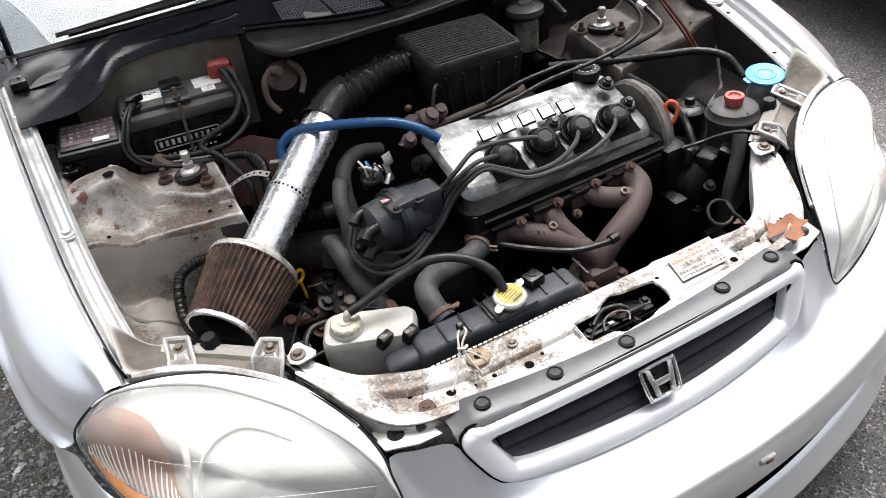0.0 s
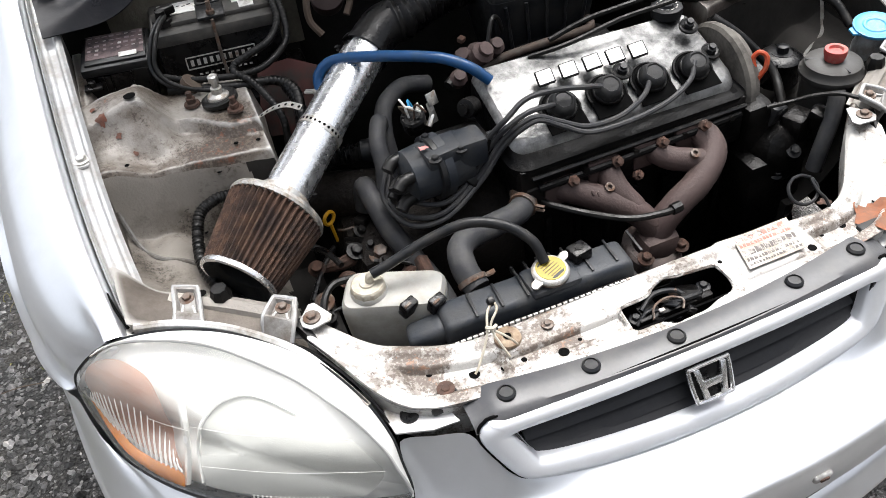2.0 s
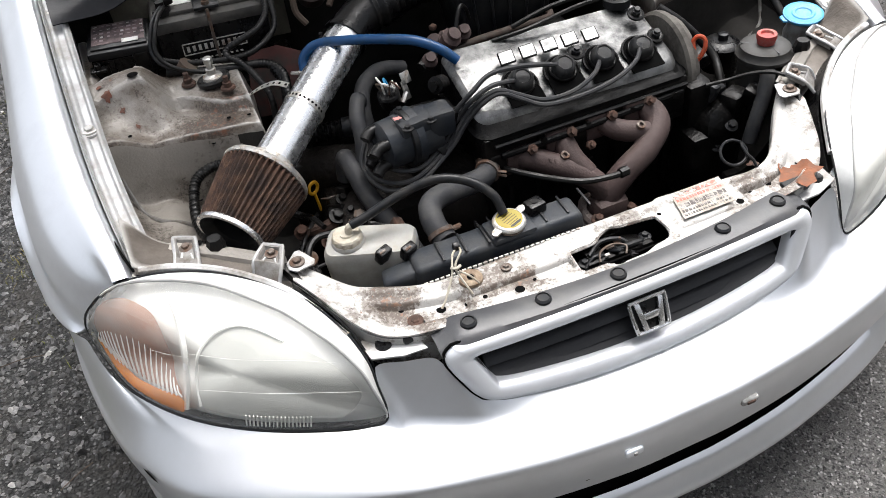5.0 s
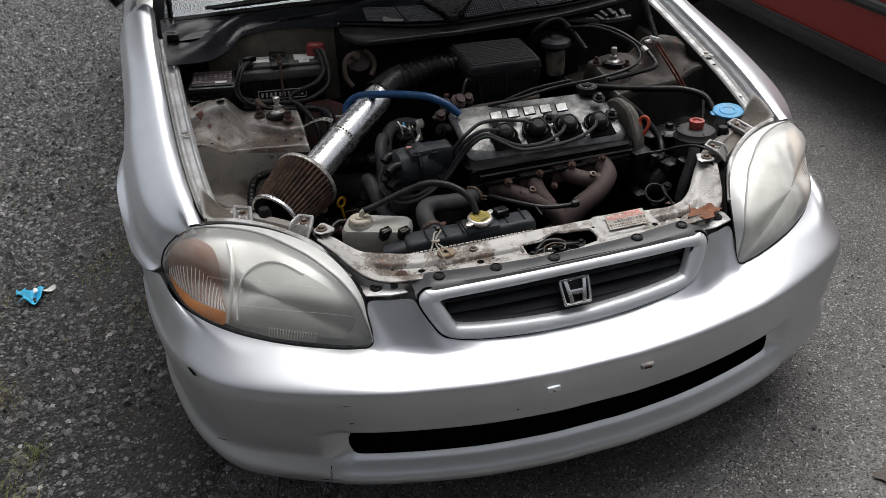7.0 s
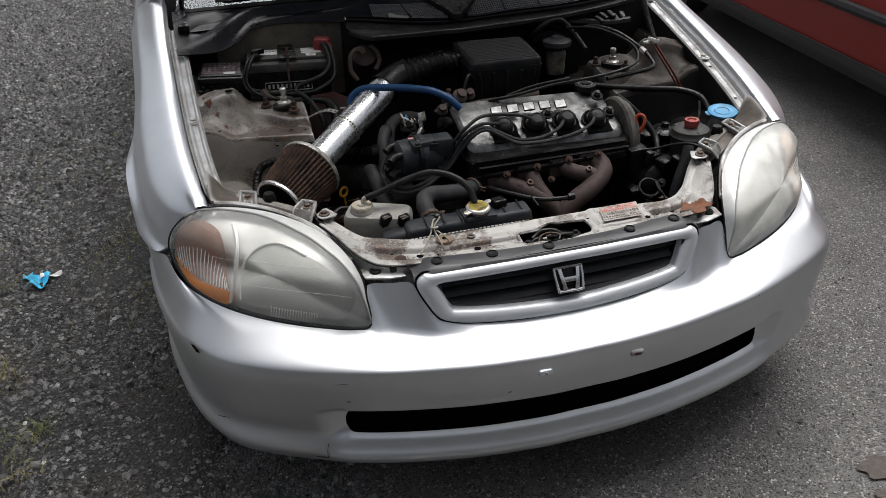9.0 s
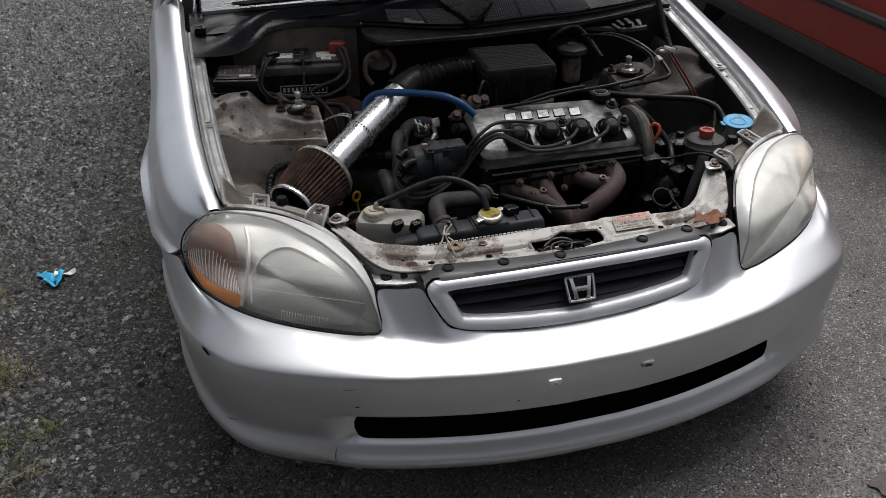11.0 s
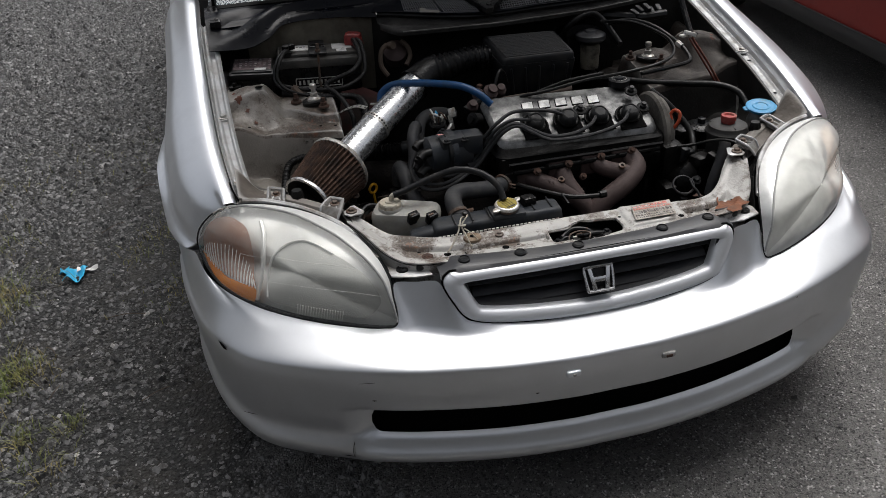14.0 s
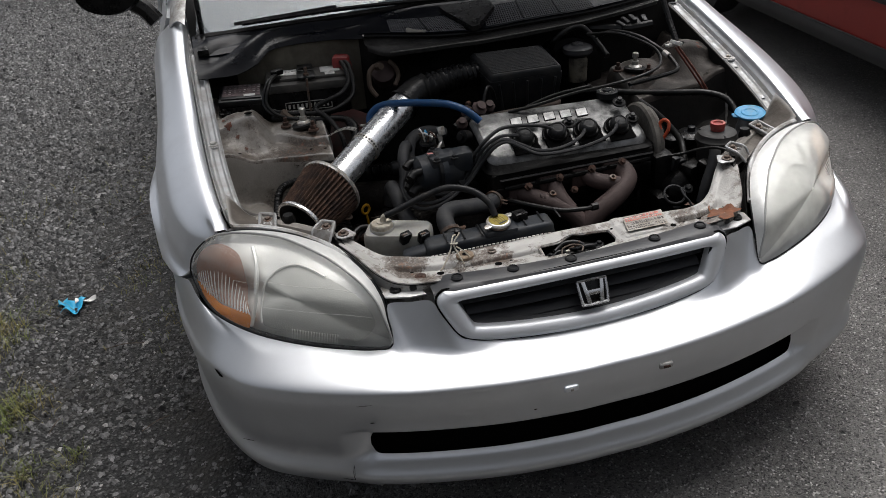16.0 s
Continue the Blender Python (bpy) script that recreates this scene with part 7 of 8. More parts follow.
blue = thing("blue_breather_hose", "glossy blue silicone breather hose to the valve cover", "hose", (-0.18, 0.72, 0.68))
part("hose", tube([(-0.299, 0.788, 0.660), (-0.292, 0.800, 0.690), (-0.262, 0.788, 0.714), (-0.202, 0.735, 0.728), (-0.141, 0.684, 0.733), (-0.110, 0.660, 0.730), (-0.080, 0.638, 0.716), (-0.055, 0.624, 0.692)], 0.0092, 14, 8), BLUE, blue)
spring_band(blue, (-0.299, 0.785, 0.668), (0.1, 0.2, 1), 0.0105, 0.006, STEEL)
elbow = thing("intake_elbow", "black ribbed rubber intake elbow", "hose", (-0.05, 0.87, 0.7))
spring_band(elbow, P_TOP + Vector((-0.016, -0.012, -0.008)), AXIS, 0.0415, 0.010, BLACK)
part("rubber_elbow", tube([P_TOP - Vector((0.03, 0.022, 0.015)), P_TOP + Vector((0.030, 0.020, 0.008)), (-0.110, 0.858, 0.718), (-0.062, 0.876, 0.722), (-0.012, 0.890, 0.722), (0.05, 0.90, 0.715)], 0.040, 24, 18, lambda s, u: (1.0 - 0.18 * step(u, 0.25, 0.6)) * (1.0 if u < 0.34 or u > 0.86 else 1 + 0.085 * math.sin(2 * math.pi * s / 0.0165))), BLACK, elbow)
# air box
abox = thing("air_box", "black ribbed plastic air box with dusty slatted lid", "air box", (0.12, 0.85, 0.6))


def quad_loop(a, b, c, d, r=0.012, n=4):
    """A rounded loop through four corners."""
    cs = [Vector(p) for p in (a, b, c, d)]
    out = []
    for i, p in enumerate(cs):
        e, f = (cs[i - 1] - p).normalized(), (cs[(i + 1) % 4] - p).normalized()
        for k in range(n + 1):
            t = k / n
            out.append(p + e * r * (1 - t) ** 2 + f * r * t ** 2)
    return out


top_box = [(0.032, 0.790, 0.745), (0.212, 0.762, 0.752), (0.214, 0.910, 0.766), (0.026, 0.950, 0.760)]


def shifted(pts, grow, dz, dy=0.0):
    c = sum((Vector(p) for p in pts), Vector()) / 4
    return [c + (Vector(p) - c) * grow + Vector((0, dy, dz)) for p in pts]


part("lid", stack([quad_loop(*shifted(top_box, 1.04, -0.020)), quad_loop(*shifted(top_box, 1.04, -0.006)), quad_loop(*shifted(top_box, 1.0, 0.0)), quad_loop(*shifted(top_box, 0.97, 0.001))]), BLACK_GREY, abox, "dusty black slatted lid")
for k in range(15):
    t = (k + 0.8) / 16
    a, b = Vector(top_box[0]).lerp(Vector(top_box[3]), t), Vector(top_box[1]).lerp(Vector(top_box[2]), t)
    part("lid_slat", tube([a.lerp(b, 0.04) + Vector((0, 0, 0.001)), a.lerp(b, 0.96) + Vector((0, 0, 0.001))], 0.0034, 6, 2), BLACK_GREY, abox)
part("lower_body", stack([quad_loop(*shifted(top_box, 0.72, -0.19, 0.02)), quad_loop(*shifted(top_box, 0.90, -0.115, -0.006)), quad_loop(*shifted(top_box, 1.06, -0.026)), quad_loop(*shifted(top_box, 1.06, -0.018))]), BLACK_GREY, abox)
for k in range(5):
    t = (k + 0.6) / 5.2
    a = Vector(shifted(top_box, 1.06, -0.026)[0]).lerp(Vector(shifted(top_box, 1.06, -0.026)[1]), t)
    b = Vector(shifted(top_box, 0.90, -0.115, -0.006)[0]).lerp(Vector(shifted(top_box, 0.90, -0.115, -0.006)[1]), t)
    part("rib", tube([a + Vector((0, -0.003, 0)), b + Vector((0, -0.004, 0))], 0.0035, 6, 3), BLACK_GREY, abox)
part("bottom_rail", tube([Vector(shifted(top_box, 0.86, -0.095, 0.006)[0]) + Vector((0.01, -0.01, -0.02)), Vector(shifted(top_box, 0.86, -0.095, 0.006)[1]) + Vector((0.01, -0.01, 0.0))], 0.008, 8, 3), BLACK_GREY, abox)
# throttle body, fuel rail and intake clutter behind the cover
inlet = thing("inlet_manifold", "brown-stained intake manifold and fuel rail clutter", "manifold", (0.1, 0.75, 0.5))
part("plenum", join(box((0.12, 0.80, 0.565), (0.30, 0.10, 0.10), 0.03), *[tube([(x, 0.69, 0.56), (x, 0.73, 0.585), (x, 0.79, 0.575)], 0.026, 10, 4) for x in (0.0, 0.09, 0.18, 0.27)]), DARK, inlet)
part("fuel_rail", tube([(-0.05, 0.722, 0.655), (0.03, 0.728, 0.660), (0.12, 0.735, 0.658), (0.185, 0.740, 0.656), (0.200, 0.752, 0.658), (0.196, 0.775, 0.664), (0.178, 0.795, 0.667)], 0.0078, 10, 6), surf("brown_stained_pipe", (0.055, 0.038, 0.029), 0.7, 0.3, 0.3, 50, (0.07, 0.06, 0.05), 0.4, 30), inlet, "brown-stained metal pipe")
for x, y, z, r in ((-0.03, 0.705, 0.695, 0.018), (-0.055, 0.735, 0.68, 0.015), (0.0, 0.72, 0.69, 0.014), (-0.08, 0.70, 0.665, 0.014), (-0.02, 0.755, 0.665, 0.02)):
    part("union", lathe([(r, -0.015), (r * 1.1, 0.0), (r * 0.7, 0.006), (r * 0.7, 0.014), (0, 0.014)], aim((x, y, z), (noise.noise((x * 50, 0, 0)), -0.6, 0.8)), 10), IRON, inlet, "corroded brass union" if r == 0.018 else "")
for pts, r in (([(-0.02, 0.71, 0.70), (0.0, 0.73, 0.735), (0.02, 0.75, 0.72), (0.03, 0.76, 0.69)], 0.004), ([(-0.10, 0.70, 0.655), (-0.06, 0.72, 0.665), (0.0, 0.73, 0.67)], 0.010), ([(0.10, 0.72, 0.670), (0.17, 0.715, 0.690), (0.23, 0.705, 0.700), (0.27, 0.70, 0.705)], 0.005)):
    part("small_hose", tube(pts, r, 8, 6), RUBBER, inlet)
part("orange_plug", box((-0.035, 0.790, 0.680), (0.014, 0.012, 0.010), 0.003, (10, 0, 30)), RUST, inlet, "rusted plug")

# ---- battery and fuse box ----
battery = thing("battery", "black car battery with dusty top and red terminal cover", "battery", (-0.42, 0.97, 0.6))
bm0 = pose(-0.418, 1.026, 0.746, 0, 2, -4) @ Matrix.Diagonal((1.06, 1.02, 1.04, 1))


def in_battery(bm):
    bmesh.ops.transform(bm, matrix=bm0, verts=bm.verts[:])
    return bm


part("case", in_battery(box((0, 0, -0.10), (0.205, 0.115, 0.17), 0.006)), BLACK, battery)
part("lid", in_battery(join(box((0, 0, -0.010), (0.212, 0.122, 0.022), 0.004), box((0, 0.008, 0.004), (0.205, 0.085, 0.010), 0.003))), surf("dusty_black_lid", (0.040, 0.038, 0.035), 0.6, 0, 0.3, 30, (0.10, 0.092, 0.080), 0.40, 24, 0.9, 0.1, soft=0.16), battery, "dusty battery lid")
for x0, x1, y0, y1 in ((-0.088, -0.025, -0.005, 0.040), (0.035, 0.085, -0.005, 0.042), (0.045, 0.070, -0.030, -0.008)):
    part("top_label", in_battery(box(((x0 + x1) / 2, (y0 + y1) / 2, 0.0095), (x1 - x0, y1 - y0, 0.001), 0)), WHITE, battery, "scuffed white label")
for k in range(6):
    part("label_bar", in_battery(box((-0.080 + 0.009 * k, 0.020 + 0.004 * (k % 2), 0.0103), (0.006, 0.0025, 0.0006), 0)), INK, battery)
part("front_label_frame", in_battery(join(box((-0.005, -0.0585, -0.048), (0.116, 0.001, 0.002), 0), box((-0.005, -0.0585, -0.070), (0.116, 0.001, 0.002), 0), box((-0.063, -0.0585, -0.059), (0.002, 0.001, 0.022), 0), box((0.053, -0.0585, -0.059), (0.002, 0.001, 0.022), 0))), SUPPORT, battery, "silver-framed front label")
for k in range(10):
    part("label_bar", in_battery(box((-0.054 + 0.0108 * k, -0.0587, -0.059), (0.0055, 0.001, 0.011), 0)), SUPPORT, battery)
    part("small_label_bar", in_battery(box((-0.045 + 0.0095 * k, -0.0587, -0.082), (0.005, 0.001, 0.003), 0)), SUPPORT, battery)
part("hold_down", in_battery(join(box((-0.003, 0.03, 0.012), (0.040, 0.06, 0.010), 0.003), box((-0.003, -0.022, 0.011), (0.046, 0.060, 0.006), 0.002))), BLACK_GREY, battery, "weathered hold-down bar")
part("hold_down_hole", in_battery(lathe([(0.015, 0), (0.013, 0.0008), (0, 0.0008)], pose(-0.003, 0.012, 0.017) @ Matrix.Diagonal((1.2, 0.7, 1, 1)), 20)), VOID, battery)
part("hold_down_bolt", in_battery(lathe([(0.007, 0.012), (0.007, 0.020), (0.004, 0.021), (0.004, 0.036), (0, 0.036)], pose(-0.003, -0.040, 0), 8)), RUSTY_STEEL, battery)
part("hold_down_rod", in_battery(tube([(-0.003, -0.060, 0.012), (-0.003, -0.064, -0.06), (0.004, -0.066, -0.16)], 0.003, 6, 4)), RUSTY_STEEL, battery)
part("terminal", in_battery(join(lathe([(0.018, 0.004), (0.016, 0.014), (0.009, 0.015), (0.008, 0.028), (0, 0.029)], pose(-0.082, -0.022, 0), 14), box((-0.074, -0.010, 0.022), (0.03, 0.018, 0.014), 0.003, (0, 0, 30)))), DARK, battery, "corroded terminal clamp")
part("terminal_cover", in_battery(join(box((0.092, 0.030, 0.022), (0.044, 0.040, 0.034), 0.009, (0, 0, -12)), lathe([(0.015, -0.012), (0.013, 0.01), (0, 0.012)], aim((0.104, 0.004, 0.012), (0.1, -0.8, -0.4)), 12))), DEEP_RED, battery, "dark red rubber terminal cover")
part("tray", in_battery(box((0.02, -0.01, -0.150), (0.24, 0.15, 0.03), 0.006)), BLACK, battery)
single("red_splash_plate", slab([(-0.06, -0.09), (0.06, -0.09), (0.075, 0.02), (0.01, 0.045), (-0.05, 0.035)], 0.004, pose(-0.335, 0.905, 0.630, 62, 0, -18), 0.002), surf("dull_maroon_metal", (0.06, 0.016, 0.013), 0.8, 0.1, 0.4, 20, (0.03, 0.025, 0.022), 0.45, 14, 0.95), "dull maroon stained plate below the battery", "plate")


def cable(name, pts, r, label, corrugated=True, material=None, group="battery cables"):
    return single(name, tube(pts, r, 10, 22 if corrugated else 7, ribs(0.0075, 0.07) if corrugated else None), material or RUBBER, label, "cable", group)


cable("battery_cable", [(-0.315, 1.045, 0.770), (-0.305, 1.000, 0.768), (-0.306, 0.965, 0.758), (-0.308, 0.930, 0.745), (-0.320, 0.898, 0.715), (-0.366, 0.866, 0.700), (-0.408, 0.866, 0.695), (-0.455, 0.880, 0.695), (-0.500, 0.897, 0.698), (-0.545, 0.925, 0.705)], 0.0058, "black ribbed cable from the red terminal")
cable("battery_cable", [(-0.322, 1.045, 0.770), (-0.318, 1.000, 0.766), (-0.317, 0.960, 0.756), (-0.322, 0.925, 0.742), (-0.349, 0.892, 0.728), (-0.391, 0.885, 0.716), (-0.416, 0.885, 0.706), (-0.420, 0.872, 0.698), (-0.402, 0.850, 0.690), (-0.385, 0.815, 0.672), (-0.372, 0.785, 0.640), (-0.376, 0.770, 0.59)], 0.0064, "thick black ribbed cable across the battery front")
cable("battery_cable", [(-0.535, 0.895, 0.690), (-0.48, 0.880, 0.682), (-0.42, 0.862, 0.678), (-0.36, 0.850, 0.675), (-0.335, 0.815, 0.665), (-0.340, 0.775, 0.640), (-0.335, 0.745, 0.60)], 0.0085, "thick ribbed conduit along the strut tower")
cable("ground_cable", [(-0.500, 1.005, 0.768), (-0.515, 0.965, 0.770), (-0.530, 0.925, 0.760), (-0.541, 0.905, 0.730), (-0.525, 0.885, 0.705), (-0.485, 0.862, 0.692), (-0.44, 0.850, 0.684)], 0.0042, "thin dark battery earth cable", False)
cable("ground_cable", [(-0.504, 1.005, 0.770), (-0.520, 0.968, 0.772), (-0.536, 0.930, 0.764), (-0.549, 0.908, 0.730), (-0.535, 0.890, 0.705), (-0.50, 0.875, 0.690)], 0.0035, "thin pale battery earth cable", False, BLACK_GREY)
single("tape_wrap", tube([(-0.500, 0.886, 0.690), (-0.492, 0.884, 0.700)], 0.018, 10, 3), TAPE, "brown tape wrapped round cables", "tape")
single("loom_conduit", tube([(-0.345, 0.835, 0.668), (-0.338, 0.800, 0.650), (-0.345, 0.77, 0.62), (-0.35, 0.745, 0.58)], 0.011, 10, 20, ribs(0.008, 0.08)), BLACK, "ribbed black conduit dropping beside the tower", "conduit")
single("filter_side_conduit", tube([(-0.490, 0.690, 0.590), (-0.520, 0.685, 0.595), (-0.552, 0.665, 0.590), (-0.568, 0.620, 0.570), (-0.570, 0.570, 0.560), (-0.555, 0.535, 0.540), (-0.52, 0.51, 0.50)], 0.0092, 10, 22, ribs(0.006, 0.09)), RUBBER, "black ribbed conduit curving beside the filter", "conduit")
fuse = thing("fuse_box", "black fuse box with a faded printed lid", "fuse box", (-0.6, 1.01, 0.66))
fm = pose(-0.598, 1.010, 0.732, 4, 3, -6)


def in_fuse(bm):
    bmesh.ops.transform(bm, matrix=fm, verts=bm.verts[:])
    return bm


part("body", in_fuse(join(box((0, 0, -0.045), (0.112, 0.105, 0.06), 0.004), box((0.035, -0.052, -0.03), (0.03, 0.012, 0.04), 0.003), box((-0.02, -0.053, -0.03), (0.012, 0.010, 0.03), 0.002))), BLACK, fuse)
part("lid", in_fuse(join(box((0, 0, -0.006), (0.118, 0.110, 0.016), 0.003), box((0, 0.002, 0.003), (0.104, 0.094, 0.006), 0.002))), BLACK_GREY, fuse, "scuffed black lid")
part("printed_sheet", in_fuse(box((0, 0.008, 0.0064), (0.098, 0.078, 0.0008), 0)), surf("faded_pink_print", (0.16, 0.115, 0.115), 0.7, 0, 0.3, 60, (0.07, 0.06, 0.06), 0.45, 40), fuse, "faded pink fuse chart")
rng = random.Random(5)
for k in range(34):
    part("chart_bar", in_fuse(box((-0.042 + 0.0125 * (k % 8) + rng.uniform(-0.001, 0.001), 0.038 - 0.014 * (k // 8), 0.0072), (rng.uniform(0.004, 0.009), rng.choice((0.002, 0.006)), 0.0005), 0)), WHITE if k % 5 == 0 else surf("chart_ink", (0.33, 0.27, 0.27), 0.7, 0, 0.2, 60, bump=0) if k == 1 else bpy.data.materials["chart_ink"] if k > 1 else WHITE, fuse)
part("white_sticker", in_fuse(box((0.022, -0.030, 0.0074), (0.030, 0.014, 0.0008), 0)), WHITE, fuse)
part("side_tab", in_fuse(join(box((-0.045, -0.066, -0.025), (0.03, 0.02, 0.006), 0.002), lathe([(0.006, -0.022), (0.006, -0.014), (0, -0.014)], pose(-0.045, -0.066, 0), 10))), BLACK, fuse)

# ---- coolant and fluid bottles, radiator ----
tank = thing("coolant_bottle", "yellowed milky coolant bottle with ribbed cap", "reservoir", (-0.335, 0.37, 0.45))
tank_top = [(-0.412, 0.368, 0.580), (-0.280, 0.312, 0.580), (-0.248, 0.364, 0.588), (-0.380, 0.428, 0.588)]


def tank_ring(dz, grow, dy=0.0):
    return quad_loop(*[Vector(p) for p in shifted(tank_top, grow, dz, dy)], 0.020, 5)


part("bottle", stack([tank_ring(-0.14, 0.85), tank_ring(-0.05, 0.97), tank_ring(-0.018, 1.0), tank_ring(-0.006, 0.985), tank_ring(0.0, 0.93), tank_ring(0.002, 0.80)]), MILKY, tank, "yellowed translucent bottle")
part("neck", lathe([(0.027, -0.010), (0.027, -0.002), (0.025, 0.001), (0, 0.001)], pose(-0.362, 0.380, 0.588), 30), MILKY, tank)
part("cap", join(lathe([(0.0245, 0.0), (0.024, 0.009), (0.022, 0.0115), (0.019, 0.0105), (0.011, 0.011), (0.010, 0.0135), (0, 0.0135)], pose(-0.362, 0.380, 0.588), 66, lambda a, i: 1 + (0.025 if i < 2 else 0) * (1 if math.sin(11 * a) > 0.6 else 0)), tube([(-0.358, 0.380, 0.600), (-0.357, 0.380, 0.610), (-0.350, 0.378, 0.615)], 0.0062, 8, 4)), CREAM, tank, "cream ribbed cap")
single("overflow_hose", tube([(-0.353, 0.379, 0.614), (-0.325, 0.378, 0.622), (-0.27, 0.375, 0.642), (-0.215, 0.362, 0.660), (-0.170, 0.340, 0.655), (-0.140, 0.312, 0.635), (-0.132, 0.292, 0.608)], 0.0074, 10, 8), BLACK_GREY, "grey-black overflow hose from the coolant bottle", "hose")
single("bottle_drain_hose", tube([(-0.365, 0.44, 0.560), (-0.405, 0.43, 0.570), (-0.428, 0.40, 0.560), (-0.432, 0.37, 0.52)], 0.0055, 8, 6), RUBBER, "thin black hose behind the coolant bottle", "hose")
rad = thing("radiator", "black plastic radiator tank with yellow-labelled cap", "radiator", (-0.17, 0.29, 0.17))
part("top_tank", join(box((-0.150, 0.287, 0.562), (0.285, 0.056, 0.042), 0.009, (0, -2, -3), 0.97, 3), box((-0.308, 0.300, 0.548), (0.060, 0.042, 0.032), 0.010, (0, -14, -12), 0.95, 3), box((-0.128, 0.285, 0.582), (0.075, 0.054, 0.014), 0.006)), DIST_GREY, rad, "dusty black plastic top tank")
part("tank_seam", box((-0.150, 0.2585, 0.552), (0.28, 0.004, 0.006), 0.001, (0, -2, -3)), BLACK, rad)
for k in range(6):
    part("tank_rib", box((-0.245 + 0.038 * k + (0.06 if k > 2 else 0), 0.287, 0.5835 + 0.0013 * k), (0.004, 0.046, 0.003), 0.001, (0, -2, -3)), BLACK_GREY, rad)
part("core", box((-0.17, 0.275, 0.36), (0.35, 0.035, 0.36), 0.004), DARK, rad)
for k in range(30):
    part("crimp_tab", box((-0.285 + 0.0088 * k, 0.2475 - 0.0002 * k, 0.5665 + 0.00008 * k), (0.0058, 0.003, 0.005), 0), SUPPORT, rad)
part("crimp_rail", box((-0.16, 0.2485, 0.563), (0.27, 0.002, 0.008), 0.0005), DARK, rad)
part("filler_neck", lathe([(0.021, -0.02), (0.021, 0.0), (0.024, 0.002), (0.024, 0.006), (0, 0.006)], pose(-0.129, 0.281, 0.590, 6, 0, 0), 26), RUSTY_STEEL, rad)
cap_m = pose(-0.129, 0.281, 0.597, 6, 0, 0) @ Matrix.Scale(0.76, 4)
part("radiator_cap", join(lathe([(0.034, 0), (0.035, 0.004), (0.033, 0.008), (0.029, 0.010), (0, 0.010)], cap_m, 34), slab([(-0.052, -0.010), (-0.046, -0.015), (0.046, 0.001), (0.052, 0.008), (0.052, 0.014), (0.044, 0.017), (-0.046, 0.002), (-0.052, -0.004)], 0.005, cap_m @ pose(0, 0, 0.001, 0, 0, 18), 0.001)), STEEL, rad, "plated radiator cap with two ears")
part("cap_label", lathe([(0.0275, 0.0101), (0.0275, 0.0112), (0, 0.0112)], cap_m, 34), YELLOW, rad, "yellow warning label")
CAP_INK = surf("brown_print", (0.09, 0.065, 0.012), 0.6, 0, 0.2, 60, bump=0)
for k in range(5):
    part("label_bar", slab([(-0.017 + 0.002 * abs(k - 2), -0.001), (0.017 - 0.002 * abs(k - 2), -0.001), (0.017 - 0.002 * abs(k - 2), 0.0008), (-0.017 + 0.002 * abs(k - 2), 0.0008)], 0.0004, cap_m @ pose(0, 0, 0.0113, 0, 0, 22) @ pose(0, -0.013 + 0.0062 * k, 0), 0), CAP_INK, rad)
part("cap_arc", slab([(0.010, -0.022), (0.016, -0.018), (0.006, -0.0165), (-0.010, -0.0165), (-0.016, -0.018), (-0.010, -0.022)], 0.0004, cap_m @ pose(0, 0, 0.0113, 0, 0, 22), 0), INK, rad)
part("cap_arc", slab([(-0.010, 0.022), (-0.016, 0.018), (0.016, 0.018), (0.010, 0.022)], 0.0004, cap_m @ pose(0, 0, 0.0113, 0, 0, 22), 0), INK, rad)
part("tank_bracket", join(box((-0.075, 0.300, 0.592), (0.030, 0.026, 0.022), 0.004, (0, 0, 10)), lathe([(0.006, 0.008), (0.006, 0.014), (0, 0.014)], pose(-0.075, 0.300, 0.59), 10)), BLACK, rad)
part("fan_motor_ribs", join(*[box((-0.16 + 0.020 * k, 0.332, 0.560), (0.004, 0.03, 0.012), 0.001) for k in range(5)]), BLACK, rad)
part("lower_block", join(box((-0.282, 0.300, 0.548), (0.022, 0.026, 0.028), 0.004, (0, 0, 20)), box((-0.320, 0.298, 0.542), (0.022, 0.022, 0.022), 0.004, (0, 0, 20))), BLACK, rad)
for x, y in ((-0.285, 0.318), (-0.322, 0.330)):
    clip = part("fan_plug", box((x, y, 0.578), (0.024, 0.016, 0.026), 0.003, (18, 0, 24)), BLACK, rad, "black fan wiring plug")
    part("plug_socket", box((x - 0.002, y - 0.007, 0.588), (0.012, 0.004, 0.008), 0.001, (18, 0, 24)), RUSTY_STEEL, clip)
tie_wrap = thing("cable_tie", "knotted white cable ties on the tie bar", "cable tie", (-0.24, 0.22, 0.57))
part("tie", join(tube([(-0.228, 0.262, 0.600), (-0.240, 0.245, 0.605), (-0.252, 0.222, 0.590), (-0.272, 0.202, 0.570), (-0.283, 0.194, 0.562)], 0.0017, 6, 5), tube([(-0.222, 0.262, 0.602), (-0.228, 0.240, 0.612), (-0.243, 0.228, 0.598), (-0.238, 0.208, 0.580), (-0.232, 0.196, 0.566)], 0.0017, 6, 5), tube([(-0.250, 0.228, 0.600), (-0.243, 0.222, 0.601), (-0.236, 0.226, 0.600)], 0.0024, 6, 3), tube([(-0.240, 0.222, 0.595), (-0.226, 0.212, 0.585), (-0.216, 0.206, 0.572)], 0.0016, 6, 4)), CREAM, tie_wrap)
part("tie_head", box((-0.226, 0.264, 0.603), (0.010, 0.010, 0.014), 0.002, (20, 0, 0)), BLACK, tie_wrap)
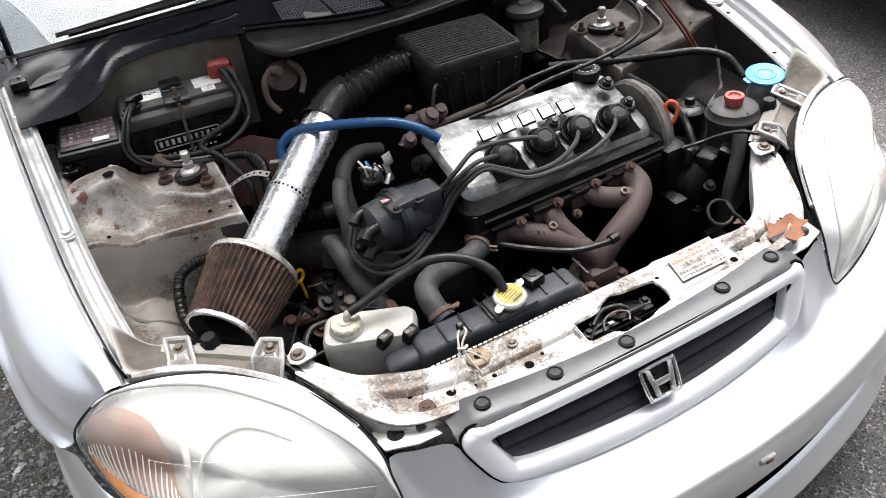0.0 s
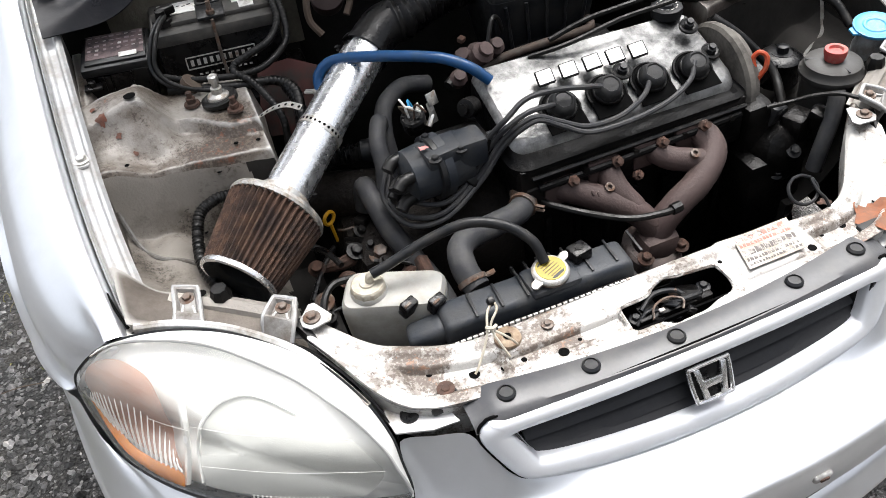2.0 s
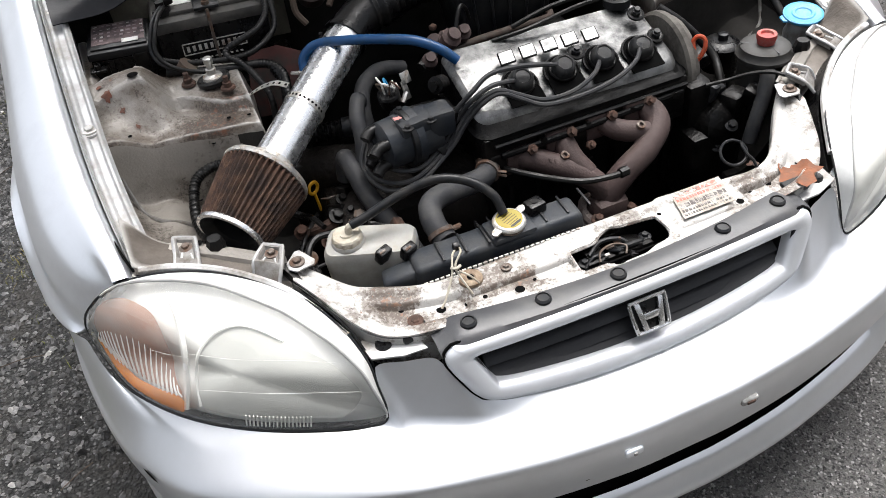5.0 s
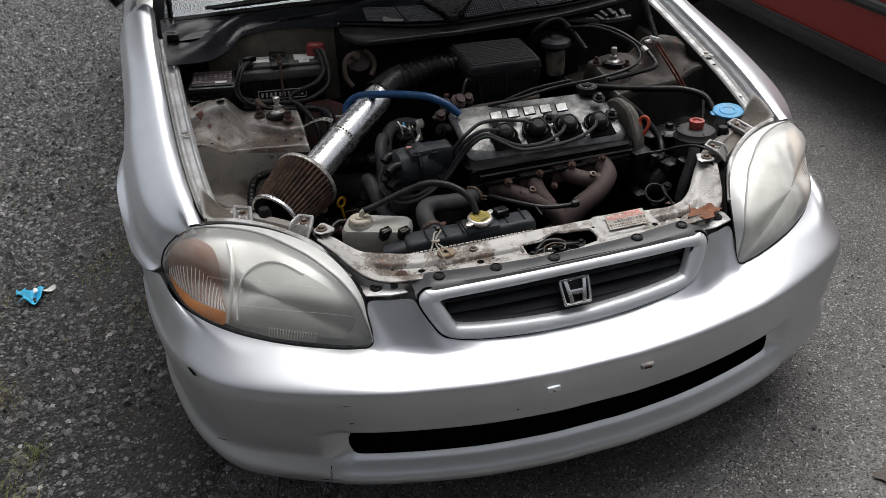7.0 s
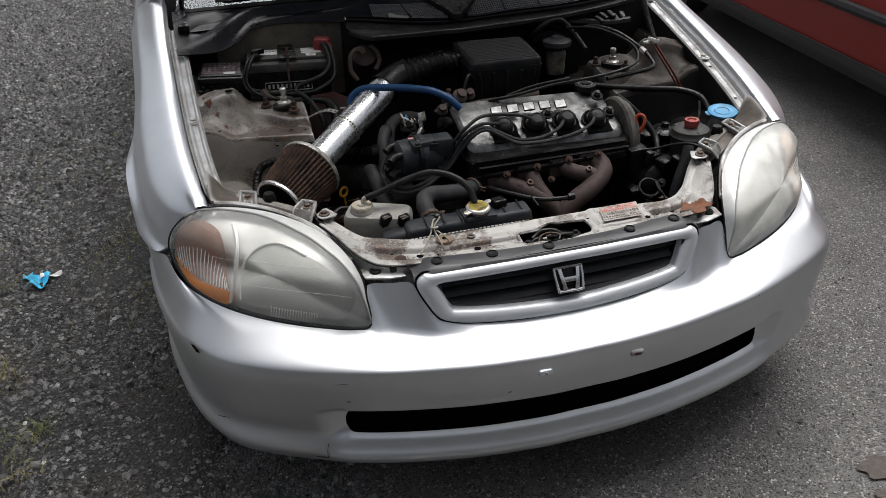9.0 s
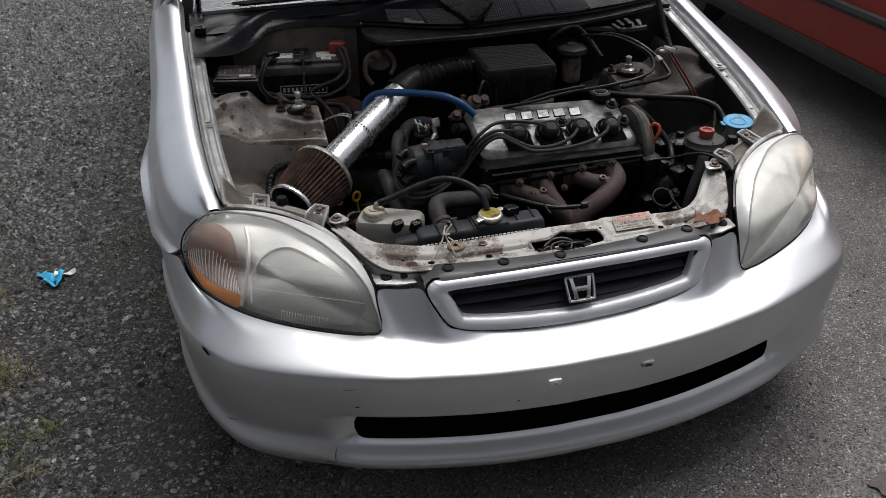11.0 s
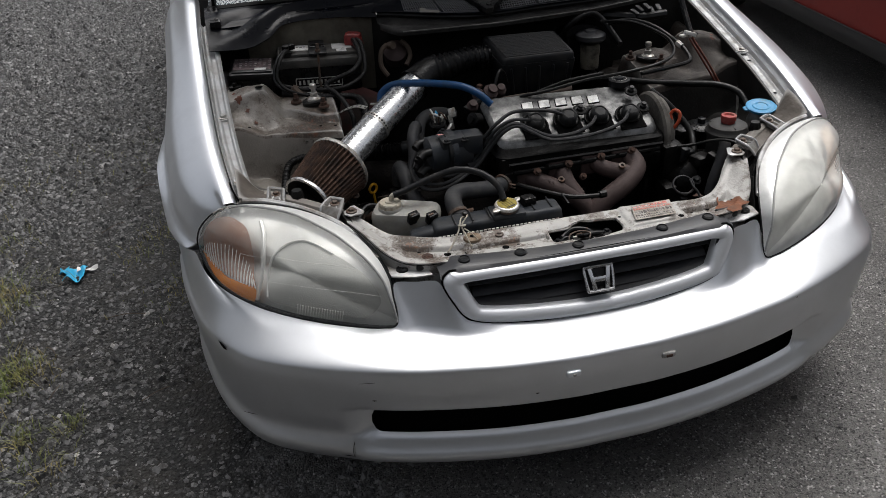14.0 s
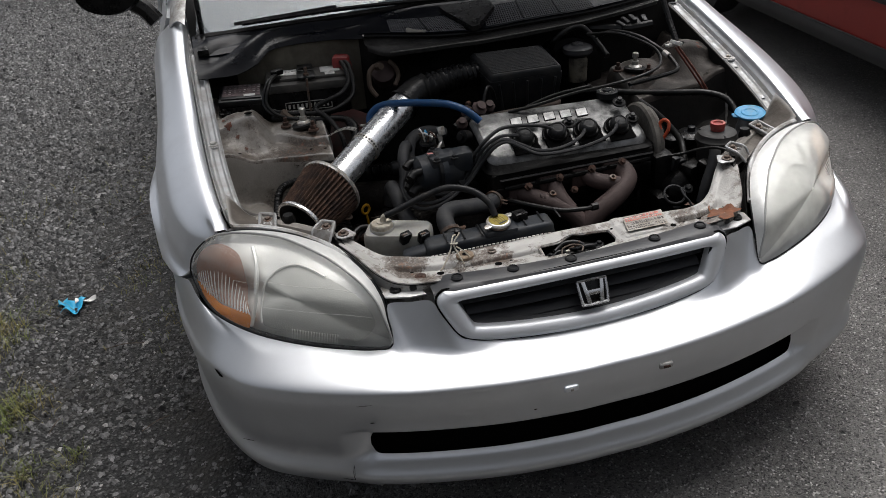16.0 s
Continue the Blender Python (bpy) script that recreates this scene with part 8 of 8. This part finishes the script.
single("wire_loop", tube([(0.300, 0.232, 0.566), (0.296, 0.242, 0.580), (0.290, 0.252, 0.588)] + [(0.272 + 0.024 * math.cos(0.6 - k * 0.62), 0.262 + 0.016 * math.sin(0.6 - k * 0.62), 0.590 + 0.014 * math.sin(0.6 - k * 0.62)) for k in range(11)], 0.0026, 8, 4), BLACK_GREY, "dark bent wire loop standing from the tie bar", "wire")
steer = thing("power_steering_reservoir", "black fluid reservoir with a faded red cap", "reservoir", (0.505, 0.478, 0.45))
part("body", lathe([(0.044, -0.12), (0.046, -0.02), (0.050, -0.014), (0.053, -0.010), (0.053, -0.004), (0.047, 0.002), (0.046, 0.010), (0.038, 0.014), (0.018, 0.015), (0, 0.015)], pose(0.507, 0.480, 0.606), 36), surf("dusty_black_reservoir", (0.014, 0.0135, 0.013), 0.5, 0, 0.25, 30, (0.05, 0.047, 0.042), 0.34, 20, 0.95, 0.1, soft=0.2), steer)
part("cap", lathe([(0.016, 0.014), (0.017, 0.020), (0.019, 0.028), (0.018, 0.034), (0.012, 0.034), (0.010, 0.030), (0, 0.030)], pose(0.507, 0.480, 0.606), 24), RED, steer, "faded red cap")
for k in range(3):
    part("lid_rib", box((0.507 + 0.028 * math.cos(k * 2.1 + 0.4), 0.480 + 0.028 * math.sin(k * 2.1 + 0.4), 0.6195), (0.034, 0.003, 0.002), 0.0006, (0, 0, k * 120 + 23)), BLACK_GREY, steer)
washer = thing("washer_bottle", "dusty washer bottle with bright blue flap cap", "reservoir", (0.61, 0.51, 0.4))
part("neck", lathe([(0.030, -0.20), (0.031, -0.03), (0.027, -0.02), (0.026, 0.0), (0, 0.0)], pose(0.613, 0.508, 0.632), 24), surf("dirty_clear_plastic", (0.20, 0.215, 0.22), 0.4, 0, 0.2, 20, (0.10, 0.095, 0.085), 0.4, 14), washer)
part("flap_cap", join(lathe([(0.026, -0.006), (0.034, -0.002), (0.037, 0.002), (0.037, 0.0055), (0.034, 0.0065), (0.031, 0.0050), (0.022, 0.0050), (0.020, 0.0066), (0.016, 0.0066), (0.014, 0.0050), (0, 0.0050)], pose(0.613, 0.508, 0.634, 7, -4, 0), 36), slab([(-0.044, -0.008), (-0.034, -0.012), (-0.034, 0.012), (-0.044, 0.008)], 0.004, pose(0.613, 0.508, 0.634, 7, -4, -12), 0.001)), CYAN, washer, "bright blue flap cap")
pump = thing("power_steering_pump", "dark greasy pump and bracket beside the engine", "pump", (0.43, 0.46, 0.3))
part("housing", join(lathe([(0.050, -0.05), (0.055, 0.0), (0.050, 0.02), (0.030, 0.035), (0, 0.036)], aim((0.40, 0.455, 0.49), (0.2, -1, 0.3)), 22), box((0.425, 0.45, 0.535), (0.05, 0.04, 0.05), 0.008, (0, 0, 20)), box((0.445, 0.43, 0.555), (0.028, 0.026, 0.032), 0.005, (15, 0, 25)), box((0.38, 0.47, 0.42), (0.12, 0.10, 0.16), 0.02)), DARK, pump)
for x, y, z, w in ((0.403, 0.478, 0.548, 0.030), (0.420, 0.462, 0.536, 0.034), (0.386, 0.468, 0.560, 0.022)):
    part("plug", box((x, y, z), (w, 0.020, 0.034), 0.003, (12, 8, 20)), BLACK_GREY, pump, "grey plastic plug")
for x, y, z in ((0.46, 0.44, 0.557), (0.475, 0.452, 0.550), (0.40, 0.42, 0.51), (0.375, 0.425, 0.47)):
    bolt(pump, (x, y, z), (0, -0.6, 0.8), 0.008, 0.008, BLACK_GREY)
single("pump_hose", tube([(0.468, 0.424, 0.602), (0.464, 0.416, 0.590), (0.450, 0.404, 0.558), (0.434, 0.396, 0.520), (0.424, 0.392, 0.480)], 0.0135, 12, 6), GREY_RUBBER, "grey rubber stub hose by the pump", "hose")
single("pump_return_hose", tube([(0.372, 0.635, 0.668), (0.405, 0.605, 0.640), (0.438, 0.575, 0.600), (0.450, 0.550, 0.575), (0.442, 0.520, 0.556), (0.430, 0.485, 0.525)], 0.0085, 10, 6), RUBBER, "black hose curving past the timing cover", "hose")
single("sensor_wire", tube([(0.365, 0.462, 0.585), (0.40, 0.450, 0.590), (0.43, 0.430, 0.603), (0.455, 0.405, 0.612), (0.475, 0.375, 0.612)], 0.0036, 8, 7), RUBBER, "thin black wire running to the lamp bracket", "wire")
dip = thing("oil_dipstick", "bright orange dipstick handle", "dipstick", (0.372, 0.505, 0.56))
part("handle", join(tube([(0.372, 0.506, 0.618), (0.370, 0.512, 0.634), (0.371, 0.518, 0.648), (0.379, 0.515, 0.657), (0.387, 0.506, 0.652), (0.384, 0.500, 0.636), (0.375, 0.502, 0.618)], 0.0042, 8, 5), tube([(0.374, 0.504, 0.622), (0.370, 0.502, 0.600), (0.368, 0.501, 0.572)], 0.0042, 8, 4, lambda m, u: 1.3 - 0.6 * u)), ORANGE, dip, "flat orange plastic loop with a tapering stem")
mount = thing("engine_mount", "dark engine mount bracket with a hexagon bolt", "bracket", (0.47, 0.58, 0.5))
part("arm", join(box((0.480, 0.605, 0.556), (0.12, 0.06, 0.030), 0.010, (0, 4, 15)), lathe([(0.038, -0.05), (0.04, 0.0), (0.030, 0.008), (0, 0.009)], pose(0.508, 0.603, 0.564), 22)), BLACK, mount)
bolt(mount, (0.509, 0.601, 0.572), r=0.011, h=0.014, material=BLACK_GREY)
# brake and evaporative bits at the bulkhead
brake = thing("brake_reservoir", "milky brake fluid reservoir with a black cap", "reservoir", (0.338, 0.94, 0.6))
part("pot", lathe([(0.026, -0.09), (0.028, -0.03), (0.024, -0.02), (0, -0.02)], pose(0.338, 0.942, 0.728), 22), surf("grimy_milky_plastic", (0.17, 0.15, 0.115), 0.5, 0, 0.3, 30, (0.04, 0.035, 0.028), 0.5, 20, 0.8, 0.1), brake)
part("cap", lathe([(0.034, -0.020), (0.042, -0.012), (0.042, 0.000), (0.036, 0.004), (0.016, 0.006), (0.014, 0.012), (0, 0.013)], pose(0.338, 0.942, 0.734), 28), STRIP, brake, "dusty black cap")
part("master_cylinder", join(tube([(0.338, 0.88, 0.615), (0.338, 0.94, 0.62), (0.338, 1.02, 0.63)], 0.018, 12, 3), lathe([(0.11, -0.02), (0.11, 0.04), (0.06, 0.06), (0, 0.06)], aim((0.34, 1.06, 0.63), (0, -1, 0)), 30)), DARK, brake)
single("booster_hose", tube([(0.285, 0.99, 0.700), (0.270, 0.965, 0.745), (0.300, 0.955, 0.778), (0.350, 0.965, 0.785), (0.378, 0.955, 0.765), (0.395, 0.92, 0.735), (0.40, 0.88, 0.715)], 0.0085, 10, 7), RUBBER, "black vacuum hose bent round the brake reservoir", "hose")
single("cowl_loom", tube([(0.40, 1.00, 0.765), (0.45, 0.97, 0.765), (0.50, 0.94, 0.765), (0.56, 0.93, 0.77)], 0.012, 8, 6), RUBBER, "dark wiring loom under the cowl", "loom")
conn = thing("cowl_connectors", "cluster of dark plug connectors under the cowl", "connector", (0.50, 0.97, 0.74))
for k in range(5):
    part("plug", box((0.475 + 0.018 * k, 0.955 + 0.008 * (k % 2), 0.772 + 0.006 * (k % 3)), (0.014, 0.034, 0.018), 0.003, (15, 0, 20 - 8 * k)), BLACK_GREY, conn)
valve = thing("purge_valve", "tan plastic valve with brown vacuum hoses", "valve", (-0.22, 0.99, 0.7))
part("drum", lathe([(0.030, -0.03), (0.032, 0.01), (0.024, 0.014), (0.012, 0.016), (0, 0.017)], aim((-0.215, 0.985, 0.735), (-0.1, -0.7, 0.7)), 20), IRON, valve)
for pts in ([(-0.24, 0.965, 0.765), (-0.258, 0.955, 0.750), (-0.262, 0.945, 0.715), (-0.248, 0.93, 0.690)], [(-0.20, 0.97, 0.770), (-0.185, 0.96, 0.755), (-0.180, 0.955, 0.730), (-0.195, 0.94, 0.710)]):
    part("vacuum_hose", tube(pts, 0.0065, 8, 6), TAPE, valve, "brown brittle vacuum hose")
part("stub", tube([(-0.235, 0.968, 0.760), (-0.225, 0.95, 0.765)], 0.010, 8, 3), TAPE, valve)
# hoses across the far strut tower
single("heavy_cable", tube([(0.30, 0.80, 0.655), (0.36, 0.765, 0.655), (0.43, 0.725, 0.652), (0.51, 0.690, 0.650), (0.575, 0.655, 0.650), (0.612, 0.61, 0.640), (0.618, 0.565, 0.610)], 0.0085, 10, 8), RUBBER, "thick black hose crossing to the washer bottle", "hose")
single("brake_line_hose", tube([(0.385, 0.93, 0.760), (0.43, 0.90, 0.775), (0.48, 0.85, 0.765), (0.52, 0.79, 0.735), (0.530, 0.745, 0.715), (0.515, 0.705, 0.705), (0.44, 0.68, 0.705), (0.36, 0.665, 0.704)], 0.0055, 8, 8), RUBBER, "black cable with a bright ferrule over the tower", "cable")
single("cable_ferrule", tube([(0.521, 0.786, 0.733), (0.526, 0.768, 0.726)], 0.0078, 8, 2), STEEL, "bright metal ferrule on a cable", "ferrule")
rod = thing("bonnet_prop", "faded orange-sleeved bonnet prop in a white clip", "prop rod", (0.60, 0.70, 0.63))
part("sleeve", tube([(0.613, 0.697, 0.630), (0.570, 0.700, 0.695), (0.522, 0.716, 0.766)], 0.0032, 8, 4), PINKED, rod, "faded orange sleeve")
part("sleeve", tube([(0.600, 0.690, 0.632), (0.556, 0.694, 0.697), (0.512, 0.712, 0.766)], 0.0028, 8, 4), PINKED, rod)
part("clip", join(box((0.516, 0.716, 0.776), (0.030, 0.018, 0.010), 0.002, (0, 20, 10)), box((0.500, 0.722, 0.770), (0.018, 0.016, 0.006), 0.002, (0, 0, 10))), WHITE, rod, "white plastic clip")
part("upper_rod", tube([(0.520, 0.720, 0.775), (0.522, 0.80, 0.86), (0.515, 0.90, 1.02), (0.505, 1.0, 1.20)], 0.0075, 8, 5), BLACK, rod)

# ---- the red car beyond ----
red = thing("red_car", "dark red parked car with black sill and trim", "car", (2.7, 2.6, 0))
RM = pose(1.985, 1.55, 0, 0, 0, -5.8)


def red_side(u, v):
    z = 0.20 + 0.72 * v
    y = -1.6 + 4.2 * u
    prof = curve([(0.20, 0.06), (0.26, 0.012), (0.31, 0.0), (0.42, -0.012), (0.60, -0.015), (0.75, 0.0), (0.92, 0.09)], z)
    return RM @ Vector((prof + 0.25 * step(abs(y - 0.5), 1.5, 2.1), y, z))


def off_arch(u, v):
    return math.hypot(-1.6 + 4.2 * u + 0.68, 0.20 + 0.72 * (0.145 + 0.855 * v) - 0.29) > 0.34


part("side_panel", sheet(lambda u, v: red_side(u, 0.145 + 0.855 * v), 168, 48, off_arch, -0.01), RED_PAINT, red, "dark red body side")
part("sill", sheet(lambda u, v: red_side(0.30 + 0.70 * u, 0.145 * v) - Vector((0.004, 0, 0)), 60, 6, None, -0.01), SILL, red, "black lower sill")
part("sill_edge", tube([red_side(k / 20, 0.147) - Vector((0.006, 0, 0)) for k in range(6, 21)], 0.005, 6, 2), BLACK_GREY, red)
part("rub_strip", tube([red_side(k / 84, 0.43) - Vector((0.006, 0, 0)) for k in range(26, 84)], 0.024, 8, 2), BLACK_GREY, red, "black rubbing strip")
part("underside", sheet(lambda u, v: RM @ Vector((0.06 + 1.5 * v, -1.6 + 4.2 * u, 0.20)), 6, 4, None, 0.01), VOID, red)
part("far_side", sheet(lambda u, v: RM @ Vector((1.62, -1.6 + 4.2 * u, 0.20 + 0.72 * v)), 6, 4, None, 0.01), RED_PAINT, red)
part("top", sheet(lambda u, v: RM @ Vector((0.09 + 1.53 * v, -1.6 + 4.2 * u, 0.92 + 0.03 * math.sin(math.pi * v))), 12, 6, None, 0.01), RED_PAINT, red)
part("cabin", stack([[RM @ Vector(p) for p in ((0.12, -0.2, 0.92), (1.5, -0.2, 0.92), (1.5, 2.3, 0.92), (0.12, 2.3, 0.92))], [RM @ Vector(p) for p in ((0.32, 0.5, 1.38), (1.3, 0.5, 1.38), (1.3, 1.9, 1.38), (0.32, 1.9, 1.38))]]), TINTED, red, "dark tinted windows")
part("roof", sheet(lambda u, v: RM @ Vector((0.30 + 1.02 * v, 0.46 + 1.48 * u, 1.385 + 0.025 * math.sin(math.pi * v) * math.sin(math.pi * u))), 10, 10, None, 0.02), RED_PAINT, red)
for a, b in (((0.12, -0.2), (0.32, 0.5)), ((1.5, -0.2), (1.3, 0.5)), ((0.12, 2.3), (0.32, 1.9)), ((1.5, 2.3), (1.3, 1.9)), ((0.11, 1.05), (0.31, 1.1)), ((1.51, 1.05), (1.31, 1.1))):
    part("pillar", tube([RM @ Vector((a[0], a[1], 0.92)), RM @ Vector((b[0], b[1], 1.39))], 0.028, 8, 4), RED_PAINT, red)
for y, sg in ((-1.6, -1), (2.6, 1)):
    end = part("end_panel", sheet(lambda u, v, y=y, sg=sg: RM @ Vector((0.30 + 1.34 * u - 0.06 * math.sin(math.pi * v), y + sg * (0.06 * math.sin(math.pi * u) + 0.08 * math.sin(math.pi * (0.2 + 0.6 * v)) - 0.05), 0.20 + 0.73 * v)), 20, 12, None, 0.01), RED_PAINT, red)
    part("bumper_bar", tube([RM @ Vector((0.30 + 1.34 * k / 10, y + sg * (0.06 + 0.06 * math.sin(math.pi * k / 10)), 0.42)) for k in range(11)], 0.06, 10, 3), BLACK, end, "black bumper")
    for x in (0.45, 1.46):
        part("lamp", box(RM @ Vector((x, y + sg * 0.065, 0.66)), (0.24, 0.06, 0.13), 0.02, (0, 0, -8)), LENS_PALE if sg < 0 else DEEP_RED, end)
for y in (-0.68, 1.95):
    for x in (0.16, 1.45):
        wheel = part("wheel", lathe([(0.18, -0.085), (0.27, -0.08), (0.285, 0), (0.27, 0.08), (0.18, 0.085)], RM @ pose(x, y, 0.283, 0, 90, 0), 32), TYRE, red)
        part("rim", lathe([(0.178, -0.07), (0.178, 0.06), (0.06, 0.04), (0, 0.045)], RM @ pose(x, y, 0.283, 0, -90, 0), 28), STEEL, wheel)

# ---- on the ground ----
def pebbles(count, area, sizes, seed, density=None):
    rng = random.Random(seed)
    verts, faces = [], []
    base = [(1, 0, 0), (-1, 0, 0), (0, 1, 0), (0, -1, 0), (0, 0, 1), (0.7, 0.7, 0.4), (-0.7, 0.7, 0.3), (-0.7, -0.7, 0.45), (0.7, -0.7, 0.35)]
    tri = [(0, 5, 4), (5, 2, 4), (2, 6, 4), (6, 1, 4), (1, 7, 4), (7, 3, 4), (3, 8, 4), (8, 0, 4)]
    n = 0
    while n < count:
        x, y = rng.uniform(*area[0]), rng.uniform(*area[1])
        if density and rng.random() > density(x, y):
            continue
        r = sizes[0] + (sizes[1] - sizes[0]) * rng.random() ** 3
        a = rng.uniform(0, 6.28)
        sx, sy, sz = r * rng.uniform(0.7, 1.3), r * rng.uniform(0.6, 1.0), r * rng.uniform(0.6, 1.3)
        k = len(verts)
        for bx, by, bz in base:
            j = rng.uniform(0.75, 1.2)
            px, py = bx * sx * j, by * sy * j
            verts.append((x + px * math.cos(a) - py * math.sin(a), y + px * math.sin(a) + py * math.cos(a), bz * sz * j - 0.05 * sz + 0.006 * noise.noise((x * 1.3, y * 1.3, 3.0))))
        faces += [tuple(k + i for i in f) for f in tri]
        n += 1
    return verts, faces


def fading(x, y, area, wide):
    """Thins out unevenly towards the edges of an area."""
    sway = wide * 0.8 * noise.noise((x * 1.1, y * 1.1, 9)) + wide * 0.3 * noise.noise((x * 4, y * 4, 2))
    near = min(x - area[0][0], area[0][1] - x, y - area[1][0], area[1][1] - y)
    return step(near + sway, 0.1 * wide, 1.3 * wide)


YARD, FAR_YARD, BROKEN, TARMAC = ((-4.3, 0.1), (-1.7, 6.6)), ((-6.0, 0.0), (1.4, 10.8)), ((-1.9, 0.15), (-1.4, 0.75)), ((-1.3, 3.2), (-1.8, 3.5))


def gravelly(x, y):
    return min(1.0, max(0.04, 0.55 - 0.9 * (x + 0.75) + 1.3 * noise.noise((x * 1.7, y * 1.7, 5)))) * fading(x, y, YARD, 0.9) * step(-x, 0.36, 0.50)


def broken_edge(x, y):
    return min(1.0, max(0.0, 0.9 - 1.5 * (x + 0.75) + 0.9 * noise.noise((x * 4, y * 4, 8)))) * fading(x, y, BROKEN, 0.4)


def stuff(name, data, material, label, category):
    me = bpy.data.meshes.new(name)
    me.from_pydata(data[0], [], data[1])
    me.materials.append(material)
    return tagged(new(name, me), label, category, kind="stuff")


stuff("gravel", pebbles(165000, YARD, (0.003, 0.0115), 11, gravelly), STONE, "loose dark grey gravel beside the car", "gravel")
stuff("far_gravel", pebbles(46000, FAR_YARD, (0.007, 0.019), 15, lambda x, y: fading(x, y, FAR_YARD, 1.0) * step(-x, 0.85, 1.0)), STONE, "loose gravel further along the yard", "gravel")
stuff("near_gravel", pebbles(20000, BROKEN, (0.0022, 0.0085), 16, broken_edge), STONE, "fine loose gravel where the tarmac breaks up", "gravel")
stuff("pale_pebbles", pebbles(640, YARD, (0.004, 0.013), 12, gravelly), PALE_STONE, "scattered pale pebbles", "pebbles")
stuff("grit", pebbles(15000, TARMAC, (0.0018, 0.0055), 13, lambda x, y: fading(x, y, TARMAC, 0.7)), STONE, "fine grit on the tarmac", "grit")
stuff("pale_grit", pebbles(1500, TARMAC, (0.002, 0.0045), 14, lambda x, y: fading(x, y, TARMAC, 0.7)), PALE_STONE, "pale grit on the tarmac", "grit")


def tufts(spots, seed):
    rng = random.Random(seed)
    verts, faces = [], []
    for cx, cy, spread, blades, tall in spots:
        for _ in range(blades):
            x, y = rng.gauss(cx, spread), rng.gauss(cy, spread)
            a, h, w = rng.uniform(0, 6.28), tall * rng.uniform(0.4, 1.2), rng.uniform(0.0008, 0.002)
            lean = rng.uniform(0.2, 1.2) * h
            k = len(verts)
            dx, dy = math.cos(a), math.sin(a)
            for f in (0, 0.5, 1):
                ww = w * (1 - 0.8 * f)
                for sgn in (-1, 1):
                    verts.append((x + dx * lean * f * f - dy * ww * sgn, y + dy * lean * f * f + dx * ww * sgn, h * f * (1 - 0.25 * f)))
            faces += [(k, k + 1, k + 3, k + 2), (k + 2, k + 3, k + 5, k + 4)]
    return verts, faces


stuff("grass_tufts", tufts([(-1.40, 0.82, 0.06, 420, 0.055), (-1.47, 1.25, 0.07, 300, 0.05), (-1.19, 0.57, 0.022, 60, 0.045), (-1.31, 0.56, 0.03, 80, 0.04), (-1.55, 1.66, 0.08, 120, 0.04), (-1.05, 1.47, 0.08, 140, 0.025), (-0.95, 1.65, 0.07, 110, 0.025), (-0.94, 1.15, 0.06, 90, 0.02), (-1.25, 0.45, 0.04, 60, 0.04), (-1.7, 2.1, 0.12, 150, 0.04), (-1.1, 2.3, 0.15, 120, 0.03)], 21), GRASS, "sparse dry grass tufts in the gravel", "grass")
rag = thing("plastic_scrap", "torn scrap of bright blue and white plastic", "litter", (-1.276, 1.342, 0))
part("blue_piece", sheet(lambda u, v: Vector((-1.300 + 0.055 * u + 0.018 * v, 1.300 + 0.075 * v + 0.01 * math.sin(5 * u), 0.014 + 0.010 * math.sin(6 * u + 3 * v) + 0.006 * math.cos(7 * v))), 10, 10, None, 0.001), BLUE_RAG, rag)
part("blue_piece", sheet(lambda u, v: Vector((-1.318 + 0.03 * u, 1.360 + 0.035 * v, 0.012 + 0.008 * math.sin(5 * u - 4 * v))), 6, 6, None, 0.001), BLUE_RAG, rag)
part("white_piece", sheet(lambda u, v: Vector((-1.262 + 0.065 * u, 1.352 + 0.028 * v * (1 - 0.6 * u) + 0.012 * u, 0.014 + 0.007 * math.sin(6 * u + 2 * v))), 10, 5, None, 0.001), WHITE, rag)
rng = random.Random(3)
for x, y, long, a in ((-1.21, 1.62, 0.10, 40), (-1.15, 1.05, 0.12, -5), (-1.26, 0.70, 0.06, 70), (-1.02, 0.62, 0.08, 30), (-1.30, 0.95, 0.07, -60), (-1.12, 1.95, 0.09, 15)):
    d = Vector((math.cos(radians(a)), math.sin(radians(a)), 0))
    p = Vector((x, y, 0.008))
    single("dry_stalk", tube([p, p + d * long * 0.5 + Vector((0.006, -0.004, 0.010)), p + d * long], 0.0013, 5, 4), TAPE, "dry straw stalk lying on gravel", "stalk", "dry stalks")
stain = surf("oil_stain", (0.014, 0.014, 0.014), 0.6, 0, 0.3, 30, bump=0.1)
for x, y, rx, ry, k in ((0.69, -0.17, 0.060, 0.045, 57), (0.64, -0.24, 0.030, 0.020, 58)):
    single("dark_stain", patch(x, y, rx, ry, k, lambda a, b: 0.007), surf("brown_damp_stain", (0.052, 0.040, 0.033), 0.7, 0, 0.3, 60, (0.10, 0.085, 0.075), 0.4, 90, 0.9, 0.4) if k == 57 else bpy.data.materials["brown_damp_stain"], "dark brown stain on the tarmac", "stain", "ground stains")
for x, y, r, k in ((0.577, 0.137, 0.012, 51), (0.62, 0.02, 0.010, 52), (0.86, 0.05, 0.008, 54)):
    single("tar_blob", patch(x, y, r, r * 0.8, k, lambda a, b: 0.008), stain, "black tar blob on the tarmac", "tar blob", "tar blobs")
